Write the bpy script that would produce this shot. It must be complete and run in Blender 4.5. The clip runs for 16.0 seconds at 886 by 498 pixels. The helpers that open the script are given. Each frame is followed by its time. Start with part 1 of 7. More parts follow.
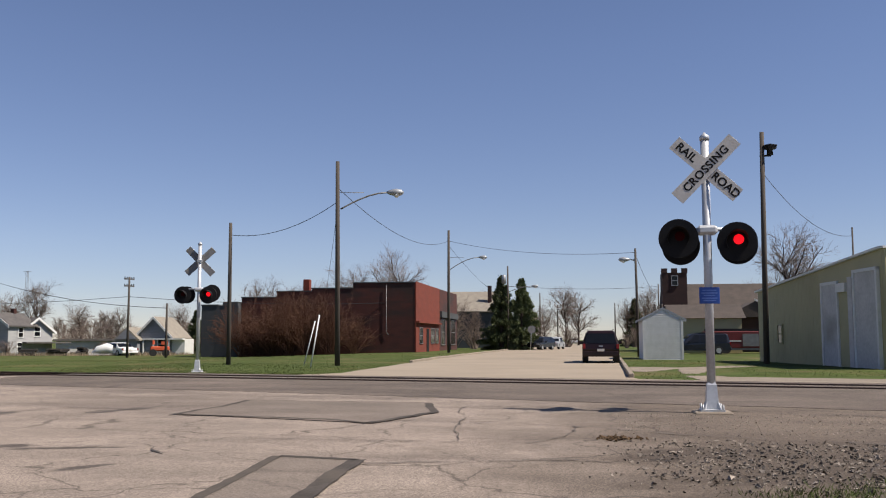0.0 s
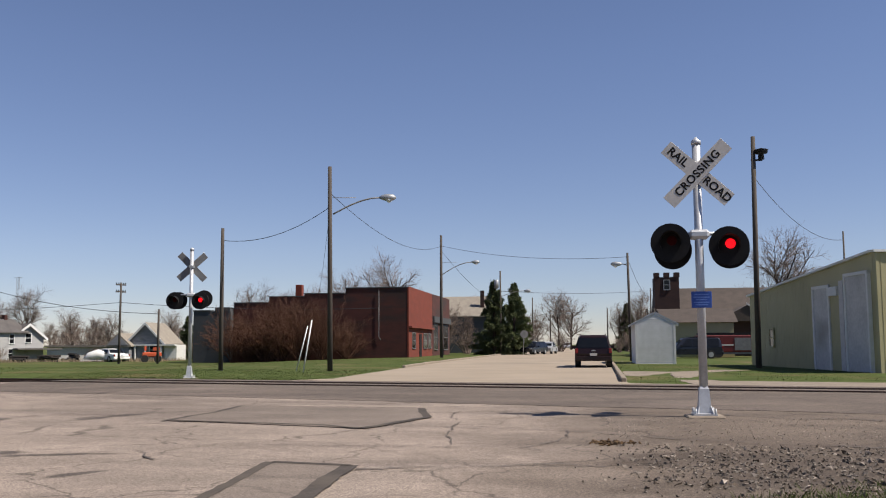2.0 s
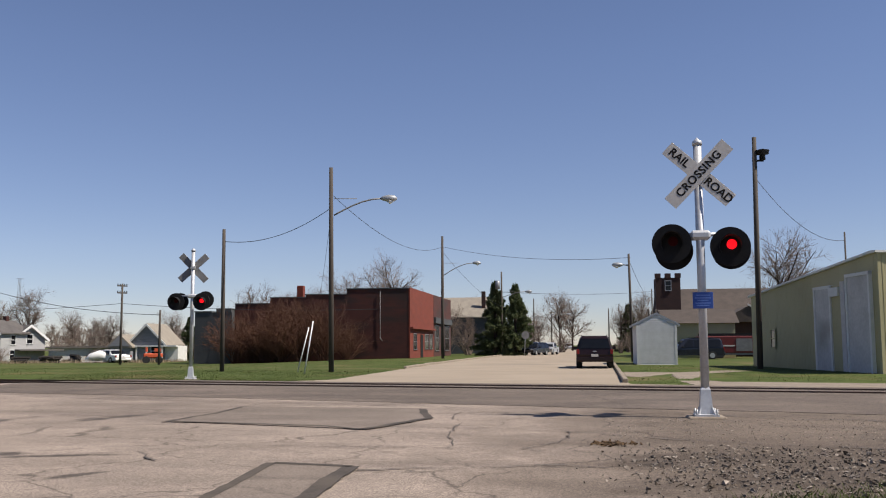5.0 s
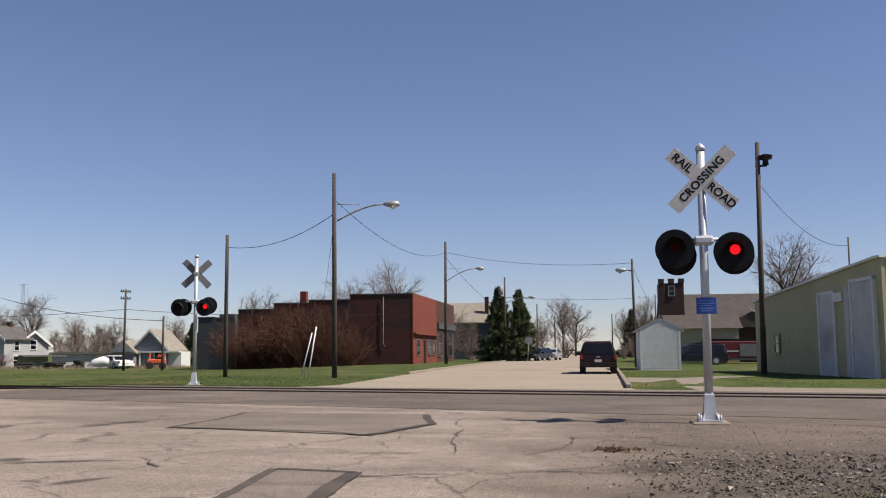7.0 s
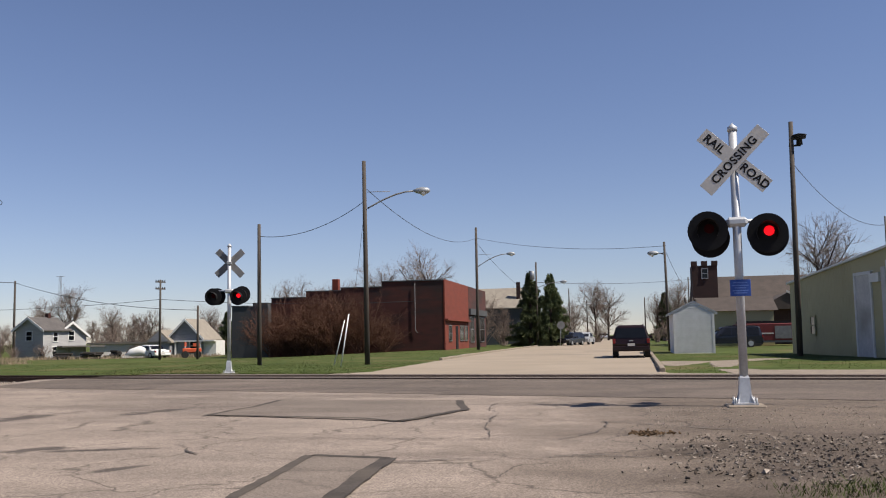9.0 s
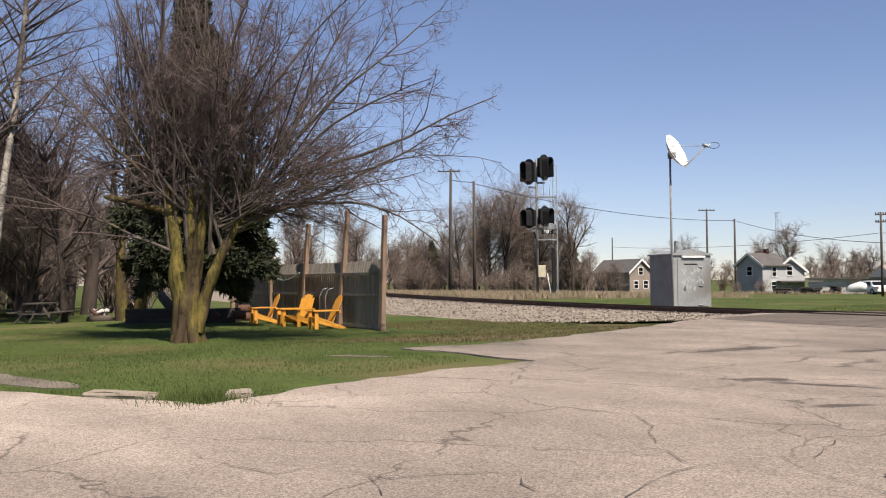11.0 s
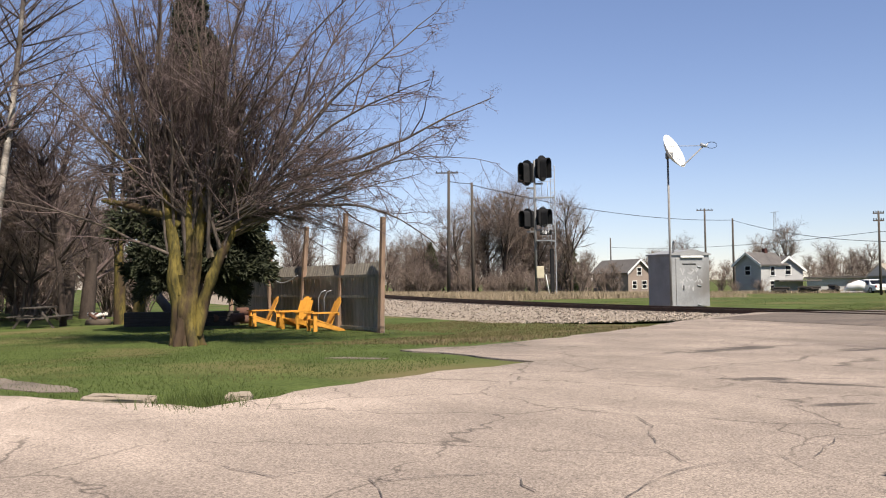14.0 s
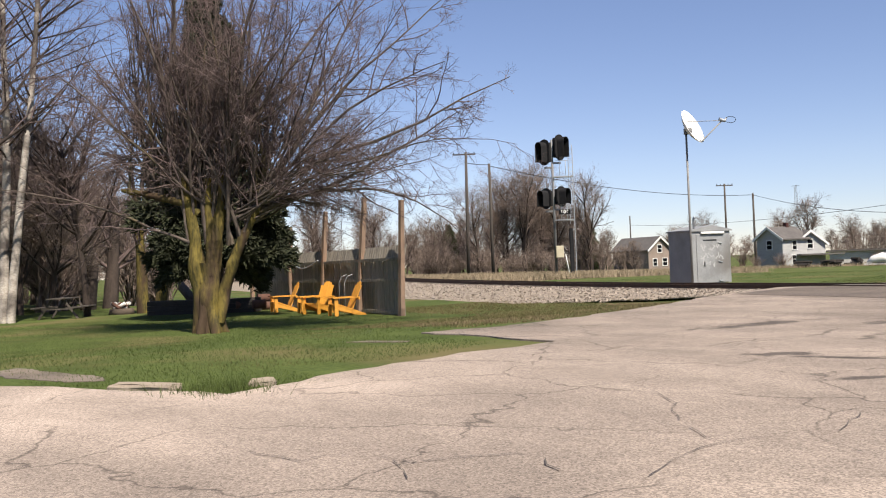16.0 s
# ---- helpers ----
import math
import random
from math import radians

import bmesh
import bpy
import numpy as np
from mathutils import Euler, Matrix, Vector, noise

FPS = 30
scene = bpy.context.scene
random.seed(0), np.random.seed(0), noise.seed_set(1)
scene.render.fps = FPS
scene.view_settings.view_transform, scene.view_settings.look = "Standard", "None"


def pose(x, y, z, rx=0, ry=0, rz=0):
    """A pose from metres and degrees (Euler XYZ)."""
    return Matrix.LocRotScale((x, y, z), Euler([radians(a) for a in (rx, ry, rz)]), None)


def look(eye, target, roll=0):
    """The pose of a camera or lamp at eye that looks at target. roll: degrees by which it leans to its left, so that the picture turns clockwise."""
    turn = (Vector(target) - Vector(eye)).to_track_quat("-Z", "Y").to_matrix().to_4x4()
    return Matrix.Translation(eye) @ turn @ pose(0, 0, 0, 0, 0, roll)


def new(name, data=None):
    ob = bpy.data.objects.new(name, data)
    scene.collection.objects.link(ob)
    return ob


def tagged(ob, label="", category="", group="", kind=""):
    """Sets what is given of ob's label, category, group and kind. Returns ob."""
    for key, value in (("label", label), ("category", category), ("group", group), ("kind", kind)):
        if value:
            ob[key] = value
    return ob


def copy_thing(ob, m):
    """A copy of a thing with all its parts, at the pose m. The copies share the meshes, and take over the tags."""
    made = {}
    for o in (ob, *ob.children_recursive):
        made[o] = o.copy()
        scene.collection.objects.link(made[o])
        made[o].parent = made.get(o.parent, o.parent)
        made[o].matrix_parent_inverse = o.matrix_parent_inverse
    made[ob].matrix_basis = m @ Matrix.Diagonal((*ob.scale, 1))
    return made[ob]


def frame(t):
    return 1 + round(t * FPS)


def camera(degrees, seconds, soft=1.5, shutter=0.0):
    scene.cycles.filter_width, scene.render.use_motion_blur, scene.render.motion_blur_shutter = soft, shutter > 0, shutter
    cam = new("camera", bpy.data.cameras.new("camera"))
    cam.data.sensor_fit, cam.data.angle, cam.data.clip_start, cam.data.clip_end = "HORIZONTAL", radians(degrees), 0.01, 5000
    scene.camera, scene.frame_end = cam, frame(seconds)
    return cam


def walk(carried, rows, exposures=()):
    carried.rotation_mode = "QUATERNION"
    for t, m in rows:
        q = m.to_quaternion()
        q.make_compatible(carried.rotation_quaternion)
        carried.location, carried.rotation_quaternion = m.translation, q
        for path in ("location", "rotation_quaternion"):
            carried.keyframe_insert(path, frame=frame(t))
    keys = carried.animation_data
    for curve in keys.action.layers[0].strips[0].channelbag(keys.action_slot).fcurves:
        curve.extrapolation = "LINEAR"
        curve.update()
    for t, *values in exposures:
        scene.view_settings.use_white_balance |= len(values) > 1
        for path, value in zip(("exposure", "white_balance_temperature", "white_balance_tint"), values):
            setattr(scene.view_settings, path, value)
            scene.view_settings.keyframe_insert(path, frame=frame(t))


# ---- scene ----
cam = camera(50.89, 16.0, soft=1.1)
EYE = 1.1
# seconds, yaw, pitch, roll: a hand-held camera that turns on the spot
TURNS = [
    (0.0, 9.3, 5.554, 0.055),
    (0.5, 9.351, 5.578, 0.138),
    (1.0, 9.23, 5.696, 0.189),
    (1.5, 9.017, 5.821, 0.202),
    (2.0, 8.854, 5.856, 0.245),
    (2.5, 8.743, 5.871, -0.098),
    (3.0, 8.726, 5.844, -0.229),
    (3.5, 8.789, 5.811, 0.273),
    (4.0, 8.805, 5.851, 0.312),
    (6.5, 9.16, 6.109, 0.182),
    (7.0, 9.128, 6.251, 0.315),
    (7.5, 9.137, 6.336, 1.025),
    (8.0, 8.993, 6.151, 0.868),
    (8.5, 8.547, 5.926, 1.293),
    (8.8, 8.447, 5.626, 1.193),
    (9.0, 11.097, 5.415, 1.002),
    (9.2, 17.226, 5.51, 0.716),
    (9.4, 25.383, 5.773, 0.638),
    (9.5, 29.885, 5.946, 0.393),
    (9.7, 37.674, 6.05, 0.166),
    (10.0, 45.225, 5.121, 0.085),
    (10.2, 48.416, 3.756, 0.237),
    (12.3, 54.743, 1.651, 0.584),
    (12.5, 54.073, 1.949, 0.576),
    (13.0, 53.511, 2.258, 0.731),
    (13.5, 53.325, 2.085, 1.124),
    (14.0, 53.103, 2.122, 0.918),
    (14.5, 52.876, 2.214, 1.199),
    (15.0, 52.819, 2.279, 1.568),
    (15.5, 53.663, 1.831, 2.28),
    (16.0, 54.317, 1.053, 2.244),
]
walk(cam, [(t, pose(0, 0, EYE, 90 + pitch, roll, yaw)) for t, yaw, pitch, roll in TURNS],
     exposures=[(0.0, 0.5, 6600, 12.0), (9.0, 0.5, 6600, 12.0), (9.7, 0.36, 6650, 12.0), (10.2, 0.5, 6700, 11.0), (12.3, 0.92, 6760, 11.0), (16.0, 0.92, 6760, 11.0)])

# ---- daylight ----
SUN = Vector((1.87, -0.30, 2.53)).normalized()
world = bpy.data.worlds.new("sky")
scene.world = world
world.use_nodes = True
wn = world.node_tree.nodes
sky = wn.new("ShaderNodeTexSky")
sky.sky_type = "NISHITA"
sky.sun_disc = False
sky.sun_elevation = math.asin(SUN.z)
sky.sun_rotation = math.atan2(SUN.x, SUN.y)
sky.air_density, sky.dust_density, sky.ozone_density = 0.8, 0.0, 1.2
wn["Background"].inputs[1].default_value = 0.062
# paler air low down, deeper blue above
tint = wn.new("ShaderNodeMix")
tint.data_type, tint.blend_type = "RGBA", "MULTIPLY"
tint.inputs[0].default_value = 1.0
gen = wn.new("ShaderNodeTexCoord")
sep = wn.new("ShaderNodeSeparateXYZ")
ramp = wn.new("ShaderNodeValToRGB")
ramp.color_ramp.elements[0].position, ramp.color_ramp.elements[0].color = 0.0, (0.89, 0.875, 1.02, 1)
ramp.color_ramp.elements[1].position, ramp.color_ramp.elements[1].color = 0.30, (1.18, 1.13, 1.26, 1)
mid = ramp.color_ramp.elements.new(0.10)
mid.color = (1.08, 1.02, 1.13, 1)
wl = world.node_tree.links
wl.new(gen.outputs["Generated"], sep.inputs[0])
wl.new(sep.outputs[2], ramp.inputs[0])
wl.new(ramp.outputs[0], tint.inputs[7])
wl.new(sky.outputs[0], tint.inputs[6])
wl.new(tint.outputs[2], wn["Background"].inputs[0])
sun_data = bpy.data.lights.new("sun", "SUN")
sun_data.energy, sun_data.angle, sun_data.color = 5.0, radians(0.53), (1.0, 0.93, 0.83)
sun = new("sun", sun_data)
sun.matrix_world = look((0, 0, 60), Vector((0, 0, 60)) - SUN)


# ---- materials ----
def mat(name, a, b=None, scale=3.0, rough=0.8, metal=0.0, bump=0.15, fine=40.0, fine_mix=0.35, stretch=(1, 1, 1), c=None, patch=0.25, spec=0.5, island=0.0):
    """Two colours mixed by broad and fine noise, with a third in patches, and fine relief."""
    m = bpy.data.materials.new(name)
    m.use_nodes = True
    n, l = m.node_tree.nodes, m.node_tree.links
    bs = n["Principled BSDF"]
    tc = n.new("ShaderNodeTexCoord")
    mp = n.new("ShaderNodeMapping")
    mp.inputs["Scale"].default_value = stretch
    l.new(tc.outputs["Object"], mp.inputs[0])
    b = b or tuple(v * 0.75 for v in a)
    n1, n2 = n.new("ShaderNodeTexNoise"), n.new("ShaderNodeTexNoise")
    n1.inputs["Scale"].default_value, n1.inputs["Detail"].default_value = scale, 6
    n2.inputs["Scale"].default_value, n2.inputs["Detail"].default_value = fine, 3
    l.new(mp.outputs[0], n1.inputs[0])
    l.new(mp.outputs[0], n2.inputs[0])
    mx = n.new("ShaderNodeMix")
    mx.data_type = "RGBA"
    mx.inputs[6].default_value, mx.inputs[7].default_value = (*a, 1), (*b, 1)
    ad = n.new("ShaderNodeMath")
    ad.operation = "MULTIPLY_ADD"
    l.new(n2.outputs[0], ad.inputs[0])
    ad.inputs[1].default_value = fine_mix * 2
    sb = n.new("ShaderNodeMath")
    sb.operation = "SUBTRACT"
    l.new(n1.outputs[0], sb.inputs[0])
    sb.inputs[1].default_value = fine_mix
    l.new(sb.outputs[0], ad.inputs[2])
    st = n.new("ShaderNodeMapRange")
    st.inputs[1].default_value, st.inputs[2].default_value = 0.3, 0.7
    l.new(ad.outputs[0], st.inputs[0])
    l.new(st.outputs[0], mx.inputs[0])
    out = mx.outputs[2]
    if c:
        n3 = n.new("ShaderNodeTexNoise")
        n3.inputs["Scale"].default_value, n3.inputs["Detail"].default_value = scale * 0.37, 8
        l.new(mp.outputs[0], n3.inputs[0])
        r3 = n.new("ShaderNodeMapRange")
        r3.inputs[1].default_value, r3.inputs[2].default_value = 0.62 - patch * 0.4, 0.78 - patch * 0.4
        l.new(n3.outputs[0], r3.inputs[0])
        m3 = n.new("ShaderNodeMix")
        m3.data_type = "RGBA"
        m3.inputs[7].default_value = (*c, 1)
        l.new(out, m3.inputs[6])
        l.new(r3.outputs[0], m3.inputs[0])
        out = m3.outputs[2]
    if island:
        oi = n.new("ShaderNodeNewGeometry")
        ob = n.new("ShaderNodeObjectInfo")
        s2 = n.new("ShaderNodeMath")
        s2.operation = "ADD"
        l.new(oi.outputs["Random Per Island"], s2.inputs[0])
        l.new(ob.outputs["Random"], s2.inputs[1])
        rr = n.new("ShaderNodeMapRange")
        rr.inputs[1].default_value, rr.inputs[2].default_value = 0, 2
        rr.inputs[3].default_value, rr.inputs[4].default_value = 1 - island, 1 + island
        l.new(s2.outputs[0], rr.inputs[0])
        hv = n.new("ShaderNodeHueSaturation")
        l.new(rr.outputs[0], hv.inputs["Value"])
        l.new(out, hv.inputs["Color"])
        out = hv.outputs[0]
    l.new(out, bs.inputs["Base Color"])
    bs.inputs["Roughness"].default_value, bs.inputs["Metallic"].default_value = rough, metal
    bs.inputs["Specular IOR Level"].default_value = spec
    if bump:
        bp = n.new("ShaderNodeBump")
        bp.inputs["Strength"].default_value, bp.inputs["Distance"].default_value = bump, 0.02
        l.new(ad.outputs[0], bp.inputs["Height"])
        l.new(bp.outputs[0], bs.inputs["Normal"])
    return m


def glow(name, color, strength):
    m = bpy.data.materials.new(name)
    m.use_nodes = True
    bs = m.node_tree.nodes["Principled BSDF"]
    bs.inputs["Base Color"].default_value = (*color, 1)
    bs.inputs["Emission Color"].default_value = (*color, 1)
    bs.inputs["Emission Strength"].default_value = strength
    return m



def asphalt(name, a, b, stain, crack_size, crack=0.6, speck=0.42, worn=False):
    """Worn asphalt: pale aggregate, broad stains, a wandering net of cracks."""
    m = mat(name, a, b, 0.45, 0.92, bump=0.0, fine=5, fine_mix=0.3, c=stain, patch=0.3, spec=0.2)
    n, l = m.node_tree.nodes, m.node_tree.links
    bs = n["Principled BSDF"]
    tc = n.new("ShaderNodeTexCoord")
    base = bs.inputs["Base Color"].links[0].from_socket
    if worn:
        # broken gravelly surface towards the east side, earthier still at the near corner
        sx = n.new("ShaderNodeSeparateXYZ")
        l.new(tc.outputs["Object"], sx.inputs[0])
        wv = n.new("ShaderNodeTexNoise")
        wv.inputs["Scale"].default_value, wv.inputs["Detail"].default_value = 0.9, 7
        l.new(tc.outputs["Object"], wv.inputs[0])
        for lo, hi, y_lo, y_hi, col in ((0.2, 2.6, 40.0, 41.0, (0.128, 0.102, 0.081)), (2.1, 2.9, 9.6, 11.6, (0.082, 0.064, 0.050))):
            ma = n.new("ShaderNodeMath")
            ma.operation = "MULTIPLY_ADD"
            l.new(wv.outputs[0], ma.inputs[0])
            ma.inputs[1].default_value = 4.0
            l.new(sx.outputs[0], ma.inputs[2])
            mg = n.new("ShaderNodeMapRange")
            mg.inputs[1].default_value, mg.inputs[2].default_value = lo + 0.2, hi + 0.2
            l.new(ma.outputs[0], mg.inputs[0])
            yb = n.new("ShaderNodeMath")
            yb.operation = "MULTIPLY_ADD"
            l.new(wv.outputs[0], yb.inputs[0])
            yb.inputs[1].default_value = 2.0
            l.new(sx.outputs[1], yb.inputs[2])
            mh = n.new("ShaderNodeMapRange")
            mh.inputs[1].default_value, mh.inputs[2].default_value = y_lo + 1, y_hi + 1
            mh.inputs[3].default_value, mh.inputs[4].default_value = 1.0, 0.0
            l.new(yb.outputs[0], mh.inputs[0])
            mm = n.new("ShaderNodeMath")
            mm.operation = "MULTIPLY"
            l.new(mg.outputs[0], mm.inputs[0])
            l.new(mh.outputs[0], mm.inputs[1])
            cm = n.new("ShaderNodeMix")
            cm.data_type = "RGBA"
            l.new(mm.outputs[0], cm.inputs[0])
            l.new(base, cm.inputs[6])
            cm.inputs[7].default_value = (*col, 1)
            base = cm.outputs[2]
        # paler towards the lawn
        mg = n.new("ShaderNodeMapRange")
        mg.inputs[1].default_value, mg.inputs[2].default_value = -2.5, -7.5
        l.new(sx.outputs[0], mg.inputs[0])
        mh = n.new("ShaderNodeMapRange")
        mh.inputs[1].default_value, mh.inputs[2].default_value = 8.0, 4.0
        l.new(sx.outputs[1], mh.inputs[0])
        mm = n.new("ShaderNodeMath")
        mm.operation = "MULTIPLY"
        l.new(mg.outputs[0], mm.inputs[0])
        l.new(mh.outputs[0], mm.inputs[1])
        cm = n.new("ShaderNodeMix")
        cm.data_type = "RGBA"
        m5 = n.new("ShaderNodeMath")
        m5.operation = "MULTIPLY"
        l.new(mm.outputs[0], m5.inputs[0])
        l.new(wv.outputs[0], m5.inputs[1])
        l.new(m5.outputs[0], cm.inputs[0])
        l.new(base, cm.inputs[6])
        cm.inputs[7].default_value = (0.42, 0.343, 0.285, 1)
        base = cm.outputs[2]
        # dark ragged oil stains by the lawn
        for ox, oy, turn, wide, deep in ((-8.75, 12.2, 1.45, 1.7, 0.42), (-5.95, 8.7, 0.8, 0.5, 0.3), (-5.2, 8.7, 0.3, 0.9, 0.12), (-7.2, 13.4, 1.3, 1.0, 0.3), (-4.3, 7.4, 1.0, 0.5, 0.12)):
            om = n.new("ShaderNodeMapping")
            om.vector_type = "TEXTURE"
            om.inputs["Location"].default_value = (ox, oy, 0)
            om.inputs["Rotation"].default_value = (0, 0, turn)
            om.inputs["Scale"].default_value = (wide, deep, 1)
            l.new(tc.outputs["Object"], om.inputs[0])
            ol = n.new("ShaderNodeVectorMath")
            ol.operation = "LENGTH"
            l.new(om.outputs[0], ol.inputs[0])
            on = n.new("ShaderNodeTexNoise")
            on.inputs["Scale"].default_value, on.inputs["Detail"].default_value = 3.5, 8
            l.new(tc.outputs["Object"], on.inputs[0])
            oa = n.new("ShaderNodeMath")
            oa.operation = "MULTIPLY_ADD"
            l.new(on.outputs[0], oa.inputs[0])
            oa.inputs[1].default_value = 2.4
            l.new(ol.outputs["Value"], oa.inputs[2])
            og = n.new("ShaderNodeMapRange")
            og.inputs[1].default_value, og.inputs[2].default_value = 1.55, 2.1
            og.inputs[3].default_value, og.inputs[4].default_value = 0.85, 0.0
            l.new(oa.outputs[0], og.inputs[0])
            cm = n.new("ShaderNodeMix")
            cm.data_type = "RGBA"
            l.new(og.outputs[0], cm.inputs[0])
            l.new(base, cm.inputs[6])
            cm.inputs[7].default_value = (0.060, 0.050, 0.044, 1)
            base = cm.outputs[2]
    # aggregate
    vo = n.new("ShaderNodeTexVoronoi")
    vo.inputs["Scale"].default_value = 95
    l.new(tc.outputs["Object"], vo.inputs["Vector"])
    bw = n.new("ShaderNodeRGBToBW")
    l.new(vo.outputs["Color"], bw.inputs[0])
    sp = n.new("ShaderNodeMapRange")
    sp.inputs[1].default_value, sp.inputs[2].default_value = 0.15, 0.85
    sp.inputs[3].default_value, sp.inputs[4].default_value = 1 - speck, 1 + speck
    l.new(bw.outputs[0], sp.inputs[0])
    # streaks along the roadway
    mp = n.new("ShaderNodeMapping")
    mp.inputs["Scale"].default_value = (0.45, 1.0, 1)
    mp.inputs["Rotation"].default_value = (0, 0, 0.2)
    l.new(tc.outputs["Object"], mp.inputs[0])
    ns = n.new("ShaderNodeTexNoise")
    ns.inputs["Scale"].default_value, ns.inputs["Detail"].default_value = 1.0, 8
    l.new(mp.outputs[0], ns.inputs[0])
    sr = n.new("ShaderNodeMapRange")
    sr.inputs[1].default_value, sr.inputs[2].default_value = 0.35, 0.65
    sr.inputs[3].default_value, sr.inputs[4].default_value = 0.84, 1.12
    l.new(ns.outputs[0], sr.inputs[0])
    mu = n.new("ShaderNodeMath")
    mu.operation = "MULTIPLY"
    l.new(sp.outputs[0], mu.inputs[0])
    l.new(sr.outputs[0], mu.inputs[1])
    # cracks
    wn_ = n.new("ShaderNodeTexNoise")
    wn_.inputs["Scale"].default_value, wn_.inputs["Detail"].default_value = 1.6, 6
    l.new(tc.outputs["Object"], wn_.inputs[0])
    wa = n.new("ShaderNodeVectorMath")
    wa.operation = "MULTIPLY_ADD"
    l.new(wn_.outputs["Color"], wa.inputs[0])
    wa.inputs[1].default_value = (0.9, 0.9, 0)
    l.new(tc.outputs["Object"], wa.inputs[2])
    ve = n.new("ShaderNodeTexVoronoi")
    ve.feature = "DISTANCE_TO_EDGE"
    ve.inputs["Scale"].default_value = crack_size
    l.new(wa.outputs[0], ve.inputs["Vector"])
    cr = n.new("ShaderNodeMapRange")
    cr.inputs[1].default_value, cr.inputs[2].default_value = 0.002, 0.011
    cr.inputs[3].default_value, cr.inputs[4].default_value = 1 - crack, 1.0
    l.new(ve.outputs["Distance"], cr.inputs[0])
    mk = n.new("ShaderNodeTexNoise")
    mk.inputs["Scale"].default_value, mk.inputs["Detail"].default_value = 0.35, 3
    l.new(tc.outputs["Object"], mk.inputs[0])
    mr = n.new("ShaderNodeMapRange")
    mr.inputs[1].default_value, mr.inputs[2].default_value = 0.36, 0.48
    l.new(mk.outputs[0], mr.inputs[0])
    ck = n.new("ShaderNodeMix")
    l.new(mr.outputs[0], ck.inputs[0])
    ck.inputs[2].default_value = 1.0
    l.new(cr.outputs[0], ck.inputs[3])
    m2 = n.new("ShaderNodeMath")
    m2.operation = "MULTIPLY"
    l.new(mu.outputs[0], m2.inputs[0])
    l.new(ck.outputs[0], m2.inputs[1])
    hv = n.new("ShaderNodeHueSaturation")
    l.new(base, hv.inputs["Color"])
    l.new(m2.outputs[0], hv.inputs["Value"])
    l.new(hv.outputs[0], bs.inputs["Base Color"])
    bp = n.new("ShaderNodeBump")
    bp.inputs["Strength"].default_value, bp.inputs["Distance"].default_value = 0.5, 0.008
    l.new(bw.outputs[0], bp.inputs["Height"])
    l.new(bp.outputs[0], bs.inputs["Normal"])
    return m


ASPHALT = asphalt("asphalt", (0.264, 0.216, 0.179), (0.197, 0.162, 0.135), (0.149, 0.122, 0.102), 0.55, 0.5, worn=True)
ASPHALT_CROSS = asphalt("asphalt_crossing", (0.130, 0.105, 0.087), (0.100, 0.082, 0.069), (0.148, 0.120, 0.100), 0.3, 0.3)
GRASS = mat("grass", (0.076, 0.099, 0.028), (0.042, 0.058, 0.015), 0.7, 0.95, bump=0.8, fine=14, fine_mix=0.5, c=(0.115, 0.098, 0.044), patch=0.26, spec=0.1)
ASPHALT_PATCH = asphalt("asphalt_patch", (0.182, 0.150, 0.125), (0.155, 0.128, 0.107), (0.14, 0.116, 0.097), 0.2, 0.2, 0.3)
CRACK = mat("crack_fill", (0.066, 0.054, 0.046), (0.09, 0.075, 0.063), 6, 0.9, bump=0.2)
TAR = mat("tar", (0.082, 0.071, 0.063), (0.055, 0.048, 0.043), 2.5, 0.95, bump=0.3, fine=30, c=(0.10, 0.085, 0.07), patch=0.3, spec=0.1)
STREET = mat("street_concrete", (0.30, 0.25, 0.192), (0.25, 0.207, 0.158), 0.35, 0.92, bump=0.2, fine=25, c=(0.22, 0.185, 0.145), patch=0.2, spec=0.2)
CONCRETE = mat("concrete", (0.275, 0.225, 0.17), (0.18, 0.147, 0.113), 2.0, 0.9, bump=0.4, fine=40)
GRAVEL = mat("gravel", (0.25, 0.205, 0.158), (0.165, 0.135, 0.104), 1.2, 0.95, bump=1.0, fine=22, fine_mix=0.6)
STONE = mat("ballast_stone", (0.30, 0.255, 0.212), (0.18, 0.150, 0.122), 6, 0.9, bump=0.3, fine=50, island=0.75)
DIRT = mat("dirt", (0.0975, 0.07475, 0.05525), (0.0585, 0.0442, 0.0325), 3, 0.95, bump=0.8, fine=30)
STRAW = mat("dry_grass", (0.30, 0.235, 0.155), (0.20, 0.155, 0.10), 2, 0.95, bump=0.3, fine=30, island=0.3)
RAIL = mat("rail_steel", (0.10, 0.060, 0.042), (0.058, 0.037, 0.028), 5, 0.7, 0.2, fine=40)
TIE = mat("tie_wood", (0.07, 0.052, 0.042), (0.04, 0.03, 0.026), 4, 0.9, fine=30)
SILVER = mat("silver_paint", (0.527, 0.544, 0.561), (0.425, 0.4335, 0.4505), 5, 0.42, 0.35, bump=0.05, fine=30, c=(0.306, 0.2805, 0.255), patch=0.02)
GALV = mat("galvanised_steel", (0.4, 0.416, 0.424), (0.304, 0.312, 0.32), 3, 0.5, 0.6, bump=0.05, fine=25)
BLACK = mat("black_paint", (0.010, 0.010, 0.011), (0.016, 0.016, 0.017), 4, 0.85, bump=0.05, spec=0.2)
WHITE = mat("white_paint", (0.666, 0.666, 0.648), (0.576, 0.576, 0.549), 3, 0.6, bump=0.06, fine=25)
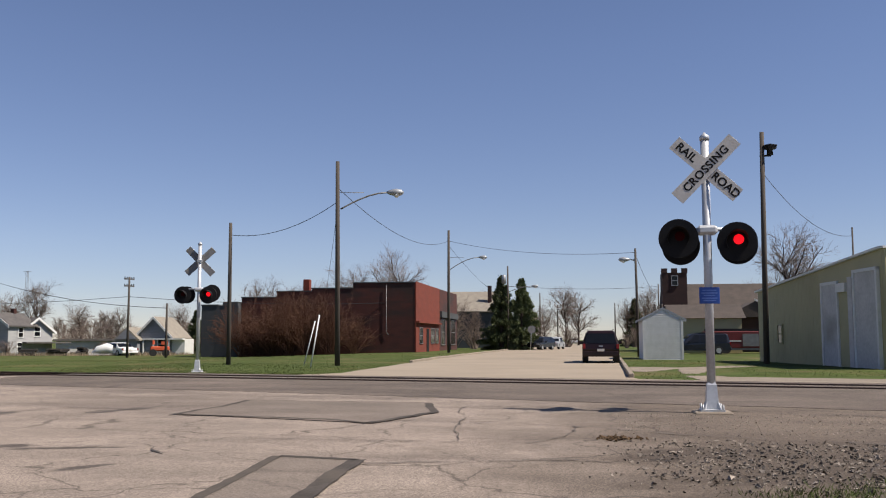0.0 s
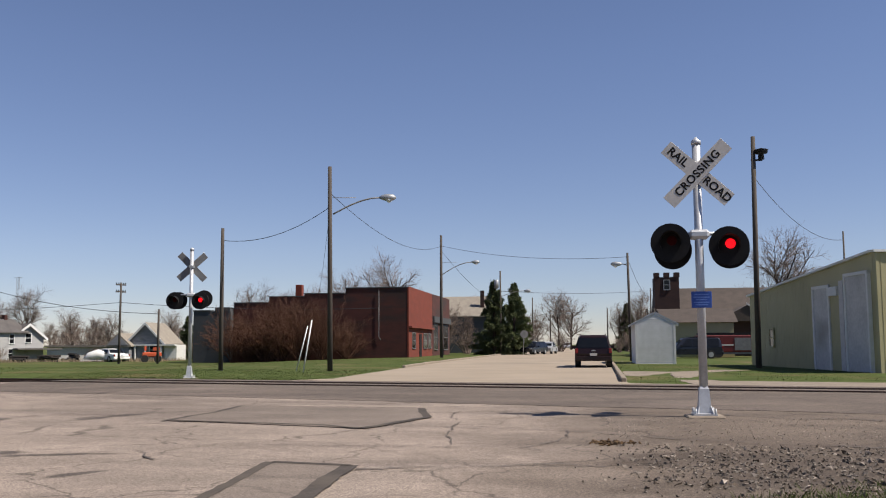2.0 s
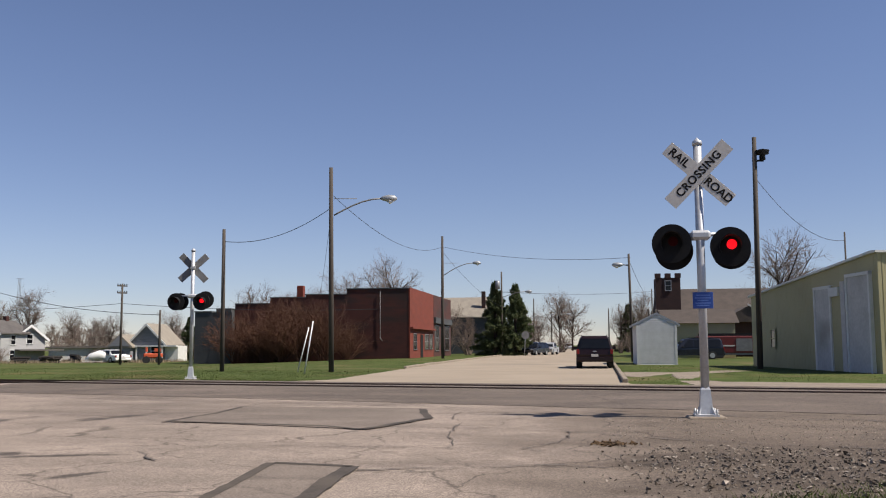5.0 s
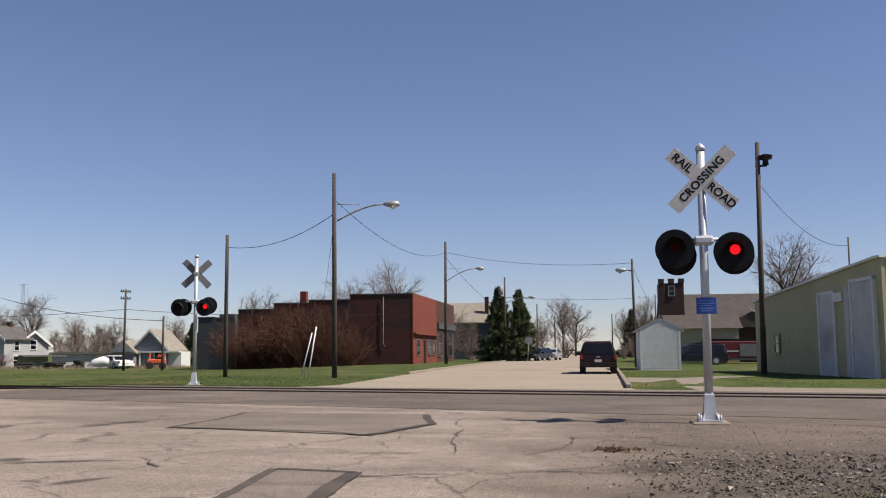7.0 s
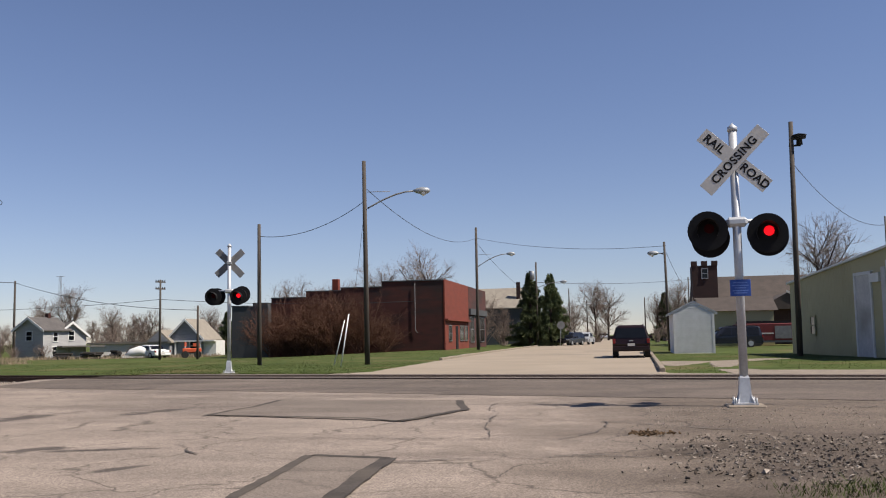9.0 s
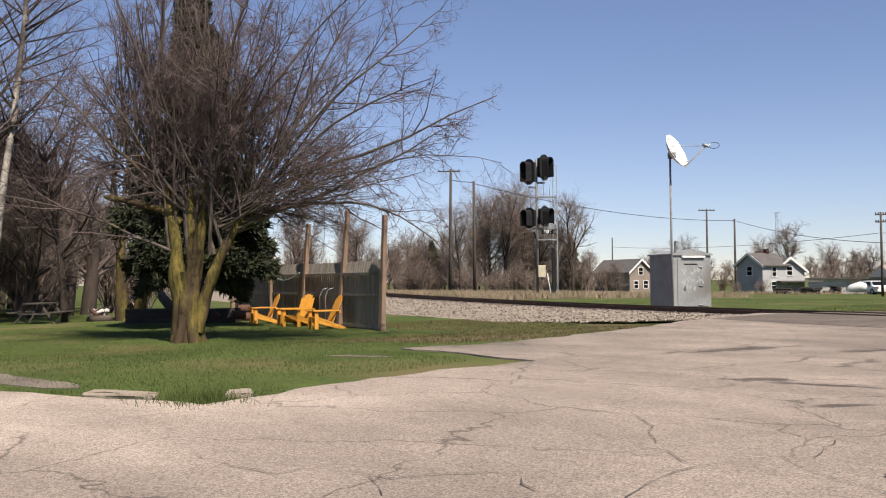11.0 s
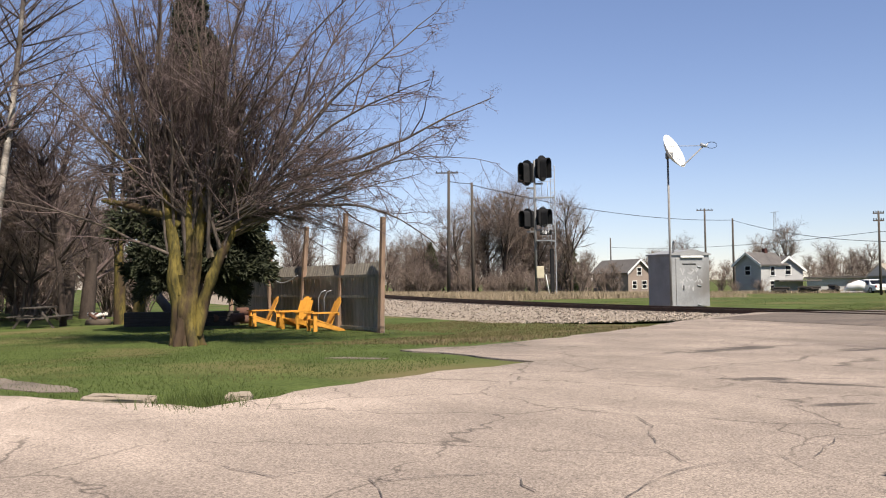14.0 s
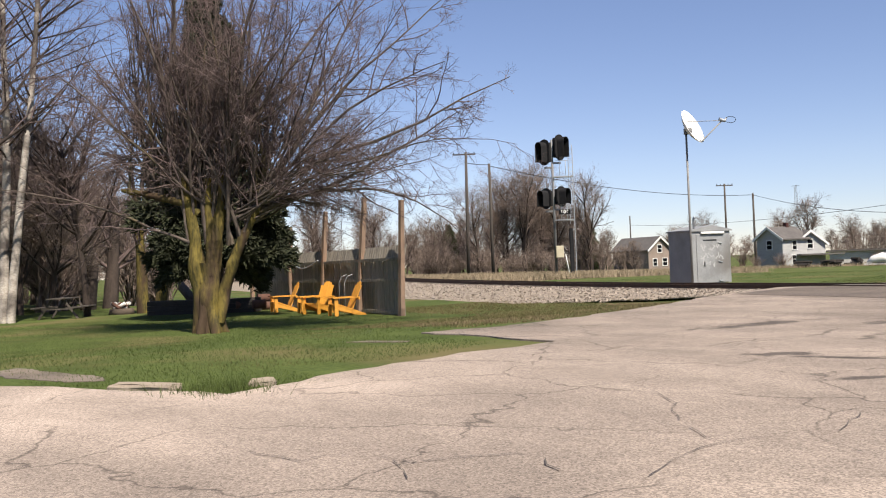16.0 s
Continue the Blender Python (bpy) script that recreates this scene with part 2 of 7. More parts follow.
SIGN = mat("sign_white", (0.54, 0.52, 0.485), (0.45, 0.43, 0.405), 3, 0.5, bump=0.03, fine=25)
SIGN_BACK = mat("sign_back", (0.20, 0.20, 0.20), (0.14, 0.14, 0.14), 4, 0.6, 0.4, bump=0.05)
BLUE = mat("blue_sign", (0.024, 0.08, 0.336), (0.02, 0.064, 0.272), 4, 0.5, bump=0.02)
WOOD_POLE = mat("pole_wood", (0.070, 0.057, 0.046), (0.042, 0.034, 0.028), 2, 0.9, stretch=(6, 6, 0.6), bump=0.4, fine=10)
WIRE = mat("wire", (0.02, 0.02, 0.022), None, 4, 0.6, bump=0)
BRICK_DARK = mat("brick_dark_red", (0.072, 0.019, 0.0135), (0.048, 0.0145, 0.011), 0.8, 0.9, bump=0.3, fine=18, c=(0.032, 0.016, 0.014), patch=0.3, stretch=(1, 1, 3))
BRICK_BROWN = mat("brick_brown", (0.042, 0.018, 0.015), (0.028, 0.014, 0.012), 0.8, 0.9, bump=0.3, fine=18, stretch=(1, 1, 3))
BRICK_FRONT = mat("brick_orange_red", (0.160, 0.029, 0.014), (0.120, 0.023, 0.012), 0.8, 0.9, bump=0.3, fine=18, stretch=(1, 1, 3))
VERGE = mat("worn_verge", (0.105, 0.088, 0.042), (0.07, 0.066, 0.028), 0.8, 0.95, bump=0, fine=10, c=(0.13, 0.098, 0.06), patch=0.4, island=0.35, spec=0.1)
SIDING = mat("white_siding", (0.37, 0.37, 0.36), (0.30, 0.30, 0.295), 1, 0.8, bump=0.1, fine=10, stretch=(1, 1, 6))
BLOCK_GREY = mat("grey_block", (0.058, 0.062, 0.066), (0.042, 0.046, 0.050), 0.8, 0.9, bump=0.2, fine=15)
YELLOW_METAL = mat("pale_yellow_metal", (0.385, 0.345, 0.19), (0.32, 0.29, 0.16), 0.5, 0.6, bump=0.05, fine=20)
DOOR_WHITE = mat("door_white", (0.53, 0.515, 0.50), (0.42, 0.41, 0.40), 1, 0.7, bump=0.05, fine=8, c=(0.30, 0.28, 0.25), patch=0.15)
ROOF = mat("shingle_grey", (0.104, 0.09425, 0.08775), (0.0715, 0.065, 0.06175), 1.5, 0.95, bump=0.4, fine=12)
ROOF_BROWN = mat("shingle_brown", (0.072, 0.056, 0.047), (0.05, 0.04, 0.034), 1.5, 0.95, bump=0.4, fine=12)
ROOF_TAN = mat("shingle_tan", (0.252, 0.224, 0.182), (0.196, 0.1715, 0.14), 1.5, 0.95, bump=0.3, fine=12)
GLASS = mat("dark_glass", (0.010, 0.011, 0.013), None, 3, 0.1, bump=0, spec=0.3)
BARK = mat("bark", (0.062, 0.047, 0.039), (0.036, 0.028, 0.024), 3, 0.95, bump=0.8, fine=22, stretch=(1, 1, 0.35), spec=0.2)
BARK_MOSS = mat("mossy_bark", (0.150, 0.116, 0.032), (0.052, 0.046, 0.018), 4.5, 0.95, bump=1.0, fine=20, fine_mix=0.5, stretch=(1, 1, 0.3), c=(0.050, 0.034, 0.022), patch=0.5, spec=0.15)
OLD_BARK = mat("old_grey_bark", (0.118, 0.096, 0.080), (0.058, 0.046, 0.040), 3, 0.95, bump=0.5, fine=22, stretch=(1, 1, 0.35), c=(0.085, 0.068, 0.032), patch=0.2, spec=0.2)
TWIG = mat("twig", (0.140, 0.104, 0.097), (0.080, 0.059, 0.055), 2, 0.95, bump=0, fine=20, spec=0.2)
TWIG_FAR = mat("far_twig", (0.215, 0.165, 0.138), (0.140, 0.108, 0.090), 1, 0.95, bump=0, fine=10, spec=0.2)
TWIG_TAN = mat("tan_twig", (0.118, 0.058, 0.037), (0.075, 0.037, 0.025), 1, 0.95, bump=0, fine=10, spec=0.2)
GRASS_BLADE = mat("grass_blade", (0.084, 0.112, 0.031), (0.045, 0.064, 0.016), 0.8, 0.9, bump=0, fine=10, c=(0.12, 0.104, 0.048), patch=0.24, island=0.45, spec=0.15)
BIRCH = mat("birch_bark", (0.44, 0.40, 0.35), (0.27, 0.235, 0.20), 2.2, 0.85, bump=0.4, fine=14, fine_mix=0.5, c=(0.07, 0.058, 0.05), patch=0.5, stretch=(1, 1, 1.6))
NEEDLE = mat("needles", (0.044, 0.050, 0.018), (0.019, 0.026, 0.010), 2, 0.85, bump=0, fine=20, island=0.5)
NEEDLE_FAR = mat("spruce_needles", (0.098, 0.118, 0.046), (0.056, 0.074, 0.028), 2, 0.85, bump=0, fine=20, island=0.5)
FENCE = mat("fence_boards", (0.27, 0.24, 0.195), (0.16, 0.142, 0.118), 2, 0.9, stretch=(5, 5, 0.5), bump=0.4, fine=12, island=0.3)
POST = mat("post_wood", (0.238, 0.154, 0.105), (0.154, 0.105, 0.0735), 2, 0.85, stretch=(5, 5, 0.6), bump=0.3, fine=12)
CHAIR = mat("chair_orange", (0.5616, 0.2592, 0.0324), (0.4752, 0.2088, 0.0252), 3, 0.6, stretch=(3, 3, 3), bump=0.1, fine=25)
POLE_GREY = mat("dull_grey_steel", (0.20, 0.195, 0.185), (0.145, 0.14, 0.135), 3, 0.65, 0.0, bump=0.03)
LAMP_HEAD = mat("lamp_head_grey", (0.336, 0.352, 0.368), (0.272, 0.288, 0.304), 3, 0.5, 0.4, bump=0.02)
BRICK_PALE = mat("pale_brick", (0.25, 0.20, 0.165), (0.20, 0.155, 0.128), 1, 0.9, bump=0.2, fine=12)
BLUE_GREY = mat("blue_grey_siding", (0.23, 0.235, 0.25), (0.185, 0.19, 0.205), 1, 0.8, bump=0.1, fine=10, stretch=(1, 1, 6))
CREAM = mat("cream_paint", (0.46, 0.41, 0.29), (0.38, 0.34, 0.24), 3, 0.6, bump=0.05)
CASE_GREY = mat("weathered_grey_metal", (0.275, 0.28, 0.28), (0.195, 0.198, 0.20), 1.2, 0.6, 0.15, bump=0.1, fine=18, c=(0.15, 0.14, 0.13), patch=0.3)
SCRAWL = mat("white_scrawl", (0.37, 0.37, 0.365), (0.29, 0.29, 0.29), 8, 0.7, bump=0)
OLD_WOOD = mat("weathered_wood", (0.080, 0.066, 0.054), (0.048, 0.041, 0.034), 3, 0.9, bump=0.3, fine=15)
BLACK_WOOD = mat("dark_timber", (0.04, 0.033, 0.028), (0.025, 0.021, 0.018), 3, 0.9, bump=0.3, fine=15)
LOG_RED = mat("red_brown_log", (0.115, 0.05, 0.032), (0.07, 0.036, 0.025), 3, 0.9, bump=0.3, fine=15, island=0.3)
GRAVEL_DARK = mat("dark_gravel", (0.135, 0.107, 0.084), (0.078, 0.062, 0.05), 1.8, 0.95, bump=1.0, fine=30, fine_mix=0.6, c=(0.165, 0.132, 0.104), patch=0.45)
WEED = mat("dead_weed", (0.132, 0.078, 0.036), (0.078, 0.048, 0.024), 3, 0.95, bump=0, island=0.3)
PAINT_DARK = mat("dark_maroon_paint", (0.016, 0.0065, 0.0075), (0.012, 0.006, 0.007), 2, 0.3, bump=0, spec=0.3)
PAINT_BLACK = mat("black_blue_paint", (0.014, 0.016, 0.024), None, 2, 0.25, bump=0)
PAINT_SILVER = mat("silver_car_paint", (0.42, 0.43, 0.44), None, 2, 0.35, 0.4, bump=0)
PAINT_WHITE = mat("white_car_paint", (0.72, 0.72, 0.70), None, 2, 0.3, bump=0)
FIRE_RED = mat("fire_red", (0.13, 0.013, 0.013), (0.10, 0.011, 0.011), 2, 0.4, bump=0)
FIRE_ORANGE = mat("machine_orange", (0.54, 0.0975, 0.03375), (0.45, 0.075, 0.03), 2, 0.5, bump=0.05)
TAIL = mat("tail_red", (0.22, 0.012, 0.012), None, 2, 0.2, bump=0)
TYRE = mat("tyre_rubber", (0.018, 0.018, 0.018), None, 6, 0.85, bump=0.1)
RED_LIT = glow("lit_red_lens", (1.0, 0.004, 0.010), 1.0)
LOCO_BLUE = mat("loco_blue", (0.012, 0.018, 0.035), (0.016, 0.02, 0.03), 2, 0.5, bump=0.05)
LOCO_YELLOW = mat("loco_yellow", (0.46, 0.22, 0.02), (0.38, 0.18, 0.018), 2, 0.5, bump=0.05)
HEADLIGHT = glow("headlight", (1.0, 0.72, 0.45), 3.0)
RED_DIM = mat("unlit_red_lens", (0.045, 0.003, 0.004), None, 4, 0.8, bump=0, spec=0.1)


# ---- building helpers ----
def part(name, bm, material, parent=None, label=""):
    me = bpy.data.meshes.new(name)
    bm.to_mesh(me)
    bm.free()
    me.materials.append(material)
    ob = new(name, me)
    if parent is not None:
        ob.parent = parent
    if label:
        ob["label"] = label
    return ob


def raw(name, verts, faces, material, parent=None, label=""):
    me = bpy.data.meshes.new(name)
    me.from_pydata(verts, [], faces)
    me.update()
    me.materials.append(material)
    ob = new(name, me)
    if parent is not None:
        ob.parent = parent
    if label:
        ob["label"] = label
    return ob


def thing(name, at, label, category, group="", kind="", rz=0):
    ob = new(name)
    ob.empty_display_size = 0.1
    ob.matrix_world = pose(at[0], at[1], at[2], 0, 0, rz)
    return tagged(ob, label, category, group, kind)


def box(bm, x0, x1, y0, y1, z0, z1, bevel=0.0, m=None):
    made = bmesh.ops.create_cube(bm, size=1)["verts"]
    bmesh.ops.scale(bm, verts=made, vec=(x1 - x0, y1 - y0, z1 - z0))
    bmesh.ops.translate(bm, verts=made, vec=((x0 + x1) / 2, (y0 + y1) / 2, (z0 + z1) / 2))
    if bevel:
        edges = list({e for v in made for e in v.link_edges})
        got = bmesh.ops.bevel(bm, geom=edges, offset=bevel, segments=1, affect="EDGES")
        made = list({v for f in got["faces"] for v in f.verts} | {v for v in made if v.is_valid})
    if m is not None:
        bmesh.ops.transform(bm, verts=made, matrix=m)
    return made


def tube(bm, pts, radii, seg=8, cap=True):
    """A tapered tube through the points."""
    pts = [Vector(p) for p in pts]
    if not hasattr(radii, "__len__"):
        radii = [radii] * len(pts)
    rings = []
    side = None
    for i, p in enumerate(pts):
        way = (pts[min(i + 1, len(pts) - 1)] - pts[max(i - 1, 0)]).normalized()
        if side is None or abs(side.dot(way)) > 0.95:
            side = way.orthogonal().normalized()
        side = (side - way * side.dot(way)).normalized()
        up = way.cross(side)
        rings.append([bm.verts.new(p + (side * math.cos(2 * math.pi * k / seg) + up * math.sin(2 * math.pi * k / seg)) * radii[i]) for k in range(seg)])
    for a, b in zip(rings, rings[1:]):
        for k in range(seg):
            f = bm.faces.new((a[k], a[(k + 1) % seg], b[(k + 1) % seg], b[k]))
            f.smooth = seg > 5
    if cap:
        bm.faces.new(rings[0][::-1])
        bm.faces.new(rings[-1])
    return rings


def prism(bm, outline, z0, z1, m=None):
    """An upright prism over a plan outline."""
    lo = [bm.verts.new((x, y, z0)) for x, y in outline]
    hi = [bm.verts.new((x, y, z1)) for x, y in outline]
    k = len(outline)
    bm.faces.new(lo[::-1])
    bm.faces.new(hi)
    for i in range(k):
        bm.faces.new((lo[i], lo[(i + 1) % k], hi[(i + 1) % k], hi[i]))
    if m is not None:
        bmesh.ops.transform(bm, verts=lo + hi, matrix=m)
    bmesh.ops.recalc_face_normals(bm, faces=bm.faces)


def B(*boxes, bevel=0.0):
    bm = bmesh.new()
    for b in boxes:
        box(bm, *b, bevel=bevel)
    return bm


def T(pts, radii, seg=8):
    bm = bmesh.new()
    tube(bm, pts, radii, seg)
    return bm


def smooth(a, b, v):
    u = max(0.0, min(1.0, (v - a) / (b - a)))
    return u * u * (3 - 2 * u)


# ---- lie of the land ----
def track_y(x):
    return 23.3 - 0.214 * x


def track_z(x):
    return 0.03 + 0.00027 * max(0.0, -x - 20) ** 2 if x > -60 else 0.46 + 0.005 * min(40, -60 - x)


def land(x, y):
    """Height of the natural ground; the paved crossing is at 0."""
    s = y - track_y(x)
    z = 0.006
    z -= 0.28 * smooth(12.5, 21, -x) * smooth(1.5, 5.5, -s)
    z -= 0.42 * smooth(14, 34, -x) * smooth(6, 40, s)
    bed = math.exp(-(s / 4.5) ** 2)
    z += bed * max(0.0, track_z(x) - 0.1)
    z -= 0.2 * math.exp(-(s / 3.2) ** 2) * smooth(16.0, 18.5, -x)
    z += 0.014 * noise.noise((x * 0.25, y * 0.25, 0))
    return z


# ---- ground, pavement, tracks ----
def sheet(name, xs, ys, height, material, keep=None):
    verts, faces, idx = [], [], {}
    for i, x in enumerate(xs):
        for j, y in enumerate(ys):
            idx[i, j] = len(verts)
            verts.append((x, y, height(x, y)))
    for i in range(len(xs) - 1):
        for j in range(len(ys) - 1):
            faces.append((idx[i, j], idx[i + 1, j], idx[i + 1, j + 1], idx[i, j + 1]))
    ob = raw(name, verts, faces, material)
    for f in ob.data.polygons:
        f.use_smooth = True
    return ob


def steps(*spans):
    out = []
    for a, b, d in spans:
        n = max(1, round((b - a) / d))
        out += [a + (b - a) * k / n for k in range(n)]
    return out + [spans[-1][1]]


ground = sheet("ground", steps((-2500, -300, 550), (-300, -110, 38), (-110, -60, 5), (-60, 20, 1.0), (20, 60, 5), (60, 300, 40), (300, 2500, 550)),
               steps((-2500, -300, 550), (-300, -40, 52), (-40, -2, 4), (-2, 60, 1.0), (60, 120, 3), (120, 300, 30), (300, 2500, 550)), land, GRASS)
tagged(ground, "mown green grass with dry straw-coloured patches", "ground", kind="structure")


def flat(name, outline, z, material, label="", category="", thick=0.0, kind="structure", jitter=0.0, parent=None):
    """A flat slab over an outline, its edges broken up a little."""
    rnd = random.Random(len(outline) * 7 + int(abs(outline[0][0]) * 100))
    pts = []
    k = len(outline)
    for i in range(k):
        a, b = Vector(outline[i]), Vector(outline[(i + 1) % k])
        n = max(1, int((b - a).length / 0.35)) if jitter else 1
        n = min(n, 60)
        for q in range(n):
            p = a.lerp(b, q / n)
            pts.append((p.x + rnd.uniform(-jitter, jitter), p.y + rnd.uniform(-jitter, jitter)))
    bm = bmesh.new()
    prism(bm, pts, z - (thick or 0.004), z)
    bmesh.ops.triangulate(bm, faces=[f for f in bm.faces if len(f.verts) > 4])
    ob = part(name, bm, material, parent)
    if label:
        tagged(ob, label, category, kind=kind)
    return ob


# the paved apron south of the tracks
APRON = [(-40, -30), (40, -30), (40, 5.0), (30, 5.5), (30, 16.5), (14, 20.4), (-16.5, 26.6),
         (-17.6, 25.6), (-15.6, 19.4), (-14.2, 16.0), (-12.9, 12.2), (-12.5, 10.5), (-12.6, 8.6), (-11.0, 8.7), (-9.3, 8.5), (-9.2, 6.8), (-8.45, 4.5), (-7.9, 3.3), (-8.6, 2.95), (-10.1, 2.3), (-11.0, 1.7), (-18, -1.5), (-40, -12)]
pavement = flat("pavement", APRON, 0.03, ASPHALT, "worn, cracked and patched pinkish-grey asphalt apron", "pavement", 0.25, jitter=0.09)
# darker asphalt between and beside the rails
cross = [(-17.0, track_y(-17.0) - 0.7), (-16, track_y(-16) - 5.6), (-9, track_y(-9) - 6.1), (0, track_y(0) - 7.1), (2.6, 15.6), (7, 14.0), (16, 11.5), (30, 9.0), (30, 24), (16, track_y(16) + 2.3), (-15.5, track_y(-15.5) + 2.4)]
crossing = flat("road_crossing", cross, 0.036, ASPHALT_CROSS, "darker grey asphalt laid up to the rails", "road crossing", 0.02, jitter=0.06)
street = flat("street", [(-9.6, 27.3), (1.3, 24.9), (0.95, 27.5), (1.0, 38), (1.25, 60), (1.4, 240), (-8.9, 240), (-8.9, 60), (-8.6, 42), (-8.3, 33), (-8.2, 29.5)], 0.02, STREET,
              "pale tan concrete street, dusty at the edges", "street", 0.2, jitter=0.05)
# gravel lane beside the tracks on the far side
lane = flat("gravel_lane", [(0.9, 25.2), (9, 23.4), (30, 19.4), (30, 25), (8, 27.2), (3.8, 28.3), (3.2, 30.5), (4.4, 36.5), (6.5, 39.8), (5.4, 40.4), (3.3, 37.5), (1.3, 38.0), (1.15, 33.0), (1.6, 32.2), (3.0, 36.0), (2.6, 29), (2.8, 26.0), (1.0, 26.5)],
            0.012, GRAVEL, "pale tan gravel lane and path", "gravel", 0.1, jitter=0.08)


def ribbon(name, pts, width, z, material, parent=None, seed=1, rough=0.5):
    """A flat wandering strip: a tar seam or a crack."""
    rnd = random.Random(seed)
    fine = []
    for a, b in zip(pts, pts[1:]):
        a, b = Vector(a), Vector(b)
        n = max(2, int((b - a).length / 0.16))
        fine += [a.lerp(b, q / n) for q in range(n)]
    fine.append(Vector(pts[-1]))
    off = 0.0
    verts, faces = [], []
    for i, p in enumerate(fine):
        way = (fine[min(i + 1, len(fine) - 1)] - fine[max(i - 1, 0)]).normalized()
        side = Vector((-way.y, way.x))
        off = off * 0.85 + rnd.uniform(-1, 1) * 0.05 * rough
        w = width * (rnd.uniform(0.85, 1.12) if material == TAR else rnd.choice((0.2, 0.4, 0.6, 0.8, 1.0, 1.4))) / 2
        for s in (-1, 1):
            q = p + side * (off + s * w)
            verts.append((q.x, q.y, z))
    for i in range(len(fine) - 1):
        faces.append((2 * i, 2 * i + 1, 2 * i + 3, 2 * i + 2))
    return raw(name, verts, faces, material, parent)


# cracks before the crossing, then those beside the lawn
CRACKS = [
    ([(-12.75, 18.8), (-6.95, 17.2), (-2.4, 16.2), (1.05, 15.3), (2.75, 13.85), (3.6, 13.8), (4.3, 13.2)], 0.08), ([(-14, 21.6), (-6.3, 20.2), (0, 18.7)], 0.05),
    ([(-8.6, 13.9), (-7.25, 13.5), (-6.2, 13.35)], 0.07), ([(-2.7, 12.4), (-0.35, 11.75), (0.95, 10.9), (2.05, 10.4), (4.2, 9.5)], 0.05),
    ([(-5.7, 8.4), (-5.3, 8.75), (-4.6, 9.15), (-4.1, 8.35)], 0.05), ([(-2.0, 7.95), (-1.25, 8.15), (-0.25, 8.5), (0.25, 8.4)], 0.045),
    ([(-3.95, 9.8), (-2.35, 9.65), (-0.75, 9.75), (-0.5, 9.45)], 0.04), ([(-2.0, 15.2), (-1.75, 12.4), (-1.5, 9.8)], 0.035), ([(-0.75, 9.75), (-0.4, 11.0), (-0.35, 11.75)], 0.03),
]
WANDERING = [
    ([(-5.95, 2.0), (-5.65, 2.25), (-5.15, 2.27), (-4.75, 2.36), (-4.7, 2.62), (-4.3, 2.9)], 0.035), ([(-4.37, 2.74), (-3.95, 2.6)], 0.05), ([(-4.27, 2.75), (-4.13, 3.14), (-4.06, 3.37), (-3.83, 3.37), (-3.54, 3.25)], 0.045),
    ([(-8.05, 6.55), (-6.75, 5.8), (-5.4, 5.8), (-4.75, 5.35), (-4.1, 4.75)], 0.035), ([(-4.9, 4.75), (-3.85, 4.6), (-3.4, 4.4)], 0.03), ([(-3.2, 3.45), (-3.35, 4.35), (-3.25, 4.75), (-3.15, 5.1), (-3.5, 5.95)], 0.03),
    ([(-9.05, 8.2), (-8.4, 8.65), (-8.7, 9.75), (-8.85, 10.95), (-9.0, 12.8)], 0.08), ([(-8.2, 7.95), (-7.0, 8.4), (-6.1, 8.45), (-4.95, 8.6), (-4.75, 9.0)], 0.06), ([(-4.4, 6.1), (-3.9, 5.95)], 0.03),
    ([(-3.25, 5.0), (-2.7, 4.65), (-2.4, 4.55)], 0.03), ([(-7.4, 1.5), (-7.35, 2.75), (-6.7, 3.7), (-6.3, 5.4)], 0.02),
]
for k, (pts, w) in enumerate(CRACKS + [(p_, w_ * 0.34) for p_, w_ in WANDERING]):
    ribbon("seam", pts, w * 0.62, 0.0405, CRACK, pavement, seed=k, rough=1.2)
# two newer patches edged with tar
patch = flat("patch", [(-5.9, 12.7), (-6.1, 15.8), (-2.75, 15.5), (-2.3, 13.6), (-2.9, 11.8)], 0.0415, ASPHALT_PATCH, parent=pavement)
ribbon("tar_band", [(-6.0, 12.6), (-5.9, 14.2), (-6.1, 15.85)], 0.09, 0.045, TAR, pavement, 41)
ribbon("tar_band", [(-6.1, 15.85), (-2.75, 15.5)], 0.07, 0.045, TAR, pavement, 42)
ribbon("tar_band", [(-2.75, 15.5), (-2.35, 13.6), (-2.9, 11.75)], 0.13, 0.045, TAR, pavement, 43)
ribbon("tar_band", [(-2.9, 11.75), (-3.6, 12.2), (-5.9, 12.65)], 0.09, 0.045, TAR, pavement, 44)
patch = flat("patch", [(-2.85, 8.3), (-2.15, 8.15), (-1.98, 6.2), (-1.9, 4.9), (-2.58, 4.9), (-2.7, 6.2)], 0.0415, ASPHALT_PATCH, parent=pavement)
ribbon("tar_band", [(-2.58, 4.9), (-2.7, 6.2), (-2.88, 8.3)], 0.10, 0.045, TAR, pavement, 45, 0.2)
ribbon("tar_band", [(-2.88, 8.3), (-2.1, 8.15)], 0.1, 0.045, TAR, pavement, 46, 0.2)
ribbon("tar_band", [(-2.1, 8.15), (-1.98, 6.2), (-1.9, 4.9)], 0.16, 0.045, TAR, pavement, 47, 0.2)

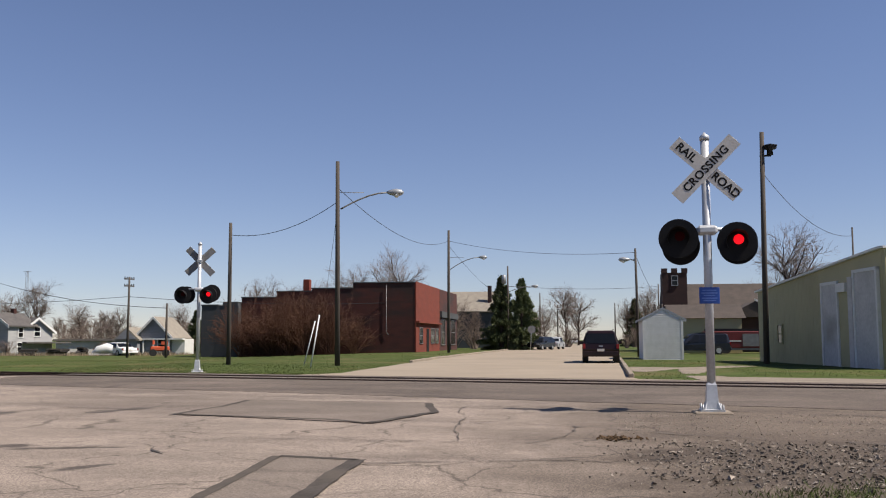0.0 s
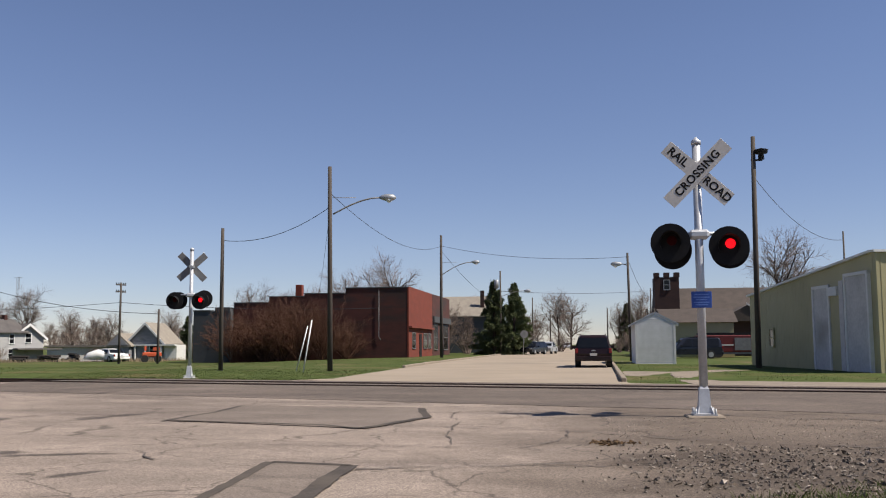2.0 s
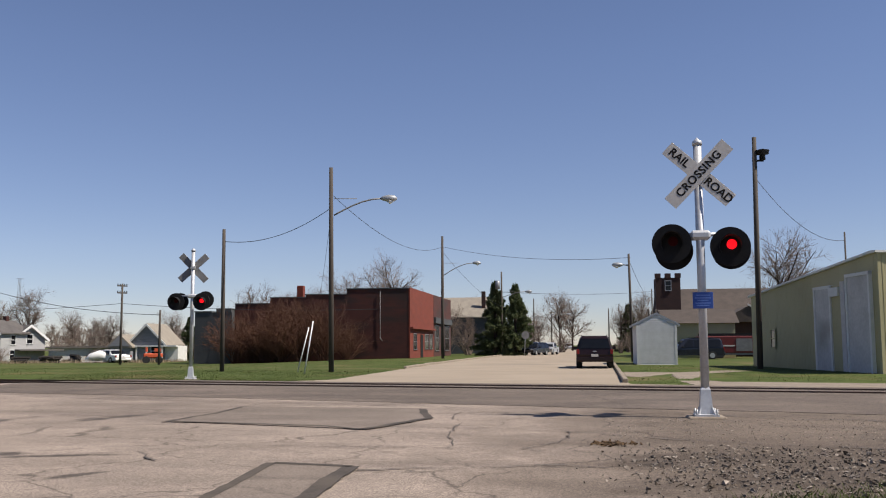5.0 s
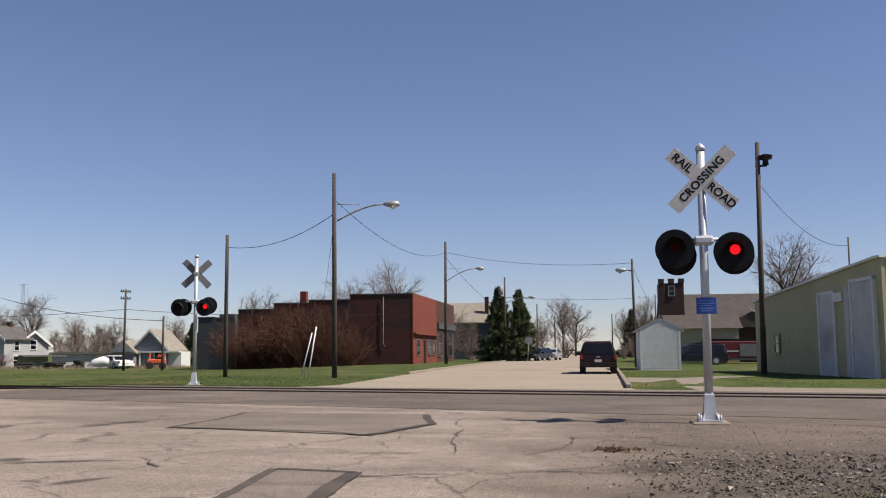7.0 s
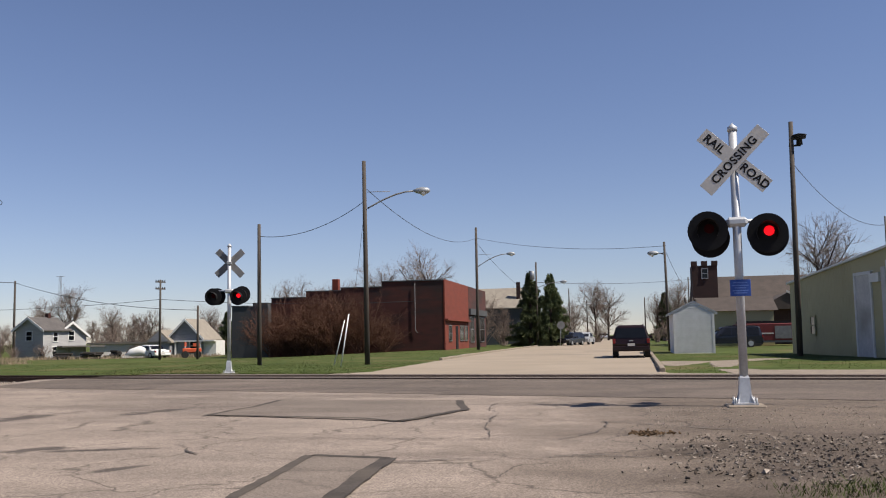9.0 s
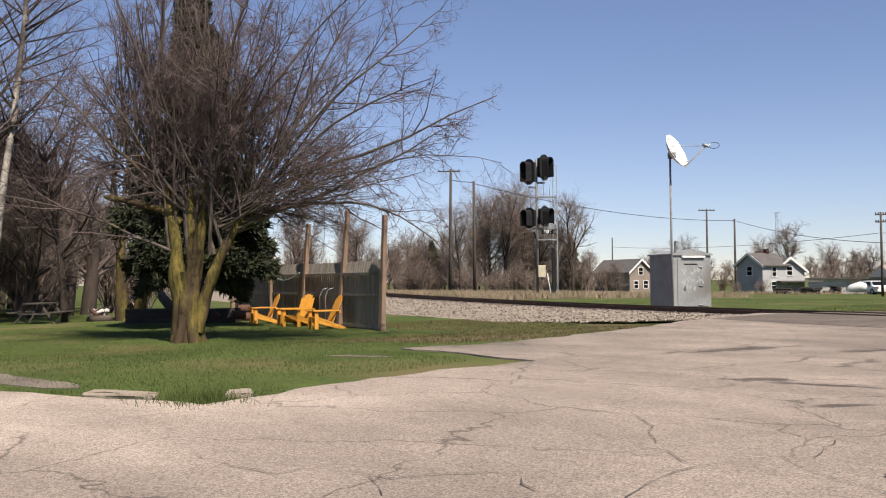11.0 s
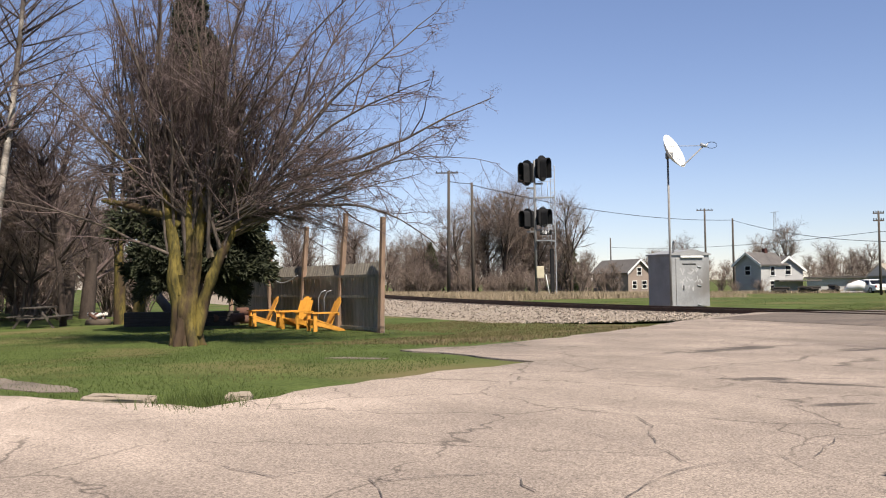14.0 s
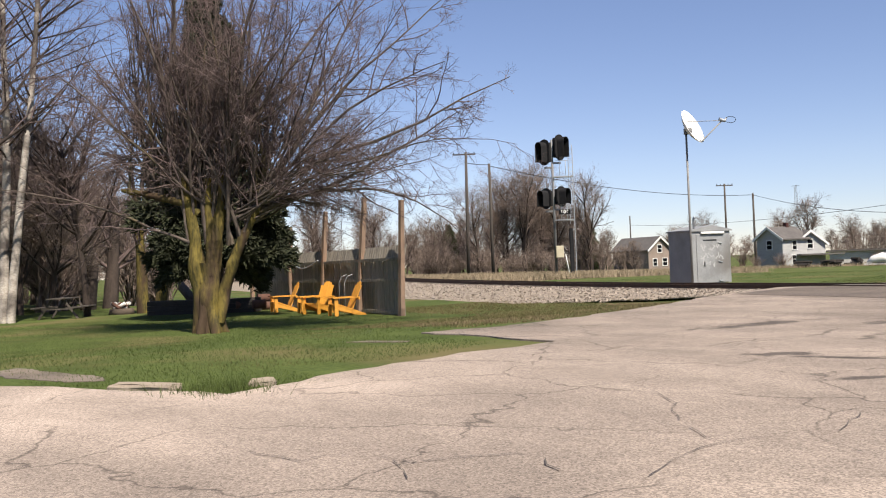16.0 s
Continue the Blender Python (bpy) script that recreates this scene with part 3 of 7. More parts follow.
# kerbs of the street
def kerb(name, pts, label):
    th = thing(name, (0, 0, 0), label, "kerb", kind="structure")
    for a, b in zip(pts, pts[1:]):
        a, b = Vector(a), Vector(b)
        n = max(1, round((b - a).length / 2.0))
        for q in range(n):
            p, r = a.lerp(b, q / n), a.lerp(b, (q + 0.985) / n)
            w = (r - p)
            m = Matrix.Translation((p.x, p.y, 0)) @ Matrix.Rotation(math.atan2(w.y, w.x), 4, "Z")
            bm = bmesh.new()
            box(bm, 0, w.length, -0.08, 0.08, -0.15, 0.13 + random.uniform(-0.015, 0.015), bevel=0.02, m=m)
            part("kerb_stone", bm, CONCRETE, th)
kerb("kerb_east", [(0.97, 27.2), (1.1, 38), (1.33, 60), (1.45, 120)], "worn pale concrete kerb along the street")
kerb("kerb_west", [(-8.75, 44), (-9.0, 60), (-9.0, 120)], "low broken pale concrete kerb by the grass")

# rails, ties and ballast
track = thing("railway_track", (0, 0, 0), "rusty brown single railway track on timber ties", "railway track", kind="structure")
for off in (-0.72, 0.72):
    bm = bmesh.new()
    xs = steps((-260, -60, 20), (-60, 30, 3), (30, 120, 30))
    prof = [(-0.07, 0.0), (0.07, 0.0), (0.07, 0.015), (0.012, 0.04), (0.012, 0.12), (0.036, 0.135), (0.036, 0.17), (-0.036, 0.17), (-0.036, 0.135), (-0.012, 0.12), (-0.012, 0.04), (-0.07, 0.015)]
    rings = [[bm.verts.new((x + u * 0.209, track_y(x) + off * 1.02 + u, track_z(x) - 0.13 + v)) for u, v in prof] for x in xs]
    for a, b in zip(rings, rings[1:]):
        for k in range(len(prof)):
            bm.faces.new((a[k], b[k], b[(k + 1) % len(prof)], a[(k + 1) % len(prof)]))
    bmesh.ops.recalc_face_normals(bm, faces=bm.faces)
    part("rail", bm, RAIL, track)
tie_mesh = None
for k in range(120):
    x = -17.6 - k * 0.56
    if tie_mesh is None:
        tie = part("tie", B((-0.11, 0.11, -1.28, 1.28, -0.16, 0), bevel=0.01), TIE, track)
        tie_mesh = tie.data
    else:
        tie = new("tie", tie_mesh)
        tie.parent = track
    tie.matrix_world = pose(x, track_y(x), track_z(x) - 0.105, 0, 0, -12.1)


def bed(x, y):
    s = y - track_y(x)
    z = track_z(x) - 0.13
    south = land(x, y) + 0.01
    if s < -1.7:
        return z + (south - z) * smooth(1.7, 8.6, -s) + 0.03 * noise.noise((x * 2, y * 2, 3))
    return z - 0.35 * smooth(1.7, 3.2, s) + 0.02 * noise.noise((x * 2, y * 2, 3))


verts, faces = [], []
xs = steps((-150, -60, 6), (-60, -16.8, 0.4))
ss = [-8.2, -7.4, -6.4, -5.4, -4.4, -3.4, -2.6, -1.8, -1.0, 0, 1.0, 1.8, 2.6, 3.4]
for x in xs:
    for s in ss:
        sy = s
        if s < -4 and x > -24:
            sy = -4 + (s + 4) * smooth(16, 26, -x)
        y = track_y(x) + sy
        verts.append((x, y, bed(x, y)))
w = len(ss)
for i in range(len(xs) - 1):
    for j in range(w - 1):
        a = i * w + j
        faces.append((a, a + w, a + w + 1, a + 1))
ballast = raw("ballast_bed", verts, faces, GRAVEL)
tagged(ballast, "pale grey crushed-stone ballast bank under the track", "ballast", kind="structure")


def stones(name, count, place, size, material, label, seed):
    """Loose stones as one scatter."""
    rnd = random.Random(seed)
    verts, faces = [], []
    for _ in range(count):
        x, y, z = place(rnd)
        r = size * rnd.uniform(0.5, 1.5)
        base = len(verts)
        for v in ((1, 0, 0), (-1, 0, 0), (0, 1, 0), (0, -1, 0), (0, 0, 1), (0, 0, -1)):
            q = Vector(v) * r * rnd.uniform(0.55, 1.1)
            q.rotate(Euler((rnd.uniform(0, 6), rnd.uniform(0, 6), 0)))
            verts.append((x + q.x, y + q.y, z + q.z * 0.7 + r * 0.2))
        for f in ((0, 2, 4), (2, 1, 4), (1, 3, 4), (3, 0, 4), (2, 0, 5), (1, 2, 5), (3, 1, 5), (0, 3, 5)):
            faces.append(tuple(base + k for k in f))
    return tagged(raw(name, verts, faces, material), label, "stones", kind="stuff")


def on_bank(rnd):
    x = -17.5 - 45 * rnd.random() ** 1.5
    s = -8.0 + 7.2 * rnd.random()
    if x > -24:
        s = max(s, -4 - 4.2 * smooth(16, 26, -x))
    y = track_y(x) + s
    return x, y, bed(x, y)


stones("ballast_stones", 9000, on_bank, 0.055, STONE, "loose pale grey crushed stones on the bank", 3)


# ---- crossing signals ----
def ring_disc(bm, r, y0, y1, seg=28, dome=0.0, m=None):
    """A disc facing -y."""
    got = bmesh.ops.create_cone(bm, cap_ends=True, segments=seg, radius1=r, radius2=r, depth=abs(y1 - y0))["verts"]
    mm = Matrix.Translation((0, (y0 + y1) / 2, 0)) @ Matrix.Rotation(radians(90), 4, "X")
    bmesh.ops.transform(bm, verts=got, matrix=(m or Matrix()) @ mm)
    return got


def writing(text, size, material, parent, m, name="lettering", spacing=1.0):
    cu = bpy.data.curves.new(name, "FONT")
    cu.body, cu.size, cu.align_x, cu.align_y, cu.extrude, cu.space_character, cu.offset = text, size, "CENTER", "CENTER", 0.001, spacing, size * 0.028
    tmp = new(name, cu)
    me = bpy.data.meshes.new_from_object(tmp.evaluated_get(bpy.context.evaluated_depsgraph_get()))
    bpy.data.objects.remove(tmp)
    me.materials.append(material)
    ob = new(name, me)
    ob.parent = parent
    ob.matrix_local = m
    return ob


def flasher(parent, x, z, turn, lit, back=0.0):
    """One flashing light: black backing disc, hooded lens."""
    m = pose(x, -0.06 + back, z, 0, 0, turn)
    bm = bmesh.new()
    ring_disc(bm, 0.29, -0.02, 0.0, 32, m=m)
    disc = part("backing_disc", bm, BLACK, parent, "matt black round backing plate")
    bm = bmesh.new()
    ring_disc(bm, 0.16, 0.0, 0.14, 20, m=m)
    part("lamp_housing", bm, BLACK, disc)
    bm = bmesh.new()
    ring_disc(bm, 0.072, -0.035, -0.02, 24, m=m @ Matrix.Translation((0.02, 0, 0.03)))
    part("lens", bm, RED_LIT if lit else RED_DIM, disc, "glowing red lens" if lit else "dark red unlit lens")
    bm = bmesh.new()
    rows = []
    for k in range(15):
        a = radians(-35 + 250 * k / 14)
        reach = 0.10 + 0.24 * max(0.0, math.sin(a)) ** 0.7
        rows.append([bm.verts.new(m @ Vector((0.15 * math.cos(a), yy, 0.15 * math.sin(a)))) for yy in (-0.015, -reach)] + [bm.verts.new(m @ Vector((0.158 * math.cos(a), yy, 0.158 * math.sin(a)))) for yy in (-reach, -0.015)])
    for a, b in zip(rows, rows[1:]):
        for k in range(4):
            bm.faces.new((a[k], b[k], b[(k + 1) % 4], a[(k + 1) % 4]))
    bmesh.ops.recalc_face_normals(bm, faces=bm.faces)
    part("hood", bm, BLACK, disc)


def crossing_signal(at, rz, height, label, lit, sign_z, lamp_z, turns, back_lamps, blue):
    th = thing("crossing_signal", at, label, "crossing signal", "railway crossing signals", rz=rz)
    part("mast", T([(0, 0, 0.25), (0, 0, height - 0.12)], 0.062, 16), SILVER, th, "silver-painted steel tube mast")
    part("cap", T([(0, 0, height - 0.12), (0, 0, height - 0.06), (0, 0, height - 0.03), (0, 0, height)], [0.072, 0.072, 0.034, 0.008], 14), SILVER, th)
    bm = bmesh.new()
    tube(bm, [(0, 0, 0.0), (0, 0, 0.045), (0, 0, 0.05), (0, 0, 0.40), (0, 0, 0.44)], [0.24, 0.24, 0.135, 0.098, 0.07], 4)
    for k in range(4):
        a = radians(45 + 90 * k)
        prism(bm, [(0.05, 0.04), (0.17, 0.04), (0.16, 0.08), (0.06, 0.26)], -0.01, 0.01, Matrix.Rotation(a, 4, "Z") @ Matrix(((1, 0, 0, 0), (0, 0, 1, 0), (0, 1, 0, 0), (0, 0, 0, 1))))
    part("mast_base", bm, SILVER, th)
    for k in range(4):
        a = radians(45 + 90 * k)
        part("anchor_bolt", T([(0.2 * math.cos(a), 0.2 * math.sin(a), -0.02), (0.2 * math.cos(a), 0.2 * math.sin(a), 0.12)], 0.016, 6), GALV, th)
    part("footing", B((-0.27, 0.27, -0.27, 0.27, -0.3, 0.02), bevel=0.02), CONCRETE, th, "stained concrete footing")
    for k, (tilt, words) in enumerate(((-42.5, ("RAIL", "ROAD")), (45.5, ("CROSSING",)))):
        m = pose(0, -0.085 - 0.012 * k, sign_z, 0, 0, 0) @ Matrix.Rotation(radians(-tilt), 4, "Y")
        bm = bmesh.new()
        box(bm, -0.61, 0.61, -0.003, 0.003, -0.114, 0.114, bevel=0.001, m=m)
        blade = part("crossbuck_blade", bm, SIGN, th, "white sign blade with black capitals")
        bm = bmesh.new()
        box(bm, -0.605, 0.605, 0.0035, 0.006, -0.11, 0.11, m=m)
        part("blade_back", bm, SIGN_BACK, blade, "unpainted grey aluminium back")
        face = m @ Matrix.Translation((0, -0.0045, 0)) @ Matrix.Rotation(radians(90), 4, "X")
        if len(words) == 2:
            writing(words[0], 0.172, BLACK, blade, face @ Matrix.Translation((-0.375, 0, 0)))
            writing(words[1], 0.172, BLACK, blade, face @ Matrix.Translation((0.375, 0, 0)))
        else:
            writing(words[0], 0.168, BLACK, blade, face, spacing=1.12)
    part("sign_clamp", B((-0.08, 0.08, -0.08, 0.08, sign_z - 0.05, sign_z + 0.05), bevel=0.01), GALV, th)
    # arm with junction box
    bm = bmesh.new()
    box(bm, -0.15, 0.15, -0.1, 0.1, lamp_z + 0.10, lamp_z + 0.24, bevel=0.04)
    part("junction_box", bm, SILVER, th, "silver cast junction box")
    part("cross_arm", T([(-0.46, 0, lamp_z + 0.18), (0.46, 0, lamp_z + 0.18)], 0.03, 10), SILVER, th)
    for sx, on in ((-0.42, lit == 0), (0.42, lit == 1)):
        part("lamp_bracket", T([(sx, 0, lamp_z + 0.2), (sx, 0.05, lamp_z + 0.1), (sx, 0.02, lamp_z)], 0.03, 8), SILVER, th)
        flasher(th, sx, lamp_z + (0.05 if sx < 0 else -0.01), turns[0], on)
        if back_lamps:
            flasher(th, sx + 0.06, lamp_z - 0.03, turns[1], on, 0.34)
    if blue:
        bm = bmesh.new()
        box(bm, -0.145, 0.145, -0.09, -0.083, 1.58, 1.82, bevel=0.003)
        plate = part("number_plate", bm, BLUE, th, "small blue notice plate with pale lines")
        for k, (w_, z_) in enumerate(((0.2, 1.775), (0.23, 1.735), (0.16, 1.70), (0.22, 1.66), (0.18, 1.625))):
            part("text_bar", B((-w_ / 2, w_ / 2, -0.0935, -0.0915, z_ - 0.008, z_ + 0.008)), BLUE_PALE, plate)
    return th


BLUE_PALE = mat("pale_blue_text", (0.12, 0.22, 0.55), None, 4, 0.5, bump=0)
crossing_signal((1.65, 14.19, 0.04), 0, 4.15, "silver railway crossbuck mast with two black-backed flashing red lights", 1, 3.58, 2.5, (-4, 160), True, True)
crossing_signal((-13.22, 29.72, 0.0), 192, 4.42, "farther silver crossbuck mast seen from behind, red light flashing", 0, 3.75, 2.62, (-5, 172), True, False)


# ---- poles, street lamps, wires ----
def wood_pole(at, h, label, lean=(0, 0), r=0.14, group="wooden utility poles", arm=None, name="utility_pole", bars=0):
    """arm: (direction x, y, reach, root height, tip height) of a street lamp."""
    th = thing(name, (at[0], at[1], land(at[0], at[1])), label, "utility pole", group)
    r *= 0.8
    top = (lean[0], lean[1], h)
    part("pole", T([(0, 0, -0.4), (lean[0] * 0.5, lean[1] * 0.5, h * 0.5), top], [r, r * 0.88, r * 0.72], 12), WOOD_POLE, th)
    hw_ = 0.45 if bars == 2 else 1.0
    for k in range(bars):
        bm = bmesh.new()
        box(bm, -hw_, hw_, -0.05, 0.05, h - 0.25 - 0.6 * k, h - 0.14 - 0.6 * k, m=Matrix.Rotation(radians(55), 4, "Z"))
        ca = part("crossarm", bm, WOOD_POLE, th)
        for q in (-0.9 * hw_, -0.45 * hw_, 0.45 * hw_, 0.9 * hw_):
            v = Matrix.Rotation(radians(55), 3, "Z") @ Vector((q, 0, 0))
            part("insulator", T([(v.x, v.y, h - 0.14 - 0.6 * k), (v.x, v.y, h - 0.02 - 0.6 * k)], [0.03, 0.05], 8), BLACK, ca)
    if arm:
        dx, dy, reach, z0, z1 = arm
        d = Vector((dx, dy, 0)).normalized()
        pts = [d * (reach * q) + Vector((0, 0, z0 + (z1 - z0) * math.sin(q * math.pi / 2))) for q in (0.03, 0.12, 0.25, 0.4, 0.6, 0.8, 1.0)]
        lamp = part("lamp_arm", T(pts, 0.034, 8), POLE_GREY, th, "curved grey steel lamp arm")
        part("arm_brace", T([Vector((0, 0, z1)) + d * 0.05, d * reach * 0.5 + Vector((0, 0, z1))], 0.014, 6), POLE_GREY, lamp)
        bm = bmesh.new()
        e = d * reach + Vector((0, 0, z1))
        tube(bm, [e - d * 0.05, e + d * 0.08, e + d * 0.3, e + d * 0.55, e + d * 0.66], [0.05, 0.11, 0.16, 0.13, 0.04], 12)
        part("lamp_head", bm, LAMP_HEAD, lamp, "pale grey cobra lamp head")
        bm = bmesh.new()
        tube(bm, [e + d * 0.36 + Vector((0, 0, -0.06)), e + d * 0.36 + Vector((0, 0, -0.16)), e + d * 0.36 + Vector((0, 0, -0.22))], [0.13, 0.12, 0.04], 12)
        part("lamp_bowl", bm, WHITE, lamp, "milky lamp bowl")
    return th


def top(x, y, h):
    return Vector((x, y, land(x, y) + h))


POLE_A, POLE_B, POLE_D, POLE_E, POLE_C = (-16.01, 39.25), (-10.74, 38.15), (-12.2, 77.5), (2.64, 60.15), (7.41, 43.15)
wood_pole(POLE_A, 6.3, "bare weathered wooden pole standing in grass", (-0.03, 0), 0.125)
wood_pole(POLE_B, 8.7, "brown wooden pole carrying a curved street lamp", (-0.08, 0), 0.14, arm=(1, 0.15, 2.1, 6.6, 7.35))
wood_pole(POLE_D, 10.3, "wooden street pole with a curved lamp arm", (0, 0), 0.17, arm=(1, 0.1, 2.6, 6.9, 8.0))
wood_pole(POLE_E, 6.85, "slim wooden pole with a small lamp by the shed", (-0.1, 0), 0.12, arm=(-1, 0, 0.5, 6.0, 6.15))
siren = wood_pole(POLE_C, 10.4, "tall dark wooden pole with a siren on top", (0.12, 0), 0.165)
bm = bmesh.new()
tube(bm, [(0.45, 0, 9.35), (0.45, 0, 9.6), (0.45, 0, 9.62), (0.45, 0, 9.75), (0.45, 0, 9.78), (0.45, 0, 9.86)], [0.14, 0.12, 0.28, 0.30, 0.33, 0.05], 14)
part("siren", bm, BLACK, siren, "dark mushroom-shaped warning siren")
part("siren_bracket", B((0, 0.5, -0.03, 0.03, 9.28, 9.36), (0.12, 0.2, -0.05, 0.05, 8.6, 9.3)), BLACK, siren)
pj = wood_pole((-9.0, 96.8), 8.7, "wooden street pole beside spruces with a transformer", arm=(1, 0, 2.5, 6.0, 6.6))
part("transformer", T([(-0.4, 0, 6.9), (-0.4, 0, 7.7), (-0.4, 0, 7.8)], [0.24, 0.24, 0.1], 12), LAMP_HEAD, pj, "grey transformer can")
wood_pole((-8.2, 139.8), 8.0, "distant wooden street pole", arm=(1, 0, 2.5, 5.0, 5.6))
wood_pole((-6.0, 150), 6.6, "distant wooden street pole", arm=(1, 0, 2.5, 5.4, 6.0))
wood_pole((2.8, 140), 6.4, "distant wooden street pole")
wood_pole((9.1, 139.7), 9.2, "distant wooden street pole behind the church")
wood_pole((15.1, 58.1), 7.7, "thin wooden pole behind the yellow building", r=0.08)
wood_pole((-39.4, 74.3), 6.9, "wooden pole with short crossarms", bars=2)
wood_pole((-36.0, 74.5), 4.6, "short wooden pole in grass")
wood_pole((-65.36, 49.68), 11.1, "tall wooden pole with a crossarm by the track", (0.15, 0.1), 0.2, bars=1)
wood_pole((-64.47, 51.77), 10.1, "tall bare wooden pole by the track", r=0.19)
wood_pole((-66.8, 92.8), 8.6, "wooden pole beside the grey house", r=0.18)
wood_pole((-70.2, 92.1), 10.0, "wooden pole with crossarm and small lamp", r=0.17, bars=1)
wood_pole((-90, 97.0), 7.5, "distant pole beside the brick house")


def wire(a, b, sag, r=0.014, label="thin black overhead wire between poles"):
    a, b = Vector(a), Vector(b)
    pts = [a.lerp(b, q / 14) - Vector((0, 0, sag * 4 * (q / 14) * (1 - q / 14))) for q in range(15)]
    tagged(part("overhead_wire", T(pts, r, 5), WIRE), label, "wire", "overhead wires")


wire(top(*POLE_A, 5.75), top(*POLE_B, 7.0), 0.5)
wire(top(*POLE_B, 7.5), top(*POLE_D, 9.4), 1.1)
wire(top(*POLE_D, 9.4), top(*POLE_E, 6.6), 0.5)
wire(top(*POLE_D, 9.0), top(-9, 96.8, 5.0), 0.5)
wire(top(-9, 96.8, 6.6), top(13.0, 139.7, 9.2), 0.5, 0.02)
wire(top(*POLE_E, 6.2), top(9.1, 139.7, 8.0), 0.8)
wire(top(*POLE_C, 8.7), top(15.1, 58.1, 7.2), 0.9)
wire(top(-65.36, 49.68, 10.2), top(-64.47, 51.77, 10.0), 0.05, 0.03)
wire(top(-64.47, 51.77, 9.9), top(-66.8, 92.8, 8.4), 0.9, 0.03)
wire(top(-66.8, 92.8, 8.4), top(-36.0, 74.5, 4.2), 0.7, 0.025)
wire(top(-39.4, 74.3, 5.2), top(-18, 79, 4.3), 0.3, 0.02)
wire(top(-39.4, 74.3, 5.2), top(-90, 97, 6.2), 0.6, 0.02)
wire(top(*POLE_B, 7.3), Vector((-23.3, 79.0, 5.6)), 0.3, 0.01)
# two leaning posts in the grass
for a, b, r in (((-11.41, 36.44), (0.35, 0.1, 2.1), 0.028), ((-12.4, 38.6), (0.5, 0.1, 1.9), 0.024)):
    th = thing("leaning_post", (a[0], a[1], land(*a)), "pale grey leaning guy post in grass", "post", "leaning posts")
    part("shaft", T([(0, 0, -0.2), b], r, 8), WHITE, th)


# ---- buildings ----
def window(parent, x0, x1, y, z0, z1, axis="x", frame_mat=None, out=-1, name="window"):
    """A framed sash window standing a little proud of a wall. axis: the wall runs along x at y, or along y at x=y."""
    d = 0.05 * out
    def bx(a0, a1, dep0, dep1, b0, b1):
        lo, hi = min(y + dep0, y + dep1), max(y + dep0, y + dep1)
        return (a0, a1, lo, hi, b0, b1) if axis == "x" else (lo, hi, a0, a1, b0, b1)
    t = 0.07
    fr = part(name, B(bx(x0 - t, x1 + t, 0, d, z1, z1 + t), bx(x0 - t, x1 + t, 0, d * 1.5, z0 - t, z0), bx(x0 - t, x0, 0, d, z0, z1), bx(x1, x1 + t, 0, d, z0, z1),
                      bx(x0, x1, 0, d * 0.8, (z0 + z1) / 2 - 0.025, (z0 + z1) / 2 + 0.025)), frame_mat or WHITE, parent)
    part("pane", B(bx(x0, x1, 0.02 * out, 0.3 * d, z0, z1)), GLASS, fr)
    return fr


def gable_house(name, at, rz, w, d, eave, ridge, wall, roof, label, category="house", over=0.3, group="", windows=()):
    """A house whose ridge runs along its own y; gables at y=0 and y=d."""
    th = thing(name, at, label, category, group, rz=rz)
    bm = bmesh.new()
    f = [bm.verts.new(v) for v in ((0, 0, -0.5), (w, 0, -0.5), (w, 0, eave), (w / 2, 0, ridge), (0, 0, eave))]
    b = [bm.verts.new((v.co.x, d, v.co.z)) for v in f]
    bm.faces.new(f)
    bm.faces.new(b[::-1])
    for k in range(5):
        bm.faces.new((f[k], b[k], b[(k + 1) % 5], f[(k + 1) % 5]))
    bmesh.ops.recalc_face_normals(bm, faces=bm.faces)
    part("wall", bm, wall, th)
    sl = (ridge - eave) / (w / 2)
    for sgn in (0, 1):
        bm = bmesh.new()
        x_e = -over if sgn == 0 else w + over
        z_e = eave - over * sl
        vs = []
        for yy in (-over, d + over):
            for x, z in ((x_e, z_e), (w / 2, ridge)):
                vs += [bm.verts.new((x, yy, z + 0.02)), bm.verts.new((x, yy, z + 0.14))]
        q = vs
        for fc in ((0, 1, 3, 2), (4, 6, 7, 5), (0, 4, 5, 1), (2, 3, 7, 6), (1, 5, 7, 3), (0, 2, 6, 4)):
            bm.faces.new([q[k] for k in fc])
        bmesh.ops.recalc_face_normals(bm, faces=bm.faces)
        rf = part("roof", bm, roof, th)
        bm = bmesh.new()
        for yy in (-over - 0.03,):
            vs = [bm.verts.new((x, y2, z)) for x, z in ((x_e, z_e - 0.12), (w / 2, ridge - 0.12), (w / 2, ridge + 0.15), (x_e, z_e + 0.15)) for y2 in (yy, yy + 0.05)]
            for fc in ((0, 2, 4, 6), (1, 7, 5, 3), (0, 1, 3, 2), (2, 3, 5, 4), (4, 5, 7, 6), (6, 7, 1, 0)):
                bm.faces.new([vs[k] for k in fc])
        bmesh.ops.recalc_face_normals(bm, faces=bm.faces)
        part("bargeboard", bm, WHITE, rf, "white-painted bargeboard")
    for ax, a0, a1, pos, z0, z1 in windows:
        window(th, a0, a1, pos, z0, z1, ax, out=-1 if pos <= 0.01 else 1)
    return th


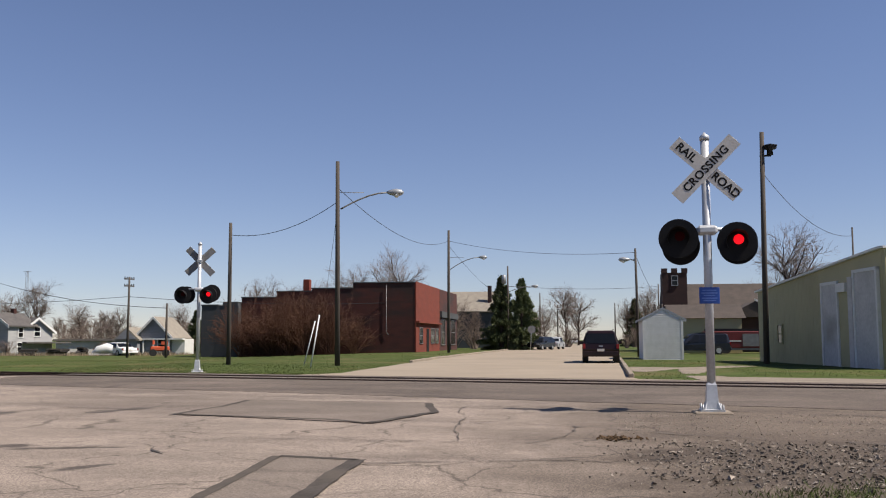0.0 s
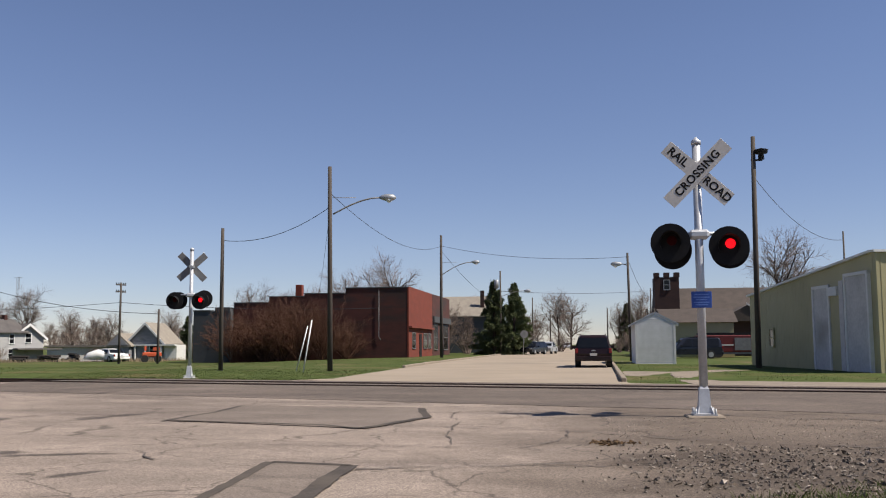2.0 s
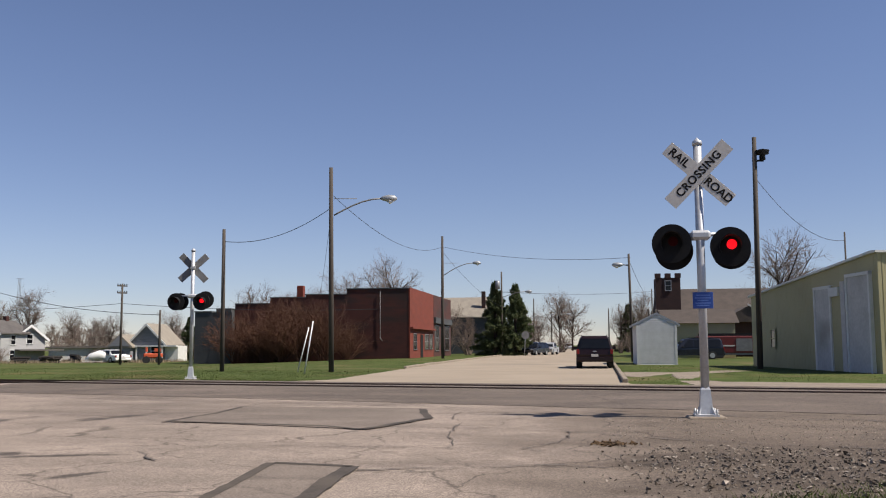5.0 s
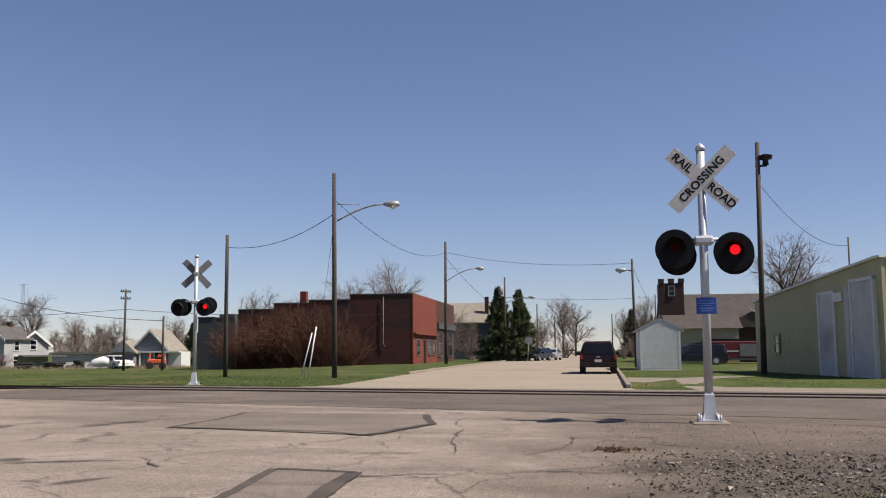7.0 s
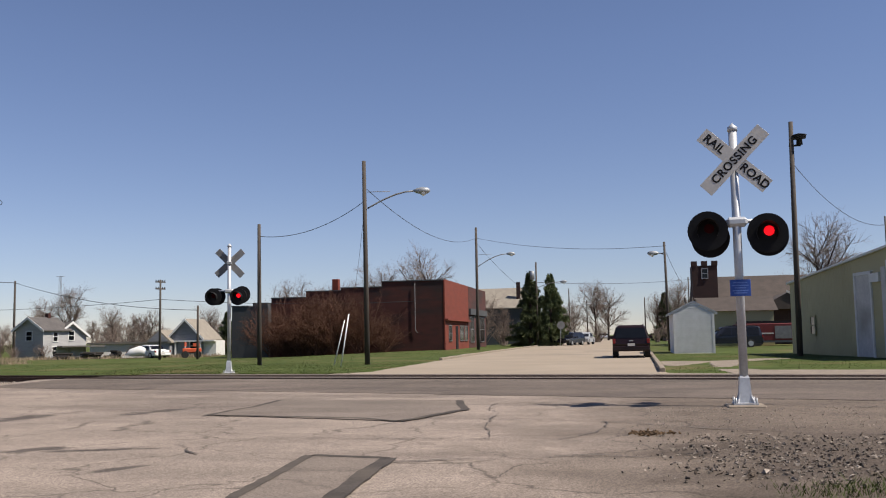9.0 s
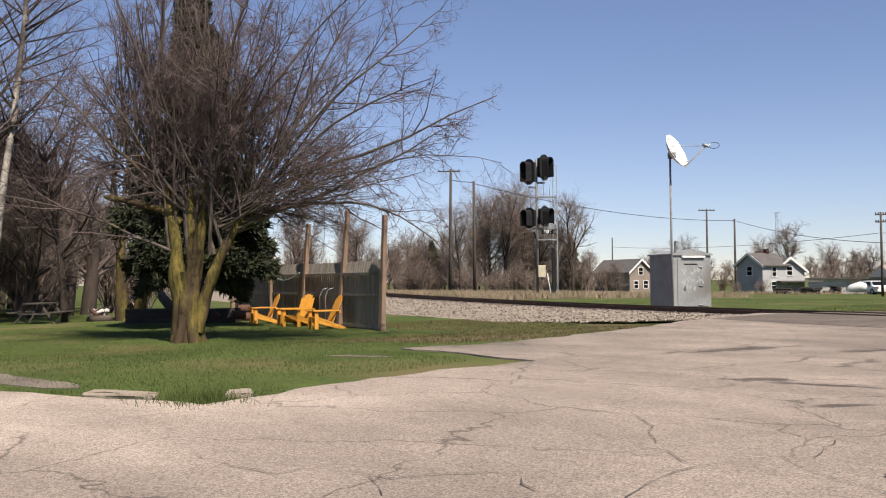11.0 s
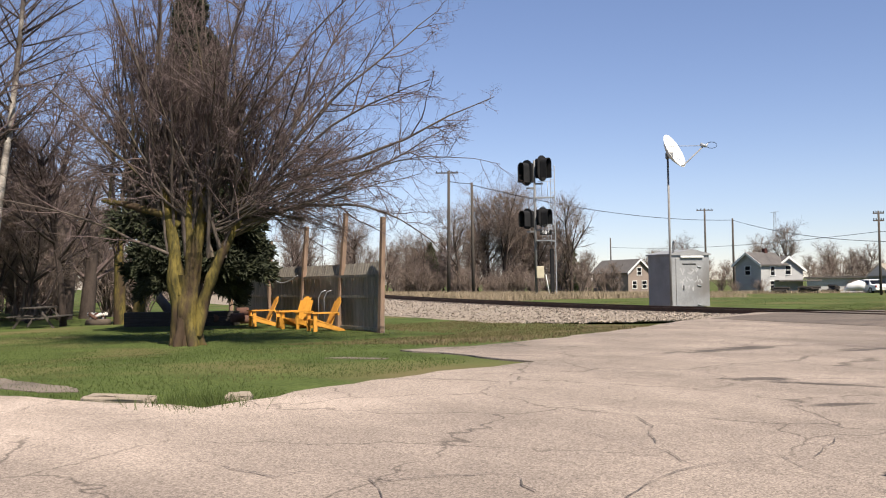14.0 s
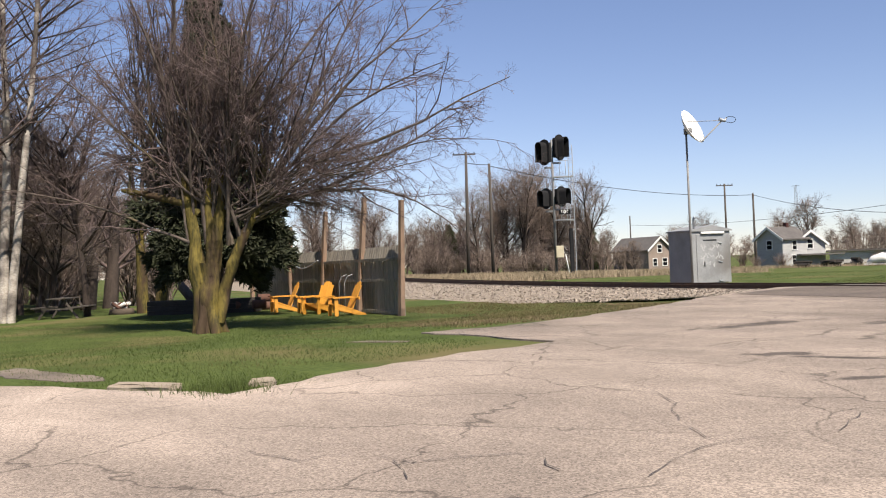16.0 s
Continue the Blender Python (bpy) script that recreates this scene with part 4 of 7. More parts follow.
# brick commercial building with a stepped parapet
BY, BX = 79.0, -15.4
brick = thing("brick_building", (0, 0, -0.5), "long dark red brick building with stepped parapet and orange-red front", "building")
secs = [(-31.1, -27.85, 5.3), (-27.85, -24.63, 5.82), (-24.63, -20.89, 6.05), (-20.89, BX, 6.5)]
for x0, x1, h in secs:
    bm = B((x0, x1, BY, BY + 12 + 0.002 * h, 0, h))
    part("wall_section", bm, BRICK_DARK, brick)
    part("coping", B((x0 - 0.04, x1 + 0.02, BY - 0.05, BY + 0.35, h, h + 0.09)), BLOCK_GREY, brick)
part("front_wall", B((BX, BX + 0.12, BY - 0.02, BY + 12.2, 0, 6.6)), BRICK_FRONT, brick, "orange-red brick street front")
part("front_ledge", B((BX + 0.12, BX + 0.4, BY, BY + 12.1, 3.05, 3.2)), BRICK_FRONT, brick)
for y0, y1 in ((80.6, 82.0), (86.2, 88.2), (88.8, 90.4)):
    window(brick, y0, y1, BX + 0.12, 1.3, 2.6, "y", out=1, frame_mat=SIGN_BACK)
part("door", B((BX + 0.12, BX + 0.17, 84.0, 85.1, 0.35, 2.6)), BLACK, brick, "dark front door")
part("downpipe", T([(-17.9, BY - 0.08, 6.3), (-17.9, BY - 0.08, 2.3), (-17.7, BY - 0.08, 2.0)], 0.024, 8), SIGN_BACK, brick)
part("chimney", B((-26.4, -25.8, 82, 82.6, 5.2, 7.1), bevel=0.03), BRICK_FRONT, brick)
annex = thing("block_annex", (0, 0, -0.5), "low dark blue-grey block annex beside brick building", "building")
part("wall", B((-34.6, -31.15, BY - 0.6, BY + 9, 0, 4.6)), BLOCK_GREY, annex)
part("coping", B((-34.65, -33.0, BY - 0.65, BY + 9, 4.6, 4.72), (-32.6, -31.2, BY - 0.65, BY + 9, 4.6, 4.95)), BLOCK_GREY, annex)
shop = thing("old_shop", (0, 0, -0.3), "weathered brick shopfront beyond the red front", "building")
part("wall", B((-27, BX + 0.1, 91.4, 103, 0, 6.4)), BRICK_DARK, shop)
for y0, y1 in ((92.3, 94.5), (96, 97.4), (98.5, 101.5)):
    window(shop, y0, y1, BX + 0.1, 0.9, 3.4, "y", out=1, frame_mat=SIGN_BACK)
part("fascia", B((BX + 0.1, BX + 0.3, 91.6, 102.8, 3.6, 4.2)), BLOCK_GREY, shop)

# yellow metal building: its low gable end faces the street
YA, YB = Vector((8.03, 48.6)), Vector((11.3, 29.6))
yd = (YB - YA)
ylen = 13.35
yang = math.degrees(math.atan2(yd.y, yd.x))
yel = thing("metal_building", (YA.x, YA.y, 0), "pale yellow ribbed-metal building with tall white doors", "building", rz=yang)
bm = bmesh.new()
prof = [(0, -0.3), (ylen, -0.3), (ylen, 4.36), (ylen - 0.3, 4.37), (0, 3.42)]
f = [bm.verts.new((x, 0, z)) for x, z in prof]
b = [bm.verts.new((x, 24, z)) for x, z in prof]
bm.faces.new(f)
bm.faces.new(b[::-1])
for k in range(5):
    bm.faces.new((f[k], b[k], b[(k + 1) % 5], f[(k + 1) % 5]))
bmesh.ops.recalc_face_normals(bm, faces=bm.faces)
part("wall", bm, YELLOW_METAL, yel)


def yel_top(x):
    return 3.42 + 0.95 * x / (ylen - 0.3)


for k in range(44):
    x = 0.15 + k * 0.3
    h = min(yel_top(x), 4.36)
    if 7.5 < x < 12.9:
        continue
    part("rib", B((x - 0.02, x + 0.02, -0.008, 0.002, 0, h - 0.05)), YELLOW_METAL, yel)
part("roof_edge", (lambda q: (prism(q, [(-0.15, 3.41), (ylen - 0.3, 4.37), (ylen + 0.1, 4.36), (ylen + 0.1, 4.44), (ylen - 0.3, 4.46), (-0.15, 3.50)], -0.12, 24.1,
     Matrix(((1, 0, 0, 0), (0, 0, 1, 0), (0, 1, 0, 0), (0, 0, 0, 1)))), q)[1])(bmesh.new()), WHITE, yel, "white metal roof edge")
for x0, x1, h in ((8.0, 9.4, 3.3), (11.0, 12.75, 3.62)):
    dr = part("tall_door", B((x0, x1, -0.1, -0.02, 0.02, h)), DOOR_WHITE, yel, "tall off-white sliding door")
    part("door_frame", B((x0 - 0.12, x0, -0.14, 0, 0, h + 0.1), (x1, x1 + 0.12, -0.14, 0, 0, h + 0.1), (x0 - 0.12, x1 + 0.12, -0.14, 0, h, h + 0.12)), WHITE, dr)
part("door_leaf_open", B((9.53, 10.45, -0.08, -0.02, 0.02, 3.4)), YELLOW_METAL, yel)
part("wall_sign", B((9.5, 10.35, -0.2, -0.1, 2.95, 3.3)), WHITE, yel, "small white sign over the doors")
window(yel, 2.7, 3.2, -0.03, 0.95, 1.75, "x", frame_mat=YELLOW_METAL)
part("door_post", B((10.5, 10.86, -0.16, -0.02, 0.02, 3.5)), DOOR_WHITE, yel)
for k in range(14):
    part("rib", B((ylen - 0.002, ylen + 0.012, 0.15 + k * 0.3, 0.19 + k * 0.3, 0, 4.3)), YELLOW_METAL, yel)
part("corner_trim", B((ylen - 0.12, ylen + 0.02, -0.02, 0.1, 0, 4.34)), YELLOW_METAL, yel)

# small white vinyl-sided shed
shed = thing("garden_shed", (2.5, 51.9, -0.05), "small white clapboard shed with grey gable roof", "shed")
part("wall", (lambda q: (prism(q, [(0, 0), (2.15, 0), (2.15, 2.2), (1.08, 2.75), (0, 2.2)], 0, 4.6, Matrix(((1, 0, 0, 0), (0, 0, 1, 0), (0, 1, 0, 0), (0, 0, 0, 1)))), q)[1])(bmesh.new()), WHITE, shed)
for k in range(17):
    z = 0.05 + k * 0.128
    bm = bmesh.new()
    prism(bm, [(-0.03, z), (0.0, z + 0.125), (0.004, z + 0.125), (0.004, z)], 0.12, 2.03, Matrix(((0, 0, 1, 0), (1, 0, 0, 0), (0, 1, 0, 0), (0, 0, 0, 1))))
    part("siding_board", bm, WHITE, shed)
for k in range(4):
    z, w_ = 2.226 + k * 0.128, 0.98 - 0.24 * k
    bm = bmesh.new()
    prism(bm, [(-0.03, z), (0.0, z + 0.125), (0.004, z + 0.125), (0.004, z)], 1.08 - w_, 1.08 + w_, Matrix(((0, 0, 1, 0), (1, 0, 0, 0), (0, 1, 0, 0), (0, 0, 0, 1))))
    part("siding_board", bm, WHITE, shed)
part("corner_board", B((0, 0.12, -0.035, 0, 0, 2.2)), WHITE, shed)
part("corner_board", B((2.03, 2.15, -0.035, 0, 0, 2.2)), WHITE, shed)
for sgn in (-1, 1):
    bm = bmesh.new()
    e = -0.18 if sgn < 0 else 2.33
    prism(bm, [(e, 2.12), (1.08, 2.76), (1.08, 2.88), (e, 2.24)], -0.045, 4.75, Matrix(((1, 0, 0, 0), (0, 0, 1, 0), (0, 1, 0, 0), (0, 0, 0, 1))))
    part("roof", bm, LAMP_HEAD, shed)

# a bundle of old posts leaning behind the shed
for k in range(4):
    th = thing("old_post", (3.98 + k * 0.16, 57.88, 0), "dark old timber post leaning behind the shed", "post", "posts behind the shed")
    part("shaft", T([(0, 0, -0.2), (-0.45 + 0.05 * k, 0, 3.22 - 0.12 * (k % 2))], 0.06, 6), BLACK_WOOD, th)

# church with square brick tower
church = thing("church", (0, 0, -0.2), "brown-roofed church with a dark brick battlemented tower", "church")
part("tower", B((5.9, 8.05, 85, 87.5, 0, 7.2)), BRICK_BROWN, church)
for x0 in (5.85, 6.72, 7.6):
    part("battlement", B((x0, x0 + 0.5, 84.95, 85.5, 7.2, 7.6)), BRICK_BROWN, church)
window(church, 6.75, 7.2, 85, 6.1, 6.9, "x", frame_mat=BLUE_GREY)
part("nave", B((6.3, 24, 88, 97, 0, 3.4)), BRICK_BROWN, church)
bm = bmesh.new()
prism(bm, [(87.2, 3.3), (92.5, 6.6), (97.8, 3.3), (97.8, 3.1), (87.2, 3.1)], 6.3, 24.5, Matrix(((0, 0, 1, 0), (1, 0, 0, 0), (0, 1, 0, 0), (0, 0, 0, 1))))
part("nave_roof", bm, ROOF_BROWN, church)
bm = bmesh.new()
prism(bm, [(11.0, 3.2), (13.6, 4.6), (16.2, 3.2)], 83.5, 90, Matrix(((1, 0, 0, 0), (0, 0, 1, 0), (0, 1, 0, 0), (0, 0, 0, 1))))
part("porch_roof", bm, ROOF_BROWN, church)
part("porch", B((11.4, 15.8, 84, 88, 0, 3.2)), BRICK_BROWN, church)
bm = bmesh.new()
prism(bm, [(13.5, 4.62), (16.35, 3.1), (16.35, 3.26), (13.5, 4.8)], 83.42, 83.5, Matrix(((1, 0, 0, 0), (0, 0, 1, 0), (0, 1, 0, 0), (0, 0, 0, 1))))
part("bargeboard", bm, SIGN, church, "pale bargeboard on the porch gable")
hall = thing("church_hall", (0, 0, -0.2), "low pale yellow-green hall with brown roof", "building")
part("wall", B((6.0, 11.6, 78.2, 83.2, 0, 3.1)), YELLOW_METAL, hall)
bm = bmesh.new()
prism(bm, [(77.8, 3.0), (80.7, 4.2), (83.6, 3.0)], 5.7, 11.9, Matrix(((0, 0, 1, 0), (1, 0, 0, 0), (0, 1, 0, 0), (0, 0, 0, 1))))
part("roof", bm, ROOF_BROWN, hall)

# houses
H1 = gable_house("house", (-80.1, 89.4, -0.5), 80, 3.6, 7.5, 2.7, 4.2, BRICK_PALE, ROOF, "small pale brick house with white bargeboards", windows=(("x", 1.45, 2.1, 0, 2.3, 3.2), ("x", 0.7, 1.3, 0, 0.6, 1.5), ("x", 2.2, 2.9, 0, 0.6, 1.5), ("y", 2.0, 2.8, -0.001, 0.7, 1.9)))
H2 = gable_house("house", (-61.2, 85.3, -0.5), -8, 3.5, 3.6, 3.1, 4.25, SIDING, ROOF, "two-storey white house with grey shingle roof", windows=(("x", 1.4, 2.1, 0, 2.0, 2.9), ("y", 1.4, 2.0, 3.5, 1.9, 2.8), ("y", 1.3, 1.9, 3.5, 0.5, 1.3)))
part("chimney", B((1.5, 1.9, 2.4, 2.8, 4.0, 4.8)), BRICK_DARK, H2)
H3 = gable_house("house", (-57.9, 87.2, -0.5), 62, 3.4, 5.5, 2.5, 3.8, SIDING, ROOF, "white gabled house wing with one upper window", windows=(("x", 1.4, 2.0, 0, 2.0, 2.9),))
part("porch_roof", B((-0.2, 4.6, -1.6, 0, 1.25, 1.4)), ROOF, H3)
H4 = gable_house("house", (-48.4, 93.2, -0.5), 4, 3.8, 5.0, 2.0, 3.95, BLUE_GREY, ROOF_TAN, "grey-blue gabled house with tan roof and white porch", windows=(("x", 2.4, 3.2, 0, 0.6, 1.7),))
# shade on this house's walls is put in by the dark grey wall colour
H5 = gable_house("house", (-13.2, 123.0, -0.3), 90, 8, 6.5, 5.2, 7.8, BLOCK_GREY, ROOF_TAN, "two-storey house with shade-dark grey walls and pale shingle roof")
part("porch", B((3.8, 5.2, 0.3, 3, -0.2, 1.7)), WHITE, H4, "white porch wing")
part("wing", B((-1.9, 0.5, -0.9, 4.5, -0.2, 1.7)), BLUE_GREY, H4)
bm = bmesh.new()
prism(bm, [(-2.15, 1.62), (-0.7, 2.95), (0.75, 1.62), (0.75, 1.5), (-2.15, 1.5)], -1.05, 3.0, Matrix(((1, 0, 0, 0), (0, 0, 1, 0), (0, 1, 0, 0), (0, 0, 0, 1))))
part("wing_roof", bm, ROOF_TAN, H4)
bm = bmesh.new()
prism(bm, [(-1.85, 1.68), (-0.7, 2.75), (0.45, 1.68)], -1.08, -1.06, Matrix(((1, 0, 0, 0), (0, 0, 1, 0), (0, 1, 0, 0), (0, 0, 0, 1))))
part("gable_face", bm, BLUE_GREY, H4)
for x_ in (0.8, 1.9, 3.6):
    part("porch_post", B((x_, x_ + 0.14, -0.3, -0.16, -0.2, 1.6)), WHITE, H4)
part("porch_lintel", B((0.6, 5.2, -0.35, 0.3, 1.6, 1.75)), WHITE, H4)
part("chimney", B((1.5, 2.0, 0.6, 1.1, 6, 8.6)), BRICK_BROWN, H5)
low = thing("low_shed_row", (-57.9, 93.5, -0.5), "long low white and grey shed with flat roof", "shed", rz=28)
part("wall", B((0, 9.2, 0, 4, 0, 1.5)), DOOR_WHITE, low)
part("roof", B((-0.3, 9.5, -0.4, 4.3, 1.5, 1.68)), ROOF, low)


# ---- trees ----
def limbs_mesh(name, lines, material, parent, sides=4, label=""):
    """Many tapered limbs, each a list of points and radii, as one mesh."""
    verts, faces = [], []
    for pts, radii in lines:
        base = len(verts)
        side = None
        for i, p in enumerate(pts):
            way = pts[min(i + 1, len(pts) - 1)] - pts[max(i - 1, 0)]
            if way.length < 1e-6:
                way = Vector((0, 0, 1))
            way.normalize()
            if side is None:
                side = way.orthogonal().normalized()
            side = (side - way * side.dot(way))
            side = side.normalized() if side.length > 1e-4 else way.orthogonal().normalized()
            up = way.cross(side)
            for k in range(sides):
                a = 2 * math.pi * k / sides
                verts.append(tuple(p + (side * math.cos(a) + up * math.sin(a)) * radii[i]))
        for i in range(len(pts) - 1):
            for k in range(sides):
                a, b = base + i * sides + k, base + i * sides + (k + 1) % sides
                faces.append((a, b, b + sides, a + sides))
    ob = raw(name, verts, faces, material, parent, label)
    if len(lines) > 12:
        ob["kind"] = "stuff"
    for f in ob.data.polygons:
        f.use_smooth = True
    return ob


def limb(rnd, start, way, length, r0, n=5, wiggle=0.12, lift=0.0, taper=0.35):
    pts, radii = [Vector(start)], [r0]
    d = Vector(way).normalized()
    for i in range(n):
        d = (d + Vector((rnd.uniform(-1, 1), rnd.uniform(-1, 1), rnd.uniform(-1, 1))) * wiggle + Vector((0, 0, lift))).normalized()
        pts.append(pts[-1] + d * (length / n))
        radii.append(r0 * (1 - (1 - taper) * (i + 1) / n))
    return pts, radii


def off_way(rnd, d, lo, hi):
    """A direction that leaves d by lo to hi degrees."""
    d = d.normalized()
    s = d.orthogonal().normalized()
    s.rotate(Matrix.Rotation(rnd.uniform(0, 6.283), 3, d))
    a = radians(rnd.uniform(lo, hi))
    return d * math.cos(a) + s * math.sin(a)


def sprout(rnd, line, count, length, r, angle, n=4, wiggle=0.12, lift=0.03, first=0.25, taper=0.35):
    """Children along a limb."""
    pts, radii = line
    out = []
    for _ in range(count):
        q = first + (1 - first) * rnd.random()
        f = q * (len(pts) - 1)
        i = min(int(f), len(pts) - 2)
        p = pts[i].lerp(pts[i + 1], f - i)
        rr = min(r, radii[i] * 0.7)
        out.append(limb(rnd, p, off_way(rnd, pts[i + 1] - pts[i], *angle), length * rnd.uniform(0.5, 1.15) * (1.15 - 0.55 * q), rr, n, wiggle, lift, taper))
    return out


def bare_tree(seed, height, trunk_r, counts=(9, 8, 7), spread=(25, 60), thin=0.012, bark=None, twig=None, lift=0.05, label="bare leafless tree", group="bare trees", at=(0, 0, 0), fork=0.3, name="bare_tree"):
    rnd = random.Random(seed)
    th = thing(name, at, label, "tree", group)
    trunk = limb(rnd, (0, 0, -0.2), (0, 0, 1), height * 0.72, trunk_r, 7, 0.07, 0.05, 0.3)
    one = sprout(rnd, trunk, counts[0], height * 0.52, trunk_r * 0.45, spread, 6, 0.13, lift, fork, 0.2)
    two = [b for a in one for b in sprout(rnd, a, counts[1], height * 0.22, trunk_r * 0.2, (25, 60), 4, 0.15, lift, 0.2)]
    two += sprout(rnd, trunk, counts[1], height * 0.2, trunk_r * 0.2, (25, 60), 4, 0.15, lift, 0.6)
    three = [b for a in two for b in sprout(rnd, a, counts[2], height * 0.13, thin, (22, 60), 4, 0.16, lift, 0.1)]
    limbs_mesh("trunk", [trunk] + one, bark or BARK, th, 6)
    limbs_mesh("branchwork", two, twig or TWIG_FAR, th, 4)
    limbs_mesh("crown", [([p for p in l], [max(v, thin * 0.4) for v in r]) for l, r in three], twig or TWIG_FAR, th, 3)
    return th


def shrub(seed, height, stems, label, at, group="bare shrubs", thin=0.012, spread=40, twig=None, name="bare_shrub", counts=(7, 4)):
    rnd = random.Random(seed)
    th = thing(name, at, label, "shrub", group)
    one = []
    for _ in range(stems):
        a = rnd.uniform(0, 6.283)
        t = radians(rnd.uniform(3, spread))
        one.append(limb(rnd, (rnd.uniform(-0.3, 0.3), rnd.uniform(-0.3, 0.3), -0.1), (math.sin(t) * math.cos(a), math.sin(t) * math.sin(a), math.cos(t)), height * rnd.uniform(0.7, 1.1), thin * 2.6, 6, 0.09, -0.05, 0.3))
    two = [b for l in one for b in sprout(rnd, l, counts[0], height * 0.35, thin * 1.3, (20, 50), 4, 0.12, -0.02, 0.2)]
    three = [b for l in two for b in sprout(rnd, l, counts[1], height * 0.15, thin * 0.8, (20, 55), 3, 0.15, 0, 0.2)]
    limbs_mesh("stemwork", one, twig or TWIG_FAR, th, 4)
    limbs_mesh("crown", two + three, twig or TWIG_FAR, th, 3)
    return th


def conifer(seed, at, height, width, label, needle, group="conifers", clumps=5000, size=0.22, skirt=0.12, name="conifer_tree", taper=0.75):
    rnd = random.Random(seed)
    th = thing(name, at, label, "tree", group)
    limbs_mesh("trunk", [limb(rnd, (0, 0, -0.2), (0, 0, 1), height, 0.03 * height, 6, 0.02, 0.1, 0.1)], BARK, th, 8)
    lines, verts, faces = [], [], []
    boughs = []
    n = int(height * 24)
    for k in range(n):
        q = skirt + (0.99 - skirt) * (k / n)
        a = rnd.uniform(0, 6.283)
        ln = width * 0.5 * (1 - q) ** taper * rnd.uniform(0.45, 1.15) * min(1.0, 0.72 + (q - skirt) * 3.0) + 0.15
        boughs.append(limb(rnd, (0, 0, height * q), (math.cos(a), math.sin(a), 0.2 - rnd.random() * 0.9 * max(0, 0.6 - q) + rnd.uniform(-0.2, 0.2)), ln, 0.03, 4, 0.10, -0.09 + 0.22 * q + rnd.uniform(-0.06, 0.03), 0.3))
    limbs_mesh("boughwork", boughs, BARK, th, 3)
    for _ in range(clumps):
        pts, _r = boughs[min(int(n * rnd.random() ** 1.35), n - 1)]
        f = (0.15 + 0.85 * rnd.random() ** 0.7) * (len(pts) - 1)
        i = min(int(f), len(pts) - 2)
        p = pts[i].lerp(pts[i + 1], f - i) + Vector((rnd.gauss(0, 0.3), rnd.gauss(0, 0.3), rnd.gauss(0, 0.55))) * size
        d = (pts[i + 1] - pts[i]).normalized()
        for _s in range(3):
            w = off_way(rnd, d, 15, 75) * size * rnd.uniform(0.5, 1.3)
            s = w.orthogonal().normalized() * size * 0.16
            s.rotate(Matrix.Rotation(rnd.uniform(0, 3.14), 3, w.normalized()))
            b = len(verts)
            verts += [tuple(p - s), tuple(p + s), tuple(p + w + s * 0.3), tuple(p + w - s * 0.3)]
            faces.append((b, b + 1, b + 2, b + 3))
    raw("crown", verts, faces, needle, th)["kind"] = "stuff"
    return th


def place(x, y, s, rz, dz=0.0):
    return pose(x, y, land(x, y) + dz, 0, 0, rz) @ Matrix.Scale(s, 4)


# the old fruit tree on the lawn
rnd = random.Random(11)
OT = (-21.45, 8.45, land(-21.45, 8.45))
old_tree = thing("lawn_tree", OT, "old leafless fruit tree with mossy yellow-green trunk on lawn", "tree")
VR, VF = Vector((0.587, 0.810, 0)), Vector((-0.810, 0.587, 0))


def denser(line, k=4):
    pts, radii = line
    out_p, out_r = [], []
    for i in range(len(pts) - 1):
        for q in range(k):
            out_p.append(pts[i].lerp(pts[i + 1], q / k))
            out_r.append(radii[i] + (radii[i + 1] - radii[i]) * q / k)
    return out_p + [pts[-1]], out_r + [radii[-1]]


def rising(lean, z0, z1, r0, r1, bow=0.0, foot=0.0):
    """A stem of the trunk from z0 to z1, leaning along the row of chairs and bowing out on the way."""
    pts, radii = [], []
    for k in range(7):
        q = k / 6
        pts.append(VR * (foot + lean * q + bow * math.sin(q * 3.14)) + VF * rnd.uniform(-0.05, 0.05) + Vector((0, 0, z0 + (z1 - z0) * q)))
        radii.append(r0 + (r1 - r0) * q)
    return pts, radii


# a short fluted bole of several stems grown together
bole = [rising(0.02, -0.25, 1.7, 0.33, 0.2), rising(-0.22, -0.2, 3.3, 0.22, 0.10, -0.04, -0.1), rising(0.05, -0.2, 3.7, 0.20, 0.10, 0.03, 0.03),
        rising(-0.5, 1.2, 4.1, 0.15, 0.09, 0.02, -0.1), rising(1.05, 0.25, 3.0, 0.17, 0.10, -0.12, 0.2), rising(0.35, 1.0, 3.9, 0.14, 0.08, 0.0, 0.12)]
# the flare of the roots
for a in range(5):
    w = Vector((math.cos(a * 1.3), math.sin(a * 1.3), 0))
    bole.append(([w * 0.12 + Vector((0, 0, 0.75)), w * 0.22 + Vector((0, 0, 0.25)), w * 0.42 + Vector((0, 0, -0.2))], [0.12, 0.15, 0.12]))
# one level limb, broken short
stub = ([VR * -0.15 + Vector((0, 0, 2.85)), VR * -0.55 + Vector((0, 0, 3.15)), VR * -1.1 + Vector((0, 0, 3.3)), VR * -1.55 + Vector((0, 0, 3.42)), VR * -2.0 + Vector((0, 0, 3.5))], [0.12, 0.11, 0.09, 0.075, 0.06])
ob = limbs_mesh("trunk", [denser(l) for l in bole + [stub]], BARK_MOSS, old_tree, 14, "mossy yellow-green and rust trunk with forks")
for v in ob.data.vertices:
    p = v.co.copy()
    q = noise.noise((p.x * 5, p.y * 5, p.z * 1.6)) * 0.06 + noise.noise((p.x * 14, p.y * 14, p.z * 4)) * 0.022
    v.co = p + v.normal * q * (1.2 if p.z < 2.2 else 0.7)
